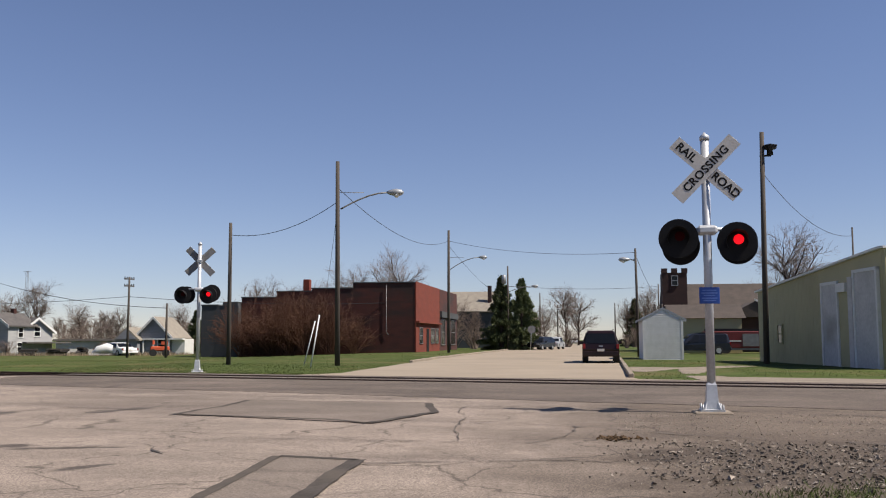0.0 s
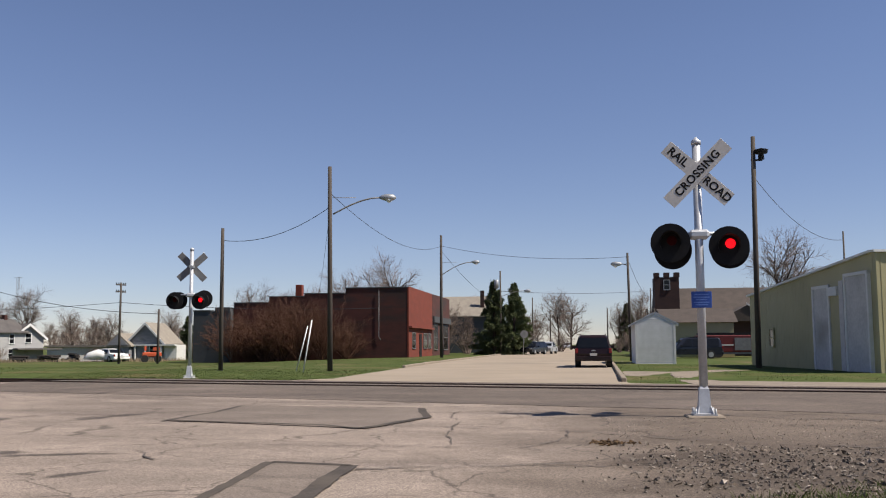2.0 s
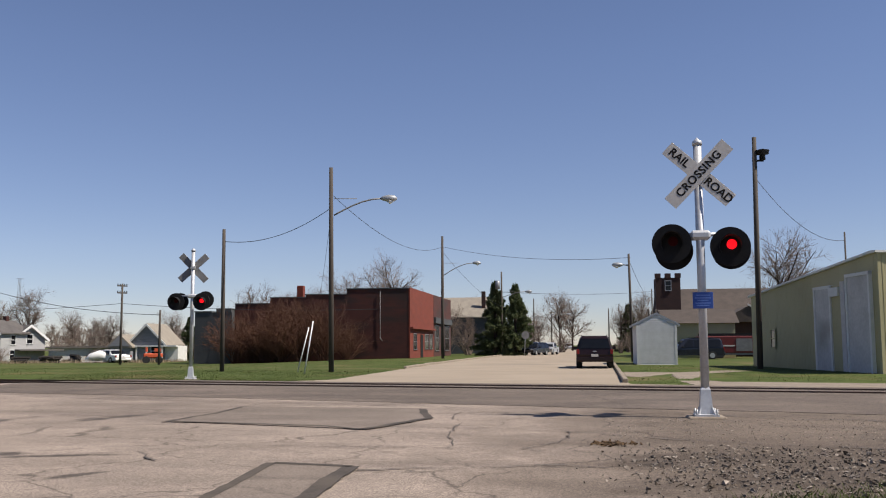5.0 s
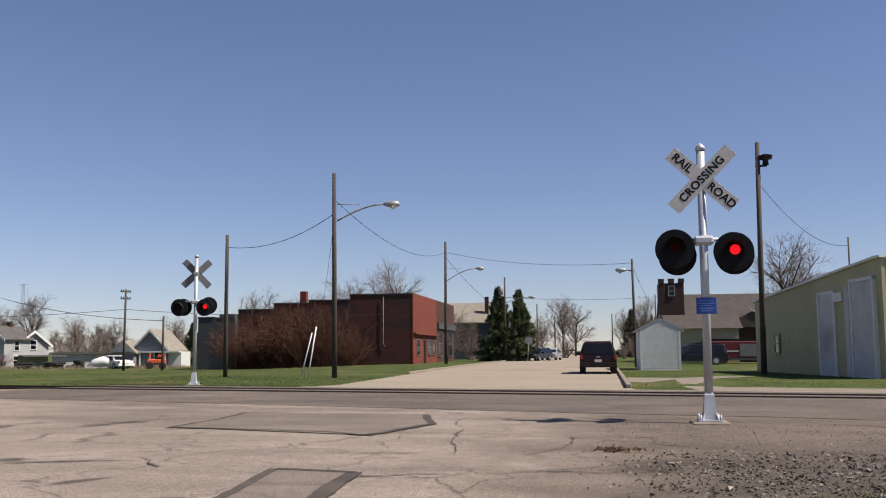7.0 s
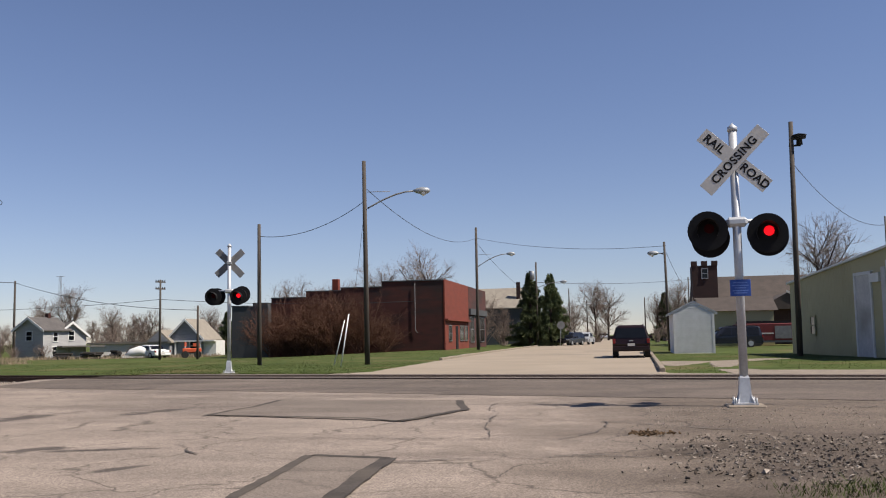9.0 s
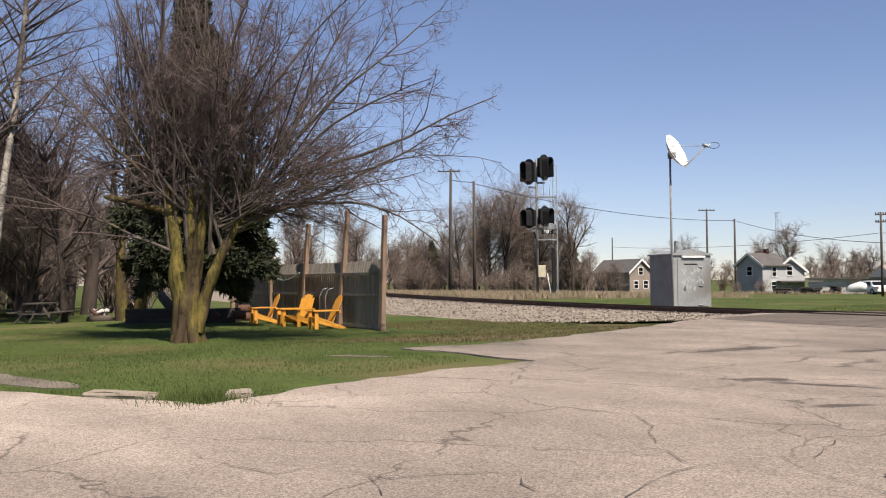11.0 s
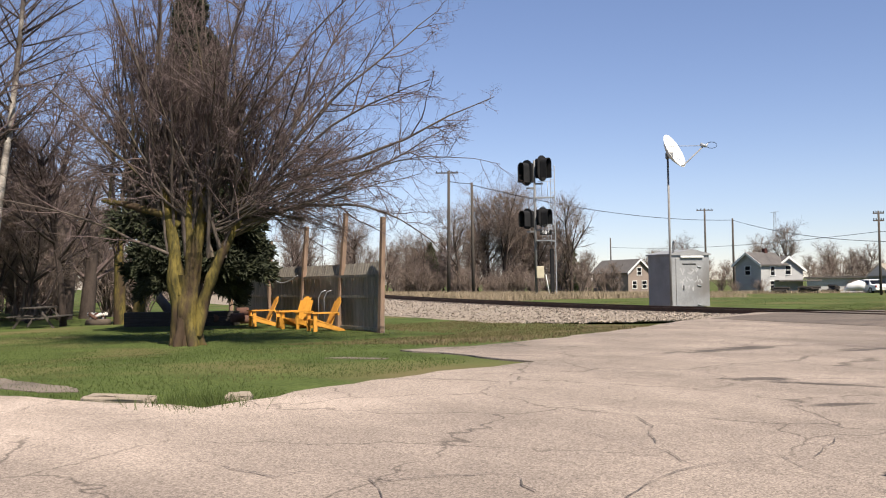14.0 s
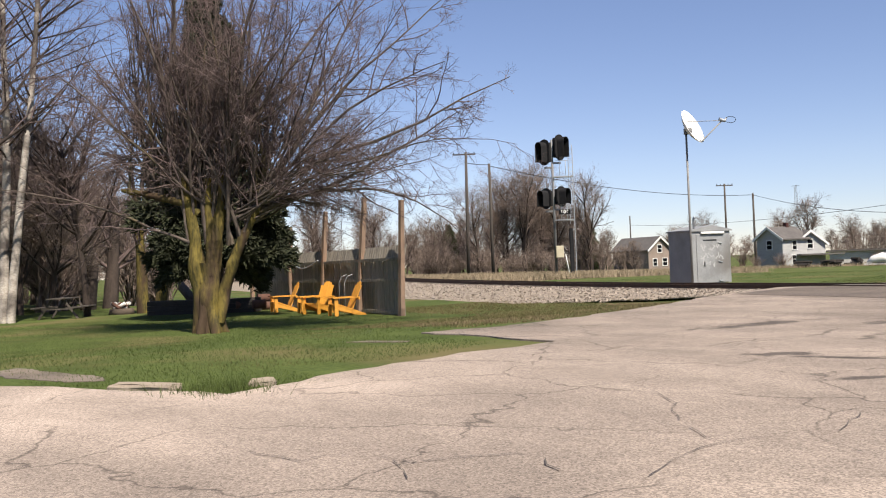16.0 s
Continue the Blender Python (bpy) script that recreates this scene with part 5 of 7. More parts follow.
heads = [l[0][k] for l in bole[1:6] for k in (4, 5, 6)]


def crooked(start, way, length, r0, n, wiggle, lift, taper=0.2):
    """A limb that changes course at each knot."""
    return limb(rnd, start, way, length, r0, n, wiggle, lift, taper)


boughs = []
# great limbs over the chairs: out, up, away, reach, bend
for out, up, aw, ln, z0, r0, lift in ((1.0, 0.62, -0.15, 7.0, 2.9, 0.066, 0.0), (1.0, 0.95, 0.2, 6.6, 3.0, 0.06, -0.05), (0.85, 1.25, -0.2, 7.2, 3.0, 0.062, -0.02), (0.62, 1.3, 0.1, 7.4, 3.4, 0.066, 0.0),
                                      (1.0, 0.35, 0.15, 5.6, 2.8, 0.07, 0.01), (1.0, 0.55, 0.45, 6.0, 2.9, 0.06, -0.06), (0.45, 1.3, -0.3, 6.6, 3.4, 0.07, 0.02), (1.0, 0.75, -0.5, 6.0, 3.0, 0.06, -0.04)):
    boughs.append(crooked(VR * (1.1 if z0 < 3.2 else 0.45) + Vector((0, 0, z0)), VR * out + VF * aw + Vector((0, 0, up)), ln, r0, 12, 0.13, lift, 0.14))
for k in range(27):
    boughs.append(crooked(rnd.choice(heads[9:]), VR * rnd.uniform(0.35, 1.0) + VF * rnd.uniform(-0.9, 0.9) + Vector((0, 0, rnd.uniform(0.5, 1.7))), rnd.uniform(3.8, 6.8), 0.032, 11, 0.16, rnd.uniform(-0.06, 0.03), 0.16))
# low spreading limbs that droop over the chairs
for k in range(13):
    boughs.append(crooked(VR * rnd.uniform(0.5, 1.1) + Vector((0, 0, rnd.uniform(2.6, 3.3))), VR * rnd.uniform(0.7, 1.0) + VF * rnd.uniform(-0.7, 0.7) + Vector((0, 0, rnd.uniform(0.15, 0.55))), rnd.uniform(3.0, 5.4), 0.03, 10, 0.17, rnd.uniform(-0.05, 0.01), 0.18))
# thinner limbs to the other side
for k in range(11):
    boughs.append(crooked(rnd.choice(heads[:9]), VR * rnd.uniform(-1.0, -0.4) + VF * rnd.uniform(-0.8, 0.8) + Vector((0, 0, rnd.uniform(0.25, 1.5))), rnd.uniform(2.8, 4.8), 0.045, 9, 0.16, rnd.uniform(-0.04, 0.04), 0.18))
# upright shoots from the heads and along the broken limb
for k in range(74):
    src = rnd.choice(heads) + VR * rnd.uniform(-0.3, 0.3) if k > 8 else stub[0][1].lerp(stub[0][4], rnd.random())
    boughs.append(crooked(src, VR * rnd.uniform(-0.34, 0.26) + VF * rnd.uniform(-0.3, 0.3) + Vector((0, 0, 1)), rnd.uniform(2.6, 6.6), rnd.uniform(0.022, 0.06), 10, 0.085, 0.03, 0.22))
limbs_mesh("limbwork", boughs, OLD_BARK, old_tree, 6)
seconds = [b for l in boughs[:59] for b in sprout(rnd, l, 11, 2.3, 0.024, (25, 68), 7, 0.2, 0.02, 0.18, 0.3)]
seconds += [b for l in boughs[59:] for b in sprout(rnd, l, 6, 1.5, 0.018, (18, 55), 6, 0.18, 0.05, 0.12, 0.3)]
limbs_mesh("branchwork", seconds, TWIG, old_tree, 4)
thirds = [b for l in seconds for b in sprout(rnd, l, 7, 0.65, 0.0075, (28, 75), 5, 0.24, 0.01, 0.1, 0.5)]
spurs = [b for l in thirds for b in sprout(rnd, l, 6, 0.19, 0.0072, (35, 85), 2, 0.25, 0.03, 0.1, 0.8)]
limbs_mesh("crown", thirds + spurs, TWIG, old_tree, 3)

conifer(5, (-28.45, 11.45, -0.3), 10.9, 6.4, "dark green conifer behind the fruit tree", NEEDLE, clumps=80000, size=0.22, skirt=0.17, taper=1.0)

# pale birch clump at the lawn's edge
birch = thing("birch_tree", (-34.75, 6.3, land(-34.75, 6.3)), "leafless birch clump with white peeling bark", "tree")
bl = [limb(rnd, (0, 0, -0.2), VR * 0.06 + Vector((0, 0, 1)), 13, 0.18, 9, 0.035, 0.0, 0.4), limb(rnd, VR * 0.3, VR * 0.13 + Vector((0, 0, 1)), 13, 0.16, 9, 0.035, 0.0, 0.4), limb(rnd, VR * -0.5 + VF * 0.3, VR * -0.1 + Vector((0, 0, 1)), 13, 0.18, 8, 0.03, 0.0, 0.35)]
limbs_mesh("trunk", bl, BIRCH, birch, 8, "white birch stems with dark scars")
b2 = [b for l in bl for b in sprout(rnd, l, 28, 5.0, 0.04, (30, 70), 7, 0.08, 0.02, 0.42, 0.2)]
b3 = [b for l in b2 for b in sprout(rnd, l, 11, 1.5, 0.0085, (20, 60), 4, 0.12, -0.04, 0.2, 0.4)]
b4 = [b for l in b3 for b in sprout(rnd, l, 4, 0.5, 0.007, (20, 60), 3, 0.15, -0.06, 0.2, 0.5)]
limbs_mesh("branchwork", b2, BARK, birch, 4)
limbs_mesh("crown", b3 + b4, TWIG, birch, 3)

bare_tree(77, 12.0, 0.17, (9, 8, 7), (25, 60), at=(-32.6, 5.6, -0.3), label="dark leafless tree in front of the birches", thin=0.009, fork=0.5, twig=TWIG, group="lawn trees")
bare_tree(78, 9.5, 0.16, (18, 12, 11), (25, 65), at=(-36.5, 9.6, -0.3), label="leafless tree beyond the lawn", thin=0.009, fork=0.38, twig=TWIG, group="lawn trees")

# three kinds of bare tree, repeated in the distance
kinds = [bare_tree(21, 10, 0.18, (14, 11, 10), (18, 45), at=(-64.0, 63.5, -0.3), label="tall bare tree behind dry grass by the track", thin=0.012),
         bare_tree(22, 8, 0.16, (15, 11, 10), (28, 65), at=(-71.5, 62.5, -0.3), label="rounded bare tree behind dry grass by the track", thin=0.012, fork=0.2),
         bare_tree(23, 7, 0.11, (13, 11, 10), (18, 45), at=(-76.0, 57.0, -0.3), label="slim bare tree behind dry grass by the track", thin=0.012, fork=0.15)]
WOODS = [(-73.4, 60.4, 1.0, 0), (-71.0, 62.8, 1.12, 0), (-78.5, 54, 0.85, 1), (-75.3, 57.6, 0.75, 2), (-68.3, 66.0, 0.95, 1), (-80, 49, 0.95, 1), (-84, 45, 1.0, 0), (-88, 40, 0.9, 1), (-69.5, 64.5, 1.0, 2),
         (-92, 42, 1.0, 2), (-95, 36, 1.1, 0), (-74, 66, 1.0, 1), (-82, 55, 0.8, 2), (-70.2, 60.2, 0.9, 0), (-72.2, 58.6, 1.05, 2), (-76.5, 55.4, 0.8, 1), (-67.6, 62.6, 0.85, 0), (-69.0, 61.5, 1.15, 2), (-78.0, 51.5, 0.75, 1)]
WOODS += [(-67.2, 35.5, 0.75, 1), (-66.6, 36.6, 0.70, 2), (-64.7, 39.9, 0.85, 1), (-64.2, 40.8, 0.60, 2), (-75.6, 52.5, 0.62, 1), (-75.6, 54.1, 0.60, 1), (-76.2, 56.8, 0.70, 2), (-71.1, 55.2, 0.90, 0), (-71.7, 57.6, 0.95, 2), (-72.3, 60.1, 1.08, 0), (-68.2, 58.7, 1.10, 0), (-68.9, 62.4, 0.85, 1), (-64.1, 63.2, 0.75, 1), (-63.9, 64.8, 0.60, 2)]
for k, (x, y, s, v) in enumerate(WOODS):
    copy_thing(kinds[v], place(x, y, s, k * 67))
bush_b = shrub(32, 2.4, 22, "bare brush in dry grass", (-66, 62, -0.3), thin=0.014, spread=35)
# wooded skyline
for k in range(95):
    a = radians(-22 + 108 * (k + rnd.random()) / 95)
    D = rnd.uniform(165, 300)
    x, y = -math.sin(a) * D, math.cos(a) * D
    if abs(x + 3.5) < 9:
        continue
    tagged(copy_thing(kinds[rnd.choice((0, 1, 1, 2))], place(x, y, rnd.uniform(0.7, 1.25), k * 31)), "distant bare tree on the skyline", group="skyline trees")
# beyond and behind the buildings
for k, (x, y, s, v, lab) in enumerate(((-39, 103, 1.07, 1, "bare tree behind the brick building"), (-34.7, 104.4, 1.12, 2, "bare tree behind the brick building"), (-31, 105.5, 1.04, 1, "bare tree behind the brick building"), (-27.2, 106.6, 1.27, 1, "bare tree behind the brick building"),
                                       (-23.3, 107.5, 1.46, 1, "broad bare tree behind the brick building"), (-20.7, 108, 1.17, 2, "bare tree behind the brick building"), (21, 108, 1.75, 1, "broad bare tree behind the church"), (-15.5, 135, 1.0, 1, "bare tree behind the grey house"),
                                       (-70.8, 120.8, 0.85, 1, "bare tree among far houses"), (-66.5, 118, 0.8, 2, "bare tree among far houses"), (-87.7, 109, 1.0, 1, "bare tree behind the equipment case"), (-79.3, 115.4, 1.0, 1, "bare tree behind the white house"), (-76, 117, 0.95, 0, "bare tree behind the white house"),
                                       (-50, 108, 0.75, 1, "bare tree behind the low shed"), (-46, 110, 0.7, 2, "bare tree behind the low shed"), (-61, 112, 0.72, 1, "bare tree behind the low shed"), (-39.5, 96, 0.6, 1, "bare tree beside the grey annex"), (-42, 100, 0.55, 2, "bare tree beside the grey annex"), (-5.0, 158, 1.0, 0, "bare street tree in the distance"),
                                       (-3.2, 175, 1.25, 1, "bare street tree in the distance"), (4.5, 150, 0.95, 1, "bare street tree in the distance"), (7.5, 145, 0.9, 0, "bare street tree in the distance"), (-9, 170, 0.9, 1, "bare street tree in the distance"), (10, 165, 1.0, 2, "bare street tree in the distance"),
                                       (-7.4, 124, 0.6, 1, "small bare street tree"), (-14.5, 112, 0.7, 2, "bare tree before the grey house"), (-17, 111, 0.75, 1, "bare tree before the grey house"), (-90, 84, 0.8, 1, "bare tree beside the brick house"), (-72, 78, 0.55, 2, "small bare tree in dry grass"))):
    tagged(copy_thing(kinds[v], place(x, y, s, 40 + k * 71)), lab)
# brush along the far field
for k in range(70):
    a = radians(16 + 62 * (k + rnd.random()) / 70)
    D = rnd.uniform(112, 150)
    tagged(copy_thing(bush_b, place(-math.sin(a) * D, math.cos(a) * D, rnd.uniform(1.0, 1.9), k * 43)), "bare brown brush along the far field", group="far brush")
# thicket at the far side of the lawn
for k, (x, y, s) in enumerate(((-40.5, 5.0, 1.3), (-42.5, 8.4, 1.3), (-39.2, 2.6, 1.3), (-41, 3.5, 1.1), (-43.5, 6.5, 1.15), (-46, 9, 1.15), (-45, 4.5, 1.25), (-48, 7.5, 1.3), (-50, 11.5, 1.2), (-49, 5, 1.2), (-42, 9.6, 0.9), (-52, 13, 1.15), (-47, 12.4, 1.05), (-39.5, 1.5, 1.1), (-44, 2, 1.2), (-54, 10, 1.3))):
    tagged(copy_thing(kinds[1 + k % 2], place(x, y, s, k * 77)), "dense leafless tree in the thicket beyond the lawn")
for k in range(34):
    x = -44 - 42 * rnd.random()
    y = -4 + (-x - 30) * 0.62 * rnd.random() + rnd.uniform(0, 3)
    if y < 20 - 0 * x:
        tagged(copy_thing(kinds[rnd.choice((1, 1, 2))], place(x, y, rnd.uniform(0.75, 1.25), k * 47)), "dense leafless tree in the thicket beyond the lawn")

for k, (x, y, s, v) in enumerate(((-47, 10.5, 0.75, 2), (-52, 8.5, 0.8, 1), (-58, 12.5, 0.9, 2), (-64, 18, 0.9, 1), (-60, 5, 1.0, 2), (-70, 9, 1.0, 1), (-78, 16, 1.0, 2), (-55, 16, 0.85, 1), (-50, 3.5, 0.9, 2), (-66, 1, 1.0, 1), (-80, 3, 1.05, 0), (-85, 22, 0.9, 1), (-48, 14.8, 0.7, 1))):
    tagged(copy_thing(kinds[v], place(x, y, s, k * 53)), "dense leafless tree in the thicket beyond the lawn")
bush_a = shrub(31, 3.4, 44, "arching bare shrub against the brick wall", (-28.9, 77.2, -0.45), thin=0.0095, spread=48, twig=TWIG_TAN, counts=(10, 6))
for x, y, s in ((-27.4, 76.8, 1.55), (-25.8, 76.4, 1.6), (-24.0, 76.6, 1.6), (-22.2, 76.9, 1.45), (-30.2, 77.2, 1.3), (-20.4, 77.4, 0.95)):
    copy_thing(bush_a, place(x, y, s, x * 41))
for k in range(64):
    x = -63.5 - rnd.random() * 36
    y = 66 - (-60 - x) * 0.95 + rnd.uniform(-2.5, 3)
    copy_thing(bush_b, place(x, y, rnd.uniform(0.8, 1.5), k * 37))
for k, (x, y, s) in enumerate(((-60.5, 84, 0.6), (-59, 85.3, 0.7), (-57.5, 84.5, 0.65), (-77, 84, 0.8), (-79.5, 82, 0.8), (-69, 84, 0.9), (-39, 90, 0.9), (-37.5, 92, 0.9), (-36, 90, 0.8), (-16.5, 108, 1.2), (-14, 108, 1.2), (-51, 91, 0.6), (-4, 135, 1.4), (5.5, 135, 1.3), (-11, 130, 1.3), (3.8, 120, 0.8))):
    tagged(copy_thing(bush_b, place(x, y, s, k * 51)), "bare brown bush among far houses")
for k in range(60):
    x = -44 - rnd.random() * 40
    y = -6 + rnd.random() * 24
    tagged(copy_thing(bush_b, place(x, y, rnd.uniform(0.9, 1.7), k * 29)), "bare brown brush in the thicket beyond the lawn")
spruce = conifer(6, (-9.75, 97.5, -0.1), 7.7, 5.2, "green spruce with ragged top beside the street", NEEDLE_FAR, clumps=40000, size=0.17, skirt=0.03, taper=0.95)
copy_thing(spruce, place(-7.7, 98.0, 0.95, 80))
tagged(copy_thing(spruce, place(-45.2, 101, 0.62, 150)), "dark conifer behind the far grey house")
tagged(copy_thing(spruce, place(6.0, 150, 0.95, 20)), "distant dark conifer by the street")
for x, y, s in ((-76.2, 55.6, 0.68), (-67.0, 66.2, 0.72), (-77.6, 54.6, 0.6)):
    tagged(copy_thing(spruce, place(x, y, s, x * 13)), "dark cedar among bare trees by the track")


def blades(name, count, spot, h, w, material, label, seed, category="grass", low=None, droop=1.2):
    rnd = random.Random(seed)
    verts, faces = [], []
    for _ in range(count):
        x, y = spot(rnd)
        if x is None:
            continue
        z = land(x, y) if low is None else low
        a = rnd.uniform(0, 6.283)
        hh = h * rnd.uniform(0.5, 1.25)
        dx, dy = math.cos(a) * w, math.sin(a) * w
        lx, ly = rnd.uniform(-1, 1) * hh * droop, rnd.uniform(-1, 1) * hh * droop
        b = len(verts)
        verts += [(x - dx, y - dy, z - 0.01), (x + dx, y + dy, z - 0.01), (x + lx, y + ly, z + hh)]
        faces.append((b, b + 1, b + 2))
    return tagged(raw(name, verts, faces, material), label, category, kind="stuff")


def straw_spot(r):
    x = -41 - 60 * r.random()
    s = 3.2 + 24 * r.random() ** 1.4
    return x, track_y(x) + s


def straw_spot2(r):
    x = -86 + 46 * r.random()
    return x, 86 - (x + 62) * -0.35 + r.uniform(-4, 2) - 5


blades("dry_grass", 75000, straw_spot, 0.42, 0.02, STRAW, "tall dry straw-coloured grass beyond the track", 51, droop=0.7)
blades("dry_grass", 6000, straw_spot2, 0.34, 0.03, STRAW, "tall dry straw-coloured grass by far houses", 52, droop=0.4)


def lawn_spot(r):
    x = -8 - 24 * r.random() ** 1.6
    y = 1.8 + 17 * r.random()
    if y < 2.2 + 0.1 * (-8 - x) * 0 or (x > -9.4 - 0.35 * abs(y - 6) and y > 4.6 and y < 9) or (x > -13.2 and y > 8.2) or (x > -16.5 and y > 15) or (x > -8.6 and y > 4.4):
        return None, None
    if x > -11 and y < 3.0 - 0.35 * (-8 - x):
        return None, None
    return x, y


blades("grass_blades", 110000, lawn_spot, 0.034, 0.005, GRASS_BLADE, "short green lawn grass with a ragged edge", 53)


def tuft_spot(r):
    return -8.35 + r.gauss(0, 0.28), 3.35 + r.gauss(0, 0.22)


blades("grass_tuft", 600, tuft_spot, 0.13, 0.004, GRASS_BLADE, "longer green grass tuft at the pavement edge", 54, droop=0.7)


def corner_spot(r):
    a = r.random()
    x, y = 1.15 + 5 * a + r.gauss(0, 0.15), 6.4 + 1.9 * min(1, a * 2.2) * r.random() + 0.5 * r.random()
    return x, y


blades("grass_blades", 5000, corner_spot, 0.05, 0.004, GRASS_BLADE, "patchy green grass at the gravel corner", 55, low=0.03)


def verge_spot(r):
    x = -20 + 11.5 * r.random()
    return x, track_y(x) + 2.9 + 12 * r.random() ** 2


blades("grass_blades", 9000, verge_spot, 0.04, 0.012, GRASS_BLADE, "green verge grass behind the track", 56)


def worn_spot(r):
    x = -12.8 - 14 * r.random()
    y = 9.8 + 11.5 * r.random()
    if x > -13.0 - 0.35 * max(0, y - 12) or y > track_y(x) - 6.5 or (x < -19.5 and y < 15.5):
        return None, None
    return x, y


blades("worn_verge", 42000, worn_spot, 0.04, 0.014, VERGE, "thin brownish worn grass beside the ballast", 57)


def east_spot(r):
    x = 1.3 + 8 * r.random()
    y = 26.5 + 24 * r.random() ** 1.3
    if (y < 28.6 and x > 2.7) or (3.0 < x < 4.6 and y < 37.5) or (x < 3.4 and 31.5 < y < 38):
        return None, None
    return x, y


blades("grass_blades", 6000, east_spot, 0.035, 0.012, GRASS_BLADE, "green grass round the shed and lane", 58)


def west_spot(r):
    x = -9.2 - 26 * r.random()
    return x, 34 + 40 * r.random() ** 1.4


blades("grass_blades", 9000, west_spot, 0.035, 0.016, GRASS_BLADE, "green grass lot before the brick building", 59)


# ---- trackside signal ----
SX, SY = -46.27, 42.58
sig = thing("railway_signal", (SX, SY, land(SX, SY)), "two-tier railway signal mast with black signal heads and ladder", "railway signal", rz=54)
part("mast", T([(0, 0, 0), (0, 0, 5.2), (0, 0, 9.3)], [0.10, 0.09, 0.07], 10), SIGN_BACK, sig)
part("mast_foot", B((-0.35, 0.35, -0.35, 0.35, -0.3, 0.25), bevel=0.03), CONCRETE, sig)
part("control_box", B((0.0, 0.5, -0.35, -0.05, 1.35, 2.15), bevel=0.03), CREAM, sig, "cream metal control box")
part("battery_case", B((0.95, 1.2, -0.2, 0.1, 0.0, 3.3), bevel=0.02), BLACK, sig, "tall narrow dark equipment case")
lad = part("ladder", B((1.33, 1.38, -0.03, 0.03, -0.1, 8.9), (1.05, 1.09, -0.03, 0.03, 3.6, 8.2)), GALV, sig, "grey steel ladder beside the mast")
for k in range(29):
    part("rung", T([(1.07 if 3.6 < 0.5 + k * 0.3 < 8.2 else 1.2, 0, 0.5 + k * 0.3), (1.36, 0, 0.5 + k * 0.3)], 0.013, 6), GALV, lad)
for z in (6.75, 3.85):
    plat = part("platform", B((0.05, 1.35, -0.25, 0.35, z, z + 0.06)), GALV, sig)
    for x in (0.45, 0.85):
        part("guard_post", T([(x, -0.22, z), (x, -0.22, z + 1.1)], 0.018, 6), GALV, plat)
    part("guard_rail", T([(0.2, -0.22, z + 1.1), (1.3, -0.22, z + 1.1)], 0.018, 6), GALV, plat)


def signal_head(x, z, rz, tall):
    m = pose(x, -0.1, z, 0, 0, rz)
    out = [(0.5 * math.cos(radians(a)), (tall / 2 - 0.5) * (1 if a < 180 else -1) + 0.5 * math.sin(radians(a))) for a in range(0, 360, 15)]
    bm = bmesh.new()
    prism(bm, out, -0.03, 0.03, m @ Matrix.Rotation(radians(90), 4, "X"))
    head = part("signal_head", bm, BLACK, sig, "black oval signal background")
    bm = bmesh.new()
    box(bm, -0.28, 0.28, 0.03, 0.4, -tall * 0.38, tall * 0.38, bevel=0.05, m=m)
    part("head_case", bm, BLACK, head)
    # one tall arched hood over the lenses
    hh = tall * 0.36
    path = [(-0.27, -hh), (-0.27, 0.0)] + [(-0.27 * math.cos(radians(a)), hh - 0.27 + 0.27 * math.sin(radians(a))) for a in range(0, 181, 20)] + [(0.27, 0.0), (0.27, -hh)]
    bm = bmesh.new()
    rows = [[bm.verts.new(m @ Vector((x_ * k_, yy, z_ * k_))) for k_, yy in ((1.0, -0.03), (1.0, -0.58), (1.06, -0.58), (1.06, -0.03))] for x_, z_ in path]
    for a, b in zip(rows, rows[1:]):
        for k in range(4):
            bm.faces.new((a[k], b[k], b[(k + 1) % 4], a[(k + 1) % 4]))
    bmesh.ops.recalc_face_normals(bm, faces=bm.faces)
    part("hood", bm, BLACK, head)
    for q in (-1, 0, 1):
        bm = bmesh.new()
        ring_disc(bm, 0.15, -0.045, -0.031, 16, m=m @ Matrix.Translation((0, 0, q * tall * 0.2)))
        part("lens", bm, GLASS, head)
    part("head_bracket", B((min(0, x) - 0.05, max(0, x) + 0.05, -0.06, 0.06, z - tall / 2 - 0.22, z - tall / 2 - 0.1)), SIGN_BACK, sig)


signal_head(-0.52, 8.45, -50, 1.75)
signal_head(0.52, 8.75, 45, 1.75)
signal_head(-0.52, 5.35, -50, 1.4)
signal_head(0.52, 5.45, 45, 1.4)
plate = part("number_board", B((0.22, 1.0, -0.72, -0.70, 4.22, 4.54)), BLACK, sig, "black board with white numerals")
writing("606", 0.33, WHITE, plate, pose(0.61, -0.725, 4.38, 90, 0, 0), spacing=1.1)
part("guy_stake", T([(0.6, -0.4, 1.6), (0.85, -0.5, 0.0)], 0.03, 6), WHITE, sig)

# ---- equipment case with satellite dish ----
case = thing("equipment_case", (-25.09, 30.64, land(-25.09, 30.64)), "grey metal trackside equipment case with scrawled paint on its door", "equipment case", rz=-12)
part("case_body", B((-1.55, 0, 0, 2.0, 0.05, 2.32), bevel=0.02), CASE_GREY, case)
part("plinth", B((-1.5, -0.05, 0.05, 1.95, -0.2, 0.05)), CONCRETE, case)
bm = bmesh.new()
prism(bm, [(-0.06, 2.31), (1.0, 2.5), (2.06, 2.31), (2.06, 2.25), (-0.06, 2.25)], -1.62, 0.07, Matrix(((0, 0, 1, 0), (1, 0, 0, 0), (0, 1, 0, 0), (0, 0, 0, 1))))
part("case_roof", bm, CASE_GREY, case)
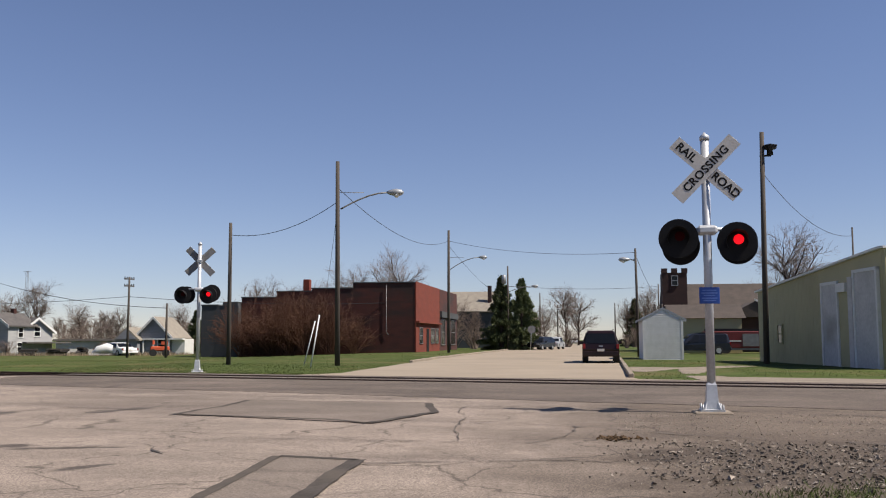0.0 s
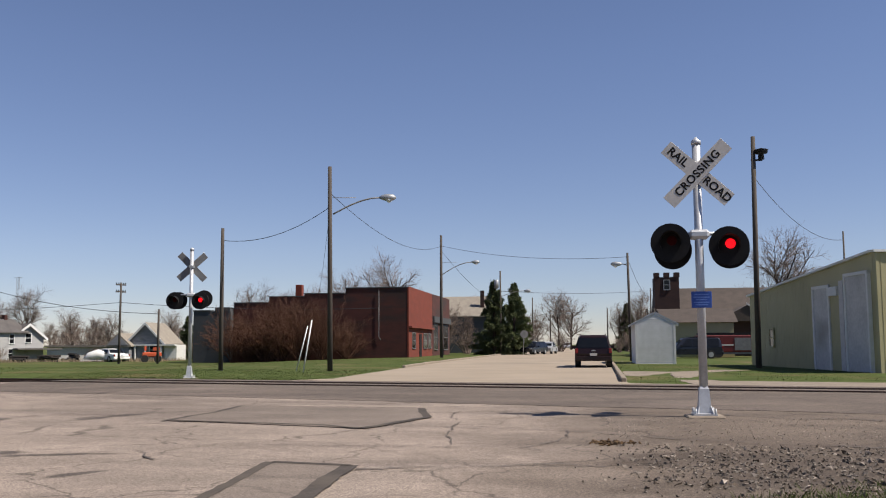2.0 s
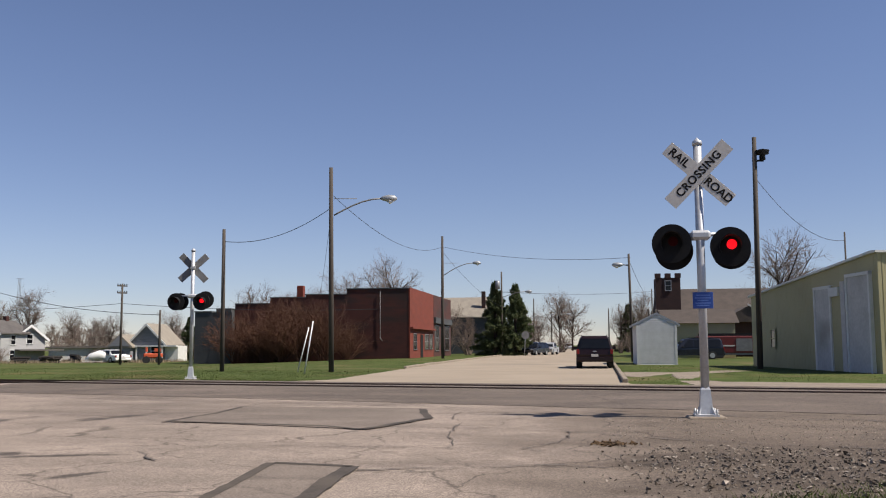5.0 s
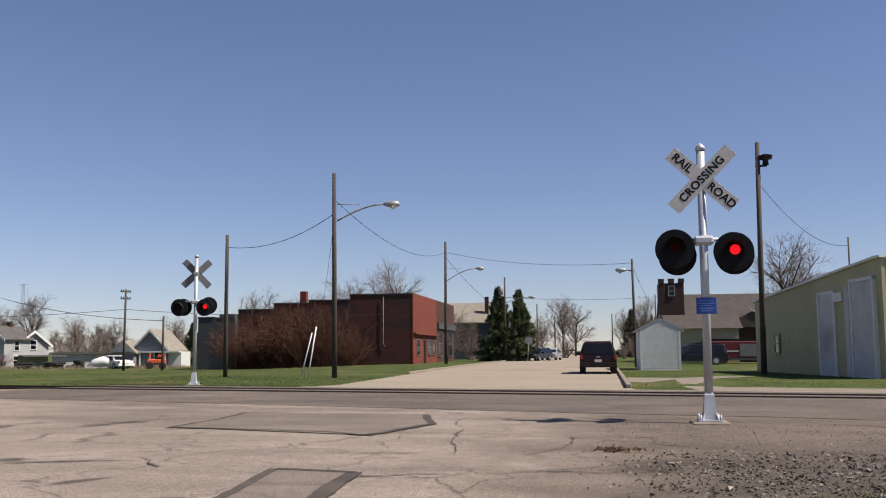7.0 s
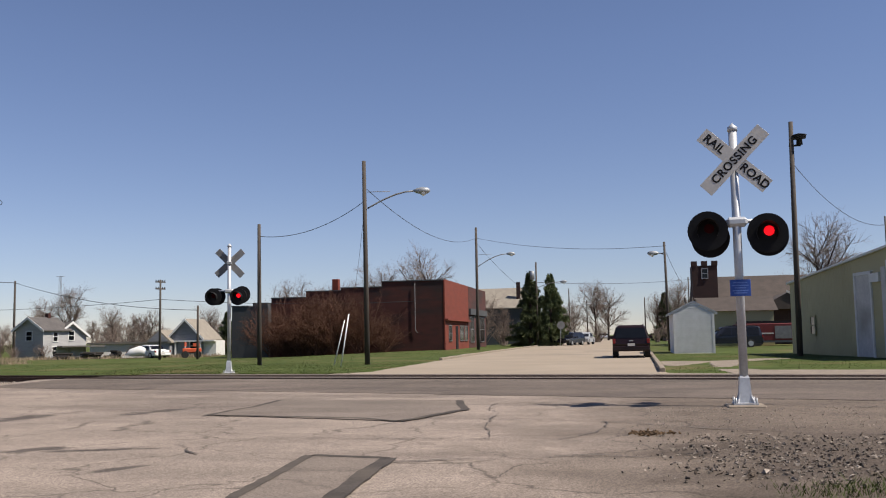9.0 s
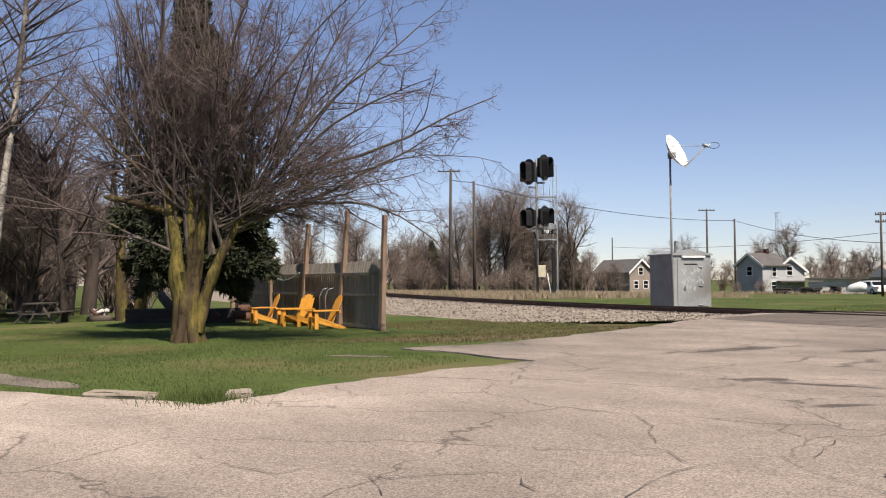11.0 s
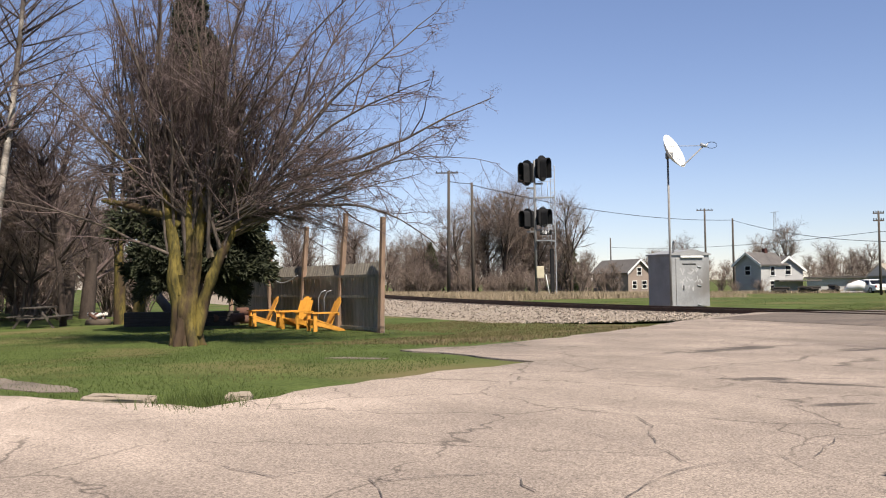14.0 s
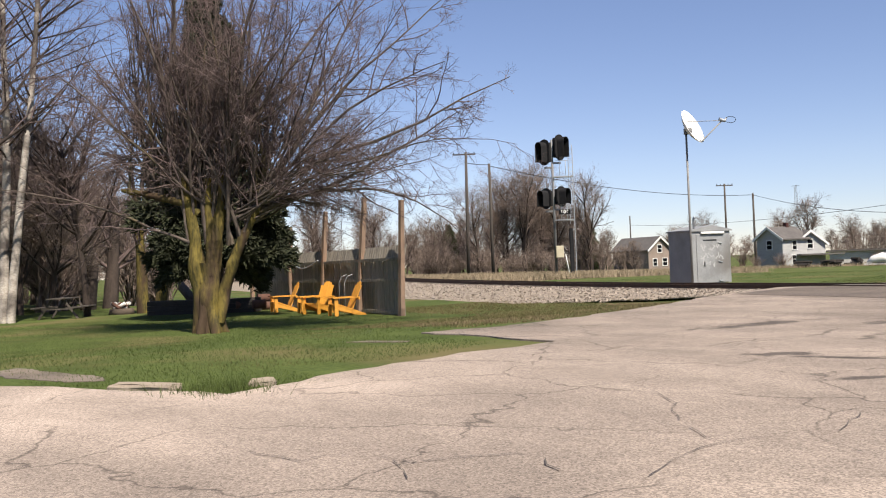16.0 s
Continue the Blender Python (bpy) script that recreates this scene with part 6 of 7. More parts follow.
door = part("case_door", B((0.002, 0.03, 0.22, 1.82, 0.12, 2.12), bevel=0.005), CASE_GREY, case)
part("vent_cover", B((0.03, 0.12, 0.42, 1.62, 2.13, 2.23), bevel=0.02), WHITE, case)
part("louvre", B((0.03, 0.045, 0.55, 1.25, 1.86, 1.9)), BLACK, door)
for z in (1.78, 1.0, 0.2):
    part("hinge", T([(0.05, 1.3, z), (0.05, 1.5, z - 0.05)], 0.025, 6), LAMP_HEAD, door)
part("lock_handle", B((0.03, 0.08, 0.55, 0.63, 0.82, 1.0), bevel=0.01), SIGN_BACK, door)
rnd = random.Random(8)
for k in range(16):
    y0, z0 = 0.5 + 0.95 * (k % 6) / 5, 1.6 - 0.33 * (k // 6) + rnd.uniform(-0.05, 0.05)
    pts = [(0.0335, y0 + rnd.uniform(-0.12, 0.12), z0 + rnd.uniform(-0.16, 0.16)) for _ in range(4)]
    bm = T(pts, 0.03, 4)
    for v in bm.verts:
        v.co.x = 0.0335 + (v.co.x - 0.0335) * 0.08
    part("paint_scrawl", bm, SCRAWL, door, "faded whitish paint scrawl")
part("vent_pipe", T([(-0.15, 0.25, 2.2), (-0.15, 0.25, 2.78), (-0.1, 0.25, 2.86), (-0.05, 0.25, 2.78)], 0.045, 8), LAMP_HEAD, case)
dish = thing("satellite_dish", (-25.02, 30.5, land(-25.02, 30.5)), "white satellite dish on a tall grey pole beside the case", "satellite dish", rz=54)
part("pole", T([(0, 0, -0.2), (0, 0, 6.35)], [0.05, 0.042], 10), POLE_GREY, dish)
dn = Vector((0.70, -0.56, 0.43)).normalized()
dc = Vector((0.18, -0.05, 6.5))
dm = Matrix.Translation(dc) @ dn.to_track_quat("Z", "Y").to_matrix().to_4x4()
bm = bmesh.new()
rings = []
for shell in (0, 1):
    for q in range(0, 7):
        r = 0.74 * q / 6
        if shell:
            r = 0.74 * (6 - q) / 6
        rr = max(r, 0.01)
        rings.append([bm.verts.new(dm @ Vector((rr * math.cos(2 * math.pi * k / 28), rr * 1.04 * math.sin(2 * math.pi * k / 28), 0.28 * (r / 0.74) ** 2 - 0.15 - (0.025 if shell else 0)))) for k in range(28)])
for a, b in zip(rings, rings[1:]):
    for k in range(28):
        f = bm.faces.new((a[k], a[(k + 1) % 28], b[(k + 1) % 28], b[k]))
        f.smooth = True
bmesh.ops.recalc_face_normals(bm, faces=bm.faces)
part("reflector", bm, WHITE, dish, "white oval reflector")
fp = Vector((1.42, -0.3, 6.72))
part("feed_arm", T([dm @ Vector((0, -0.7, 0.1)), Vector((0.62, -0.15, 5.95)), fp], 0.032, 6), POLE_GREY, dish)
part("feed_strut", T([dm @ Vector((0, 0.3, 0.0)), fp], 0.014, 5), POLE_GREY, dish)
fh = part("feed_horn", T([fp + Vector((-0.14, 0, 0.06)), fp + Vector((0.1, 0, -0.02)), fp + Vector((0.16, 0, 0.1))], [0.08, 0.06, 0.04], 8), LAMP_HEAD, dish)
part("cable_loop", T([fp + Vector((0.1 + 0.22 * (1 - math.cos(a)), 0, 0.02 + 0.13 * math.sin(a))) for a in [k * 0.45 for k in range(15)]], 0.012, 5), BLACK, fh)
part("dish_mount", B((-0.08, 0.22, -0.1, 0.1, 6.25, 6.5), bevel=0.02), SIGN_BACK, dish)

# ---- lawn: fence, chairs, table ----
FP = [Vector((-22.18, 14.55)), Vector((-25.05, 14.83)), Vector((-27.99, 15.13)), Vector((-30.99, 15.43)), Vector((-35.16, 15.85))]
FZ = -0.3
fence = thing("board_fence", (0, 0, FZ), "tall weathered dark board fence with high square posts", "fence")
for k, (p, h, lean) in enumerate(zip(FP, (3.32, 3.64, 3.4, 3.05, 2.3), (0.12, 0.32, 0.25, 0.12, 0.0))):
    d = VR * lean
    bm = bmesh.new()
    tube(bm, [(p.x, p.y - 0.14, -0.3), (p.x + d.x, p.y - 0.14 + d.y, h)], [0.10, 0.085], 4)
    part("post", bm, POST, fence, "brown square timber post")
for k in range(4):
    a, b = FP[k], FP[k + 1]
    way = (b - a)
    ang = math.atan2(-way.y, -way.x)
    n = int(way.length / 0.155)
    tops = (2.12, 2.12, 2.13, 2.13)[k]
    for q in range(n):
        c = a.lerp(b, (q + 0.5) / n)
        bm = bmesh.new()
        z1 = tops - 0.42 + random.uniform(-0.01, 0.01)
        box(bm, -0.074, 0.074, -0.012, 0.012, 0.02 if k < 3 else 0.1, z1, m=Matrix.Translation((c.x, c.y + random.uniform(-0.006, 0.006), 0)) @ Matrix.Rotation(ang, 4, "Z"))
        part("board", bm, FENCE, fence)
        bm = bmesh.new()
        box(bm, -0.072, 0.072, -0.012, 0.012, -0.02, 0.42 + random.uniform(-0.015, 0.015), m=Matrix.Translation((c.x, c.y + 0.02, z1 - 0.06)) @ Matrix.Rotation(ang, 4, "Z") @ Matrix.Rotation(radians(-14), 4, "X"))
        part("top_board", bm, FENCE, fence)
    for z in (0.12, 1.05, tops - 0.46):
        bm = bmesh.new()
        box(bm, 0, way.length, -0.07, -0.02, z - 0.045, z + 0.045, m=Matrix.Translation((b.x, b.y, 0)) @ Matrix.Rotation(ang, 4, "Z"))
        part("fence_rail", bm, FENCE, fence)
pts = [FP[3].lerp(FP[2], q / 10) for q in range(11)]
part("hanging_chain", T([(p.x, p.y - 0.22, 1.9 - 0.9 * (1 - abs(1 - 2 * q / 10) ** 1.6) * 0.35 - 0.15 * q / 10) for q, p in enumerate(pts)], 0.022, 5), LAMP_HEAD, fence, "pale chain hung along the fence")


def adirondack(at, rz):
    th = thing("garden_chair", at, "orange-stained wooden slat-back garden chair on lawn", "chair", "garden chairs by the fence", rz=rz)
    for x in (-0.3, 0.3):
        part("front_leg", B((x - 0.025, x + 0.025, -0.42, -0.3, 0, 0.56), bevel=0.006), CHAIR, th)
        bm = bmesh.new()
        prism(bm, [(-0.42, 0.34), (-0.3, 0.40), (0.55, 0.08), (0.62, 0.0), (0.48, 0.0), (-0.42, 0.24)], x * 0.9 - 0.02, x * 0.9 + 0.02, Matrix(((0, 0, 1, 0), (1, 0, 0, 0), (0, 1, 0, 0), (0, 0, 0, 1))))
        part("side_rail", bm, CHAIR, th)
        bm = bmesh.new()
        prism(bm, [(x - 0.07, -0.48), (x + 0.07, -0.48), (x + 0.08, -0.2), (x + 0.05, 0.38), (x - 0.05, 0.38), (x - 0.08, -0.2)], 0.56, 0.59)
        part("armrest", bm, CHAIR, th)
    for k in range(6):
        y = -0.36 + k * 0.1
        part("seat_slat", B((-0.29, 0.29, y - 0.043, y + 0.043, 0.365 - (y + 0.36) * 0.37, 0.387 - (y + 0.36) * 0.37)), CHAIR, th)
    for k in range(5):
        x = (k - 2) * 0.105
        h = (0.84, 0.93, 0.97, 0.93, 0.84)[k]
        bm = bmesh.new()
        box(bm, -0.05, 0.05, -0.011, 0.011, 0, h, m=Matrix.Translation((x, 0.14, 0.16)) @ Matrix.Rotation(radians(-24), 4, "X"))
        part("back_slat", bm, CHAIR, th)
    part("back_brace", B((-0.38, 0.38, 0.33, 0.37, 0.5, 0.56)), CHAIR, th)
    return th


c0 = adirondack((-24.6, 13.95, FZ), -10)
copy_thing(c0, pose(-26.7, 14.2, FZ, 0, 0, 22))
copy_thing(c0, pose(-27.55, 14.4, FZ, 0, 0, -14))
copy_thing(c0, pose(-29.5, 14.35, FZ, 0, 0, -12))
for dx in (0, 0.35):
    th = thing("shepherd_hook", (-25.6 - dx, 14.55, FZ), "thin metal garden hook standing by the fence", "hook", "garden hooks")
    part("rod", T([(0, 0, 0), (0, 0, 1.0), (0.06, 0.08, 1.2), (0.15, 0.2, 1.25)], 0.012, 6), LAMP_HEAD, th)

table = thing("picnic_table", (-36.2, 8.7, FZ), "weathered dark wooden picnic table on the lawn", "picnic table", rz=148)
for k in range(5):
    part("top_board", B((-0.95, 0.95, -0.35 + k * 0.145, -0.215 + k * 0.145, 0.74, 0.78)), OLD_WOOD, table)
for y in (-0.72, 0.58):
    part("bench", B((-0.95, 0.95, y, y + 0.14, 0.42, 0.46), (-0.95, 0.95, y + 0.0 - 0.15 * (1 if y < 0 else -1), y + 0.14 - 0.15 * (1 if y < 0 else -1), 0.42, 0.46)), OLD_WOOD, table)
for x in (-0.7, 0.7):
    for sg in (-1, 1):
        part("leg", T([(x, 0.72 * sg, 0.0), (x, 0.2 * sg, 0.74)], 0.05, 4), OLD_WOOD, table)
    part("cross_brace", B((x - 0.02, x + 0.02, -0.85, 0.85, 0.36, 0.44)), OLD_WOOD, table)
a, b = Vector((-33.6, 10.9)), Vector((-31.0, 13.9))
plant = thing("timber_planter", (a.x, a.y, FZ), "long low dark timber planter behind the tree", "planter", rz=math.degrees(math.atan2(b.y - a.y, b.x - a.x)))
ln = (b - a).length
for z in (0.0, 0.18, 0.36):
    part("timber", B((0, ln, 0, 0.16, z, z + 0.17), (0, ln, 0.75, 0.9, z, z + 0.17), (0, 0.16, 0.16, 0.75, z, z + 0.17), (ln - 0.16, ln, 0.16, 0.75, z, z + 0.17), bevel=0.01), BLACK_WOOD, plant)
part("soil", B((0.1, ln - 0.1, 0.1, 0.8, 0, 0.42)), DIRT, plant)
for pts, r, lab in (([(-36.2, 11.6, -0.5), (-36.2, 11.6, 1.6), (-36.3, 11.5, 4.5)], 0.2, "mossy young tree trunk beside the planter"), ([(-36.5, 12.3, -0.5), (-36.3, 12.6, 1.6), (-36.1, 13.0, 4.5)], 0.2, "mossy young tree trunk beside the planter"), ([(-44.5, 11.7, -0.5), (-44.3, 11.9, 1.6), (-44.8, 11.4, 5)], 0.3, "thick dark old tree trunk beyond the lawn"), ([(-45.2, 12.9, -0.5), (-45.1, 13.1, 1.6), (-45.5, 13.4, 5)], 0.3, "thick dark old tree trunk beyond the lawn")):
    th = thing("bare_tree", (pts[0][0], pts[0][1], FZ), lab, "tree", "lawn trees")
    q = ([Vector(p) - Vector((pts[0][0], pts[0][1], FZ)) for p in pts], [r * 1.25, r, r * 0.6])
    limbs_mesh("trunk", [q], BARK_MOSS if r < 0.3 else BARK, th, 9)
    l2 = sprout(rnd, q, 9, 3.2, r * 0.35, (20, 60), 5, 0.12, 0.06, 0.45)
    l3 = [x for l in l2 for x in sprout(rnd, l, 9, 1.3, 0.02, (25, 60), 4, 0.14, 0.03, 0.2)]
    l4 = [x for l in l3 for x in sprout(rnd, l, 5, 0.6, 0.01, (25, 60), 3, 0.14, 0.0, 0.2)]
    limbs_mesh("branchwork", l2 + l3, TWIG, th, 4)
    limbs_mesh("crown", l4, TWIG, th, 3)
th = thing("leaning_log", (-33.9, 12.9, FZ), "leaning cut log with branch stubs", "log")
part("log", T([(0, 0, 0.3), (-0.5, -0.5, 1.15)], [0.2, 0.17], 9), OLD_WOOD, th)
part("stub", T([(0, 0, 0.5), (0.35, 0.5, 1.1)], [0.06, 0.03], 6), BARK, th)
part("stub", T([(-0.1, -0.1, 0.5), (0.5, 0.6, 0.75)], [0.05, 0.03], 6), BARK, th)
for k, (x, y, z) in enumerate(((-33.2, 15.2, 0.16), (-32.8, 15.1, 0.16), (-33.0, 15.15, 0.45), (-32.4, 15.05, 0.16), (-30.9, 14.0, 0.3), (-31.5, 13.6, 0.3))):
    th = thing("firewood_log", (x, y, FZ), "short cut firewood round stacked by the fence", "log", "firewood")
    part("log", T([(0, -0.2, z), (0.1, 0.25, z)], 0.16, 9), LOG_RED, th)
th = thing("fire_pit", (-36.6, 10.9, FZ), "round brick fire pit heaped with pale ash", "fire pit")
part("rim", T([(0, 0, 0), (0, 0, 0.25)], [0.5, 0.44], 14), DIRT, th)
for k in range(9):
    part("log", T([(rnd.uniform(-.4, .4), rnd.uniform(-.4, .4), 0.25), (rnd.uniform(-.4, .4), rnd.uniform(-.4, .4), 0.45)], 0.07, 6), LOG_RED if k % 2 else SIGN, th)
# broken kerb stones along the lawn
for x, y, l, rz in ((-9.08, 2.9, 0.8, 32), (-8.45, 3.85, 0.26, 60)):
    th = thing("kerb_block", (x, y, 0.0), "broken pale concrete kerb block by the lawn", "kerb block", "kerb blocks", rz=rz)
    bm = bmesh.new()
    box(bm, -l / 2, l / 2, -0.09, 0.09, -0.1, 0.075, bevel=0.03)
    bmesh.ops.subdivide_edges(bm, edges=bm.edges[:], cuts=2)
    for v in bm.verts:
        v.co += Vector((random.uniform(-0.014, 0.014), random.uniform(-0.014, 0.014), random.uniform(-0.014, 0.008)))
    part("block", bm, CONCRETE, th)
flat("concrete_strip", [(-12.3, 2.0), (-10.6, 2.5), (-10.2, 2.9), (-11.0, 2.85), (-12.9, 2.5)], 0.016, GRAVEL_DARK, "worn concrete strip half grown over at lawn edge", "concrete", 0.1, jitter=0.08)
flat("bare_patch", [(-12.3, 6.95), (-11.4, 7.45), (-11.6, 7.7), (-12.3, 7.35)], 0.010, GRAVEL_DARK, "bare pale patch in the lawn", "patch", 0.1, jitter=0.06)


# gravel, dirt and rubble at the corner beside the near mast
def rubble_spot(r):
    a = r.random()
    return 0.45 + 5.5 * a + r.gauss(0, 0.25), 7.2 + 2.9 * r.random() ** 1.2 + r.gauss(0, 0.25), 0.032


stones("rubble", 4200, rubble_spot, 0.019, STONE, "small pale and dark stones on the gravel corner", 61)
stones("rubble", 260, rubble_spot, 0.034, STONE, "larger pale stones strewn on the gravel corner", 65)
stones("rubble", 150, rubble_spot, 0.036, DIRT, "dark clods of earth on the gravel corner", 62)


def mast_spot(r):
    return 0.2 + r.random() * 4.5, 11 + 3.2 * r.random() - 0.5 * r.random(), 0.036


stones("loose_grit", 1500, mast_spot, 0.011, STONE, "loose grit round the near mast's footing", 63)


def dead_spot(r):
    return 0.2 + r.gauss(0, 0.12), 10.35 + r.gauss(0, 0.1)


stones("dead_weed", 110, lambda r: (*dead_spot(r), 0.035), 0.03, WEED, "clump of brown dead weeds on the asphalt", 64)


# ---- vehicles ----
def car(at, rz, length, width, height, paint, label, tall=True, category="car", name="parked_car"):
    """Front towards +y. Body from a side profile, drawn in towards the roof."""
    th = thing(name, at, label, category, "parked cars", rz=rz)
    L, hw = length, width / 2
    belt = height * 0.56
    if tall:
        side = [(-0.49, 0.30), (-0.5, 0.42), (-0.49, 0.56), (-0.465, 0.93), (-0.44, 0.99), (0.02, 1.0), (0.1, 0.97), (0.22, 0.60), (0.46, 0.52), (0.5, 0.40), (0.49, 0.2), (-0.48, 0.2)]
    else:
        side = [(-0.49, 0.30), (-0.5, 0.45), (-0.48, 0.60), (-0.33, 0.63), (-0.2, 0.97), (0.0, 1.0), (0.1, 0.97), (0.25, 0.64), (0.46, 0.52), (0.5, 0.40), (0.49, 0.2), (-0.48, 0.2)]
    bm = bmesh.new()
    rows = []
    for sx in (-1, -0.9, 0.9, 1):
        row = []
        for y, z in side:
            zz = z * height
            inw = max(0.0, zz - belt) / (height - belt) * 0.13 * width
            drop = 0.03 * height if abs(sx) == 1 and zz > belt else 0
            row.append(bm.verts.new((sx * (hw - inw), y * L * (1 if abs(sx) < 1 else 0.985), zz - drop)))
        rows.append(row)
    k = len(side)
    for a, b in zip(rows, rows[1:]):
        for i in range(k):
            bm.faces.new((a[i], b[i], b[(i + 1) % k], a[(i + 1) % k]))
    bm.faces.new(rows[0])
    bm.faces.new(rows[-1][::-1])
    bmesh.ops.recalc_face_normals(bm, faces=bm.faces)
    part("body", bm, paint, th)
    # glass: rear, front, sides
    def quad(pts, name="window"):
        q = bmesh.new()
        bot = [q.verts.new(p) for p in pts]
        c = sum((Vector(p) for p in pts), Vector()) / len(pts)
        nrm = (Vector(pts[1]) - Vector(pts[0])).cross(Vector(pts[2]) - Vector(pts[1])).normalized() * 0.012
        top_ = [q.verts.new(Vector(p) + nrm) for p in pts]
        dn_ = [q.verts.new(Vector(p) - nrm) for p in pts]
        bmesh.ops.delete(q, geom=bot, context="VERTS")
        q.faces.new(top_)
        q.faces.new(dn_[::-1])
        for i in range(len(pts)):
            j = (i + 1) % len(pts)
            q.faces.new((dn_[i], dn_[j], top_[j], top_[i]))
        return part(name, q, GLASS, th, "dark tinted glass")
    rear = (side[2], side[3]) if tall else (side[3], side[4])
    y0, z0, y1, z1 = rear[0][0] * L, rear[0][1] * height, rear[1][0] * L, rear[1][1] * height
    w0, w1 = hw * 0.84, hw * 0.74
    dy = -0.006
    quad([(-w0, y0 + (y1 - y0) * 0.12 + dy, z0 + (z1 - z0) * 0.12), (w0, y0 + (y1 - y0) * 0.12 + dy, z0 + (z1 - z0) * 0.12), (w1, y0 + (y1 - y0) * 0.9 + dy, z0 + (z1 - z0) * 0.9), (-w1, y0 + (y1 - y0) * 0.9 + dy, z0 + (z1 - z0) * 0.9)], "rear_window")
    y0, z0, y1, z1 = side[7][0] * L, side[7][1] * height, side[6][0] * L, side[6][1] * height
    quad([(w0, y0 + 0.006, z0 + 0.04), (-w0, y0 + 0.006, z0 + 0.04), (-w1, y1 + 0.02, z1 - 0.05), (w1, y1 + 0.02, z1 - 0.05)], "windscreen")
    for sx in (-1, 1):
        for ya, yb in (((-0.44, -0.27), (-0.25, -0.04), (-0.02, 0.15)) if tall else ((-0.24, -0.04), (-0.02, 0.15))):
            cut = 0.10 if yb > 0.1 else 0
            a_ = hw - 0.005
            zt = height * 0.93
            xin = hw - (zt - belt) / (height - belt) * 0.13 * width
            quad([(sx * a_, ya * L, belt + 0.03), (sx * a_, yb * L, belt + 0.03), (sx * xin, (yb - cut) * L, zt), (sx * xin, (ya + (0.03 if not tall and ya < -0.2 else 0)) * L, zt)], "side_window")
        tl = part("tail_light", B((min(sx * hw * 0.99, sx * hw * 0.84), max(sx * hw * 0.99, sx * hw * 0.84), -0.503 * L, -0.47 * L, height * 0.44, height * 0.58), bevel=0.01), TAIL, th, "red tail light")
        part("headlight", B((min(sx * hw * 0.95, sx * hw * 0.65), max(sx * hw * 0.95, sx * hw * 0.65), 0.46 * L, 0.502 * L, height * 0.40, height * 0.48), bevel=0.01), LAMP_HEAD, th)
        part("mirror", B((min(sx * hw, sx * (hw + 0.2)), max(sx * hw, sx * (hw + 0.2)), 0.13 * L, 0.16 * L, belt, belt + 0.16), bevel=0.02), paint, th)
        for yy in (-0.31, 0.32):
            r = 0.2 * height if tall else 0.225 * height
            bm = bmesh.new()
            got = bmesh.ops.create_cone(bm, cap_ends=True, segments=20, radius1=r, radius2=r, depth=0.24)["verts"]
            bmesh.ops.transform(bm, verts=got, matrix=pose(sx * (hw - 0.11), yy * L, r, 0, 90, 0))
            wh = part("wheel", bm, TYRE, th, "black rubber tyre")
            bm = bmesh.new()
            got = bmesh.ops.create_cone(bm, cap_ends=True, segments=16, radius1=r * 0.6, radius2=r * 0.55, depth=0.26)["verts"]
            bmesh.ops.transform(bm, verts=got, matrix=pose(sx * (hw - 0.11), yy * L, r, 0, 90, 0))
            part("rim", bm, GALV, wh)
    part("rear_bumper", B((-hw * 0.97, hw * 0.97, -0.51 * L, -0.48 * L, height * 0.22, height * 0.36), bevel=0.03), paint, th)
    part("number_plate", B((-0.16, 0.16, -0.516 * L, -0.509 * L, height * 0.36, height * 0.44)), SIGN, th)
    part("badge", B((-0.09, 0.09, -0.506 * L, -0.498 * L, height * 0.50, height * 0.535)), LAMP_HEAD, th)
    if tall:
        for sx in (-1, 1):
            part("roof_rail", T([(sx * hw * 0.7, -0.4 * L, height + 0.02), (sx * hw * 0.7, 0.0, height + 0.03)], 0.02, 6), BLACK, th)
    return th


car((0.2, 45.6, 0.02), 0, 4.9, 1.66, 1.5, PAINT_DARK, "dark maroon-black large estate parked at the kerb", name="parked_suv")
car((-5.9, 99.8, 0.02), 160, 4.4, 1.75, 1.35, PAINT_BLACK, "dark blue-black car on the street")
car((-4.7, 106.5, 0.02), 172, 4.4, 1.75, 1.35, PAINT_SILVER, "silver car behind the dark car", False)
car((-4.3, 190, 0.02), 178, 4.4, 1.75, 1.4, PAINT_SILVER, "pale silver car far down the street", False)
car((-1.6, 205, 0.02), 178, 4.4, 1.75, 1.4, PAINT_SILVER, "pale silver car far down the street", False)
car((7.2, 70.5, -0.02), 95, 4.6, 1.8, 1.55, PAINT_BLACK, "black estate car beside the fire engine")
car((-45.8, 84.5, -0.45), 60, 4.4, 1.75, 1.3, PAINT_WHITE, "white saloon car parked on the far lot", False)
engine = thing("fire_engine", (7.9, 74.6, -0.03), "red fire engine with silver lockers parked by the hall", "fire engine", rz=0)
part("rear_body", B((0.4, 5.2, 0, 2.4, 0.45, 1.75), bevel=0.05), FIRE_RED, engine)
part("cab", B((5.25, 7.4, 0, 2.4, 0.45, 2.1), bevel=0.12), FIRE_RED, engine)
part("lower_skirt", B((0.5, 7.2, 0.05, 2.35, 0.3, 0.45)), SIGN_BACK, engine)
for x0, x1 in ((0.6, 1.3), (3.2, 4.4)):
    part("locker", B((x0, x1, -0.03, 0.0, 0.6, 1.55)), SIGN_BACK, engine, "silver roller locker")
part("stripe", B((1.4, 3.1, -0.02, 0, 0.95, 1.05)), SIGN, engine)
part("hose_bed", B((0.6, 5.0, 0.3, 2.1, 1.75, 1.95)), BLACK, engine)
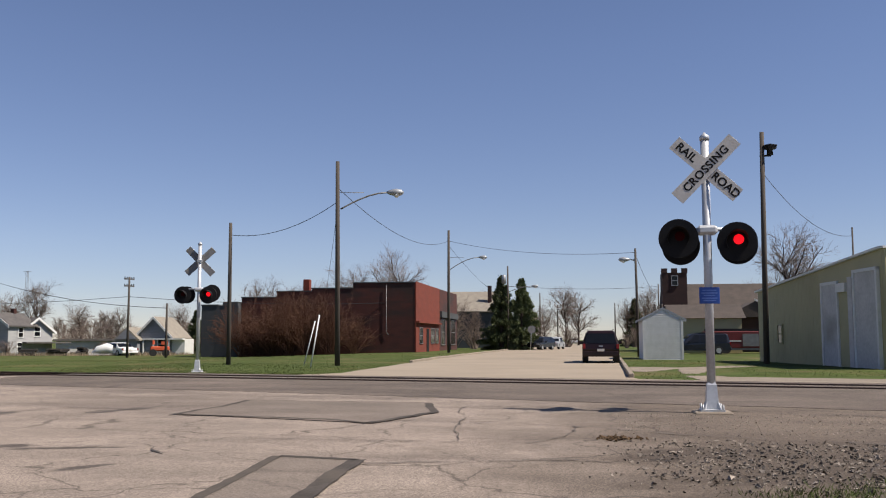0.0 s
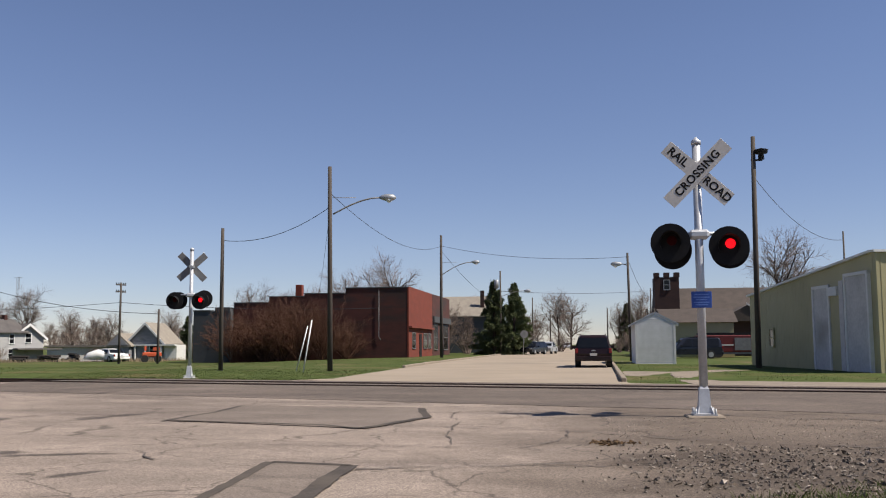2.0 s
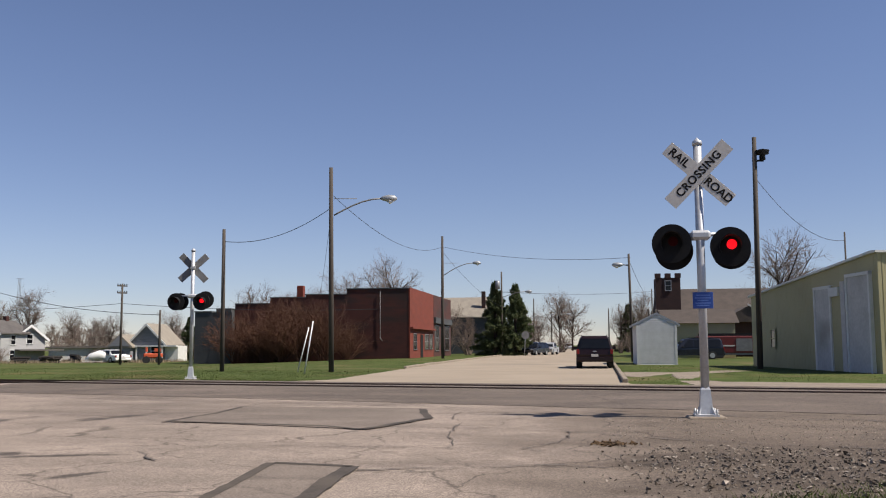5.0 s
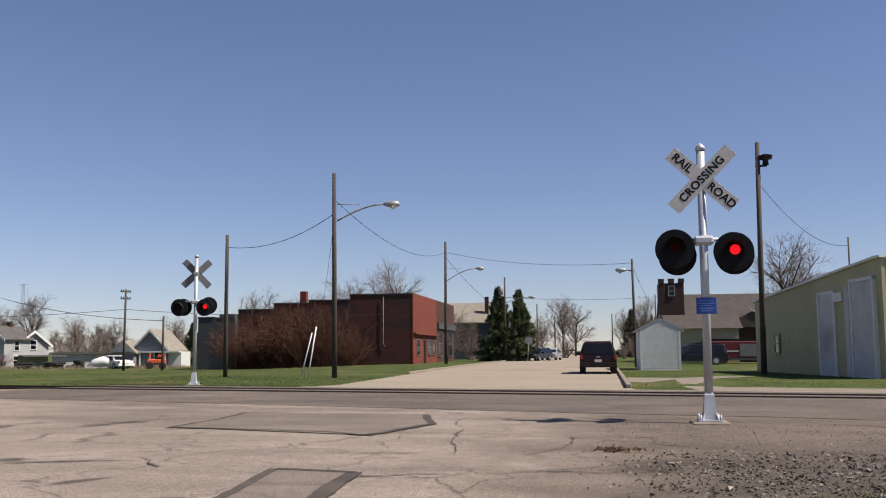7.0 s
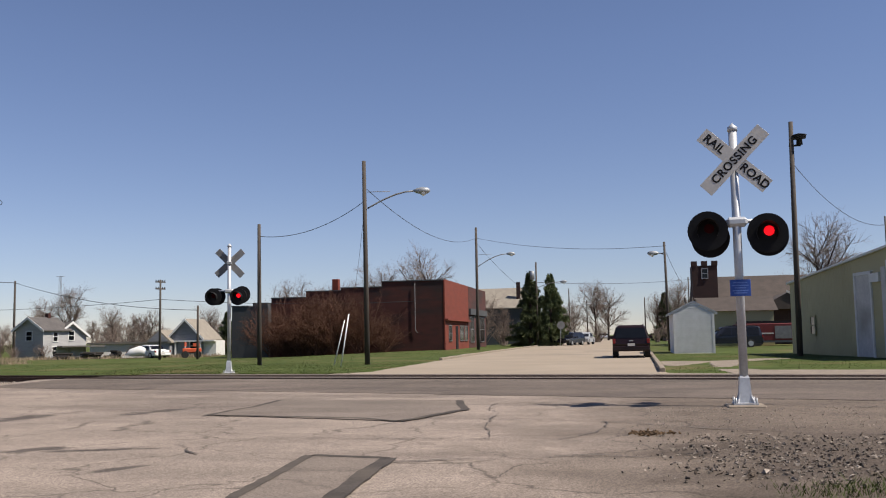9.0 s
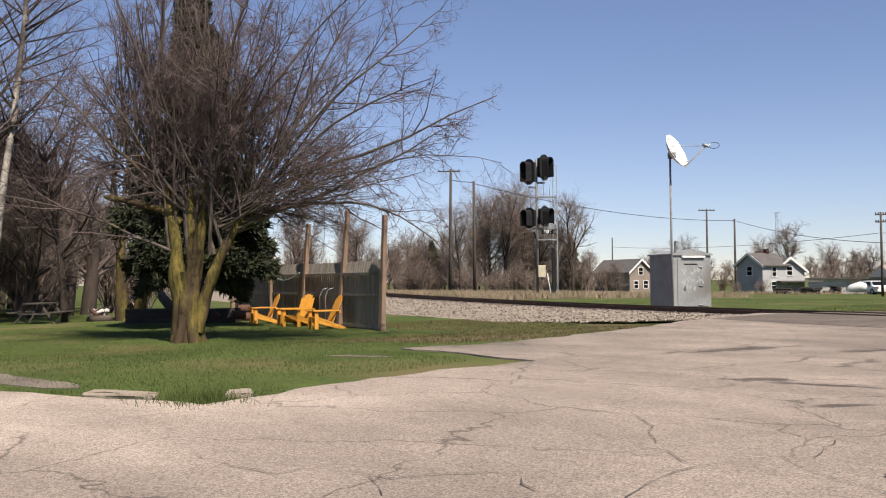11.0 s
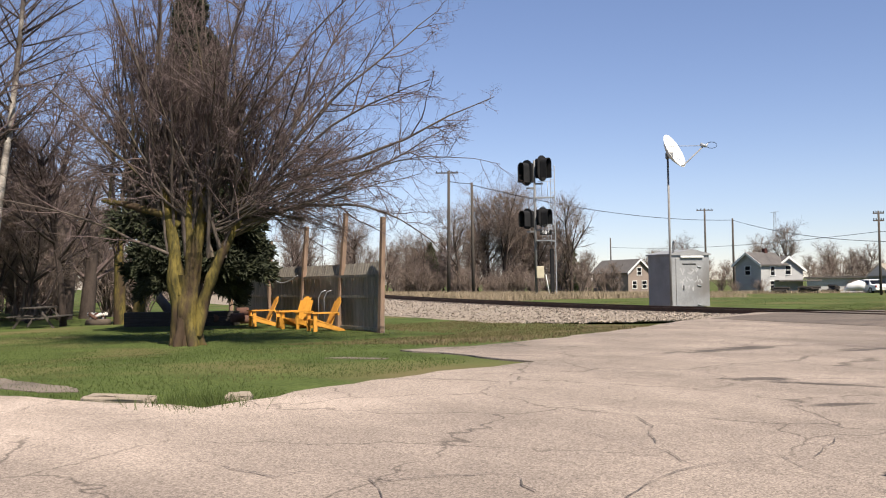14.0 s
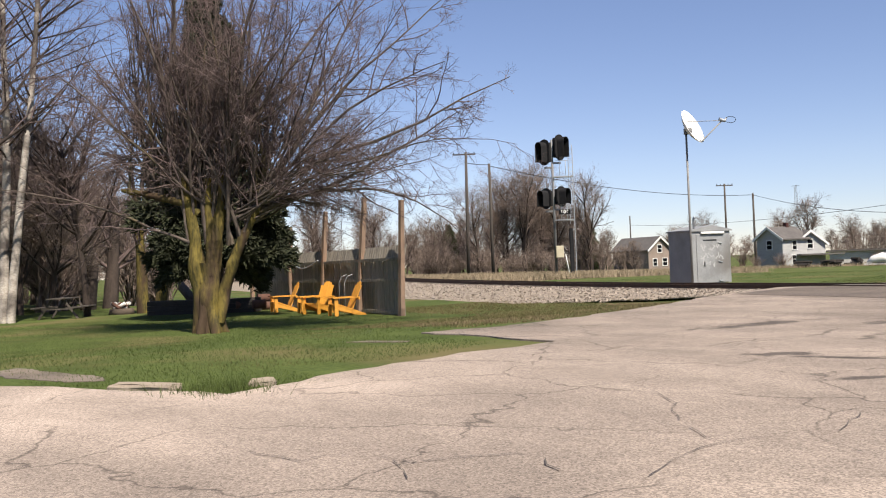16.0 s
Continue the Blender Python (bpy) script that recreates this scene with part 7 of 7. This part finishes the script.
part("cab_window", B((5.7, 6.4, -0.02, 0.01, 1.35, 1.95)), GLASS, engine)
part("cab_window", B((6.6, 7.2, -0.02, 0.01, 1.35, 1.95)), GLASS, engine)
part("mirror", B((7.0, 7.2, -0.3, -0.1, 1.3, 1.8), bevel=0.03), WHITE, engine)
for x in (1.9, 6.5):
    bm = bmesh.new()
    got = bmesh.ops.create_cone(bm, cap_ends=True, segments=18, radius1=0.45, radius2=0.45, depth=0.3)["verts"]
    bmesh.ops.transform(bm, verts=got, matrix=pose(x, 0.1, 0.45, 90, 0, 0))
    part("wheel", bm, TYRE, engine)
mach = thing("orange_machine", (-41.2, 82.0, -0.45), "orange farm machine with black wheels on the far lot", "machine", rz=20)
part("hood", B((0, 1.7, 0, 1.0, 0.5, 0.95), bevel=0.1), FIRE_ORANGE, mach)
part("seat_guard", B((0.2, 0.3, 0, 0.9, 1.1, 1.5), (1.0, 1.6, 0, 0.1, 1.1, 1.4)), FIRE_ORANGE, mach)
for x in (0.3, 1.45):
    bm = bmesh.new()
    got = bmesh.ops.create_cone(bm, cap_ends=True, segments=16, radius1=0.34, radius2=0.34, depth=0.3)["verts"]
    bmesh.ops.transform(bm, verts=got, matrix=pose(x, -0.15, 0.34, 90, 0, 0))
    part("wheel", bm, TYRE, mach)
for k, (x, y, w, h, m_, lab) in enumerate(((-52.5, 83, 2.6, 0.55, BLACK_WOOD, "dark stacked timber heap"), (-50.2, 84, 2.0, 0.7, BLACK_WOOD, "dark stacked timber heap"), (-48.5, 85, 1.6, 0.5, LOG_RED, "rusty red scrap heap on grass"), (-55, 82, 2.4, 0.5, BLACK_WOOD, "dark stacked timber heap"), (-38.6, 88, 2.2, 1.0, BLACK_WOOD, "dark stacked timber heap"))):
    th = thing("timber_heap", (x, y, land(x, y)), lab, "heap", "heaps on the far lot")
    for q in range(7):
        part("beam", T([(rnd.uniform(0, .3) * w, rnd.uniform(-.5, .5), 0.12 + q * h / 7), (w * rnd.uniform(0.7, 1), rnd.uniform(-.5, .5), 0.1 + q * h / 7)], 0.12, 5), m_, th)
boat = thing("covered_boat", (-47.6, 83.0, -0.45), "white covered boat on the far lot", "boat", rz=25)
bm = bmesh.new()
tube(bm, [(0, 0, 0.3), (0.5, 0, 0.55), (1.3, 0, 0.75), (2.2, 0, 0.5), (2.9, 0, 0.25)], [0.1, 0.4, 0.5, 0.38, 0.1], 10)
part("cover", bm, WHITE, boat)
part("trailer", B((-0.3, 3.1, -0.3, 0.3, 0.1, 0.25)), SIGN, boat)


# signs, mast, shrub of antennas
def stop_sign(at, rz, back):
    th = thing("stop_sign", at, "stop sign seen from its grey back" if back else "red octagonal stop sign", "road sign", rz=rz)
    part("post", T([(0, 0, -0.2), (0.15, 0, 2.4)], 0.035, 6), GALV, th)
    bm = bmesh.new()
    prism(bm, [(0.42 * math.cos(radians(22.5 + 45 * k)), 0.42 * math.sin(radians(22.5 + 45 * k))) for k in range(8)], -0.01, 0.01, pose(0.14, -0.05, 2.1, 90, 0, 0))
    part("plate", bm, SIGN_BACK if back else FIRE_RED, th)
    return th


stop_sign((-6.6, 95.0, 0), 10, True)
tower = thing("lattice_mast", (-88.1, 133.6, -0.5), "slim lattice radio mast beyond the houses", "radio mast")
for k in range(3):
    a = radians(120 * k)
    part("mast_leg", T([(0.35 * math.cos(a), 0.35 * math.sin(a), 0), (0.2 * math.cos(a), 0.2 * math.sin(a), 12.4)], 0.035, 5), GALV, tower)
for k in range(20):
    a, b = radians(120 * (k % 3)), radians(120 * ((k + 1) % 3))
    part("lattice_bar", T([(0.3 * math.cos(a), 0.3 * math.sin(a), k * 0.6), (0.3 * math.cos(b), 0.3 * math.sin(b), k * 0.6 + 0.6)], 0.02, 4), GALV, tower)
part("antenna_bar", T([(-0.7, 0, 12.3), (0.7, 0, 12.3)], 0.03, 5), GALV, tower)


# ---- the train waiting up the line ----
lx = -95.5
loco = thing("locomotive", (lx, track_y(lx), track_z(lx) + 0.05), "dark blue diesel locomotive with yellow nose on the track", "locomotive", rz=-12.1)
part("nose", B((-2.2, -0.1, -1.1, 1.1, 1.3, 3.0), bevel=0.12), LOCO_YELLOW, loco, "yellow short nose with dark emblem")
part("emblem", B((-0.1, -0.06, -0.65, 0.65, 2.0, 2.4)), LOCO_BLUE, loco)
cab = part("cab", B((-4.6, -2.2, -1.5, 1.5, 1.3, 4.3), bevel=0.18), LOCO_BLUE, loco, "dark blue driver's cab")
for y0, y1 in ((-1.2, -0.4), (0.4, 1.2)):
    part("windscreen", B((-2.2, -2.17, y0, y1, 3.2, 3.9)), GLASS, cab)
part("number_board", B((-2.2, -2.16, -1.2, -0.4, 4.0, 4.2), (-2.2, -2.16, 0.4, 1.2, 4.0, 4.2)), SIGN, cab)
for z in (3.98, 4.2):
    bm = bmesh.new()
    got = bmesh.ops.create_cone(bm, cap_ends=True, segments=14, radius1=0.1, radius2=0.1, depth=0.06)["verts"]
    bmesh.ops.transform(bm, verts=got, matrix=pose(-2.15, 0, z, 0, 90, 0))
    part("headlight", bm, HEADLIGHT, cab, "glowing warm headlight")
part("long_hood", B((-19.0, -4.6, -1.0, 1.0, 1.3, 4.1), bevel=0.15), LOCO_BLUE, loco)
part("frame", B((-19.6, 0.0, -1.5, 1.5, 0.95, 1.3), bevel=0.03), LOCO_BLUE, loco)
part("fuel_tank", B((-12.5, -7.5, -1.3, 1.3, 0.35, 0.95), bevel=0.1), BLACK, loco)
part("plough", B((-0.1, 0.35, -1.4, 1.4, 0.15, 0.9), bevel=0.08), BLACK, loco)
for x0 in (-16.5, -4.8):
    bogie = part("bogie", B((x0 - 2.2, x0 + 2.2, -1.25, 1.25, 0.45, 0.9), bevel=0.05), BLACK, loco)
    for q in (-1.6, 0, 1.6):
        for y in (-0.72, 0.72):
            bm = bmesh.new()
            got = bmesh.ops.create_cone(bm, cap_ends=True, segments=18, radius1=0.5, radius2=0.5, depth=0.13)["verts"]
            bmesh.ops.transform(bm, verts=got, matrix=pose(x0 + q, y, 0.52, 90, 0, 0))
            part("wheel", bm, RAIL, bogie)
for y in (-1.4, 1.4):
    part("handrail", T([(-19.4, y, 2.3), (-4.7, y, 2.3)], 0.02, 6), LOCO_YELLOW, loco)
    part("nose_rail", T([(-0.05, y * 0.9, 1.3), (-0.05, y * 0.9, 2.35), (-2.1, y * 0.9, 2.35)], 0.02, 6), LOCO_YELLOW, loco)
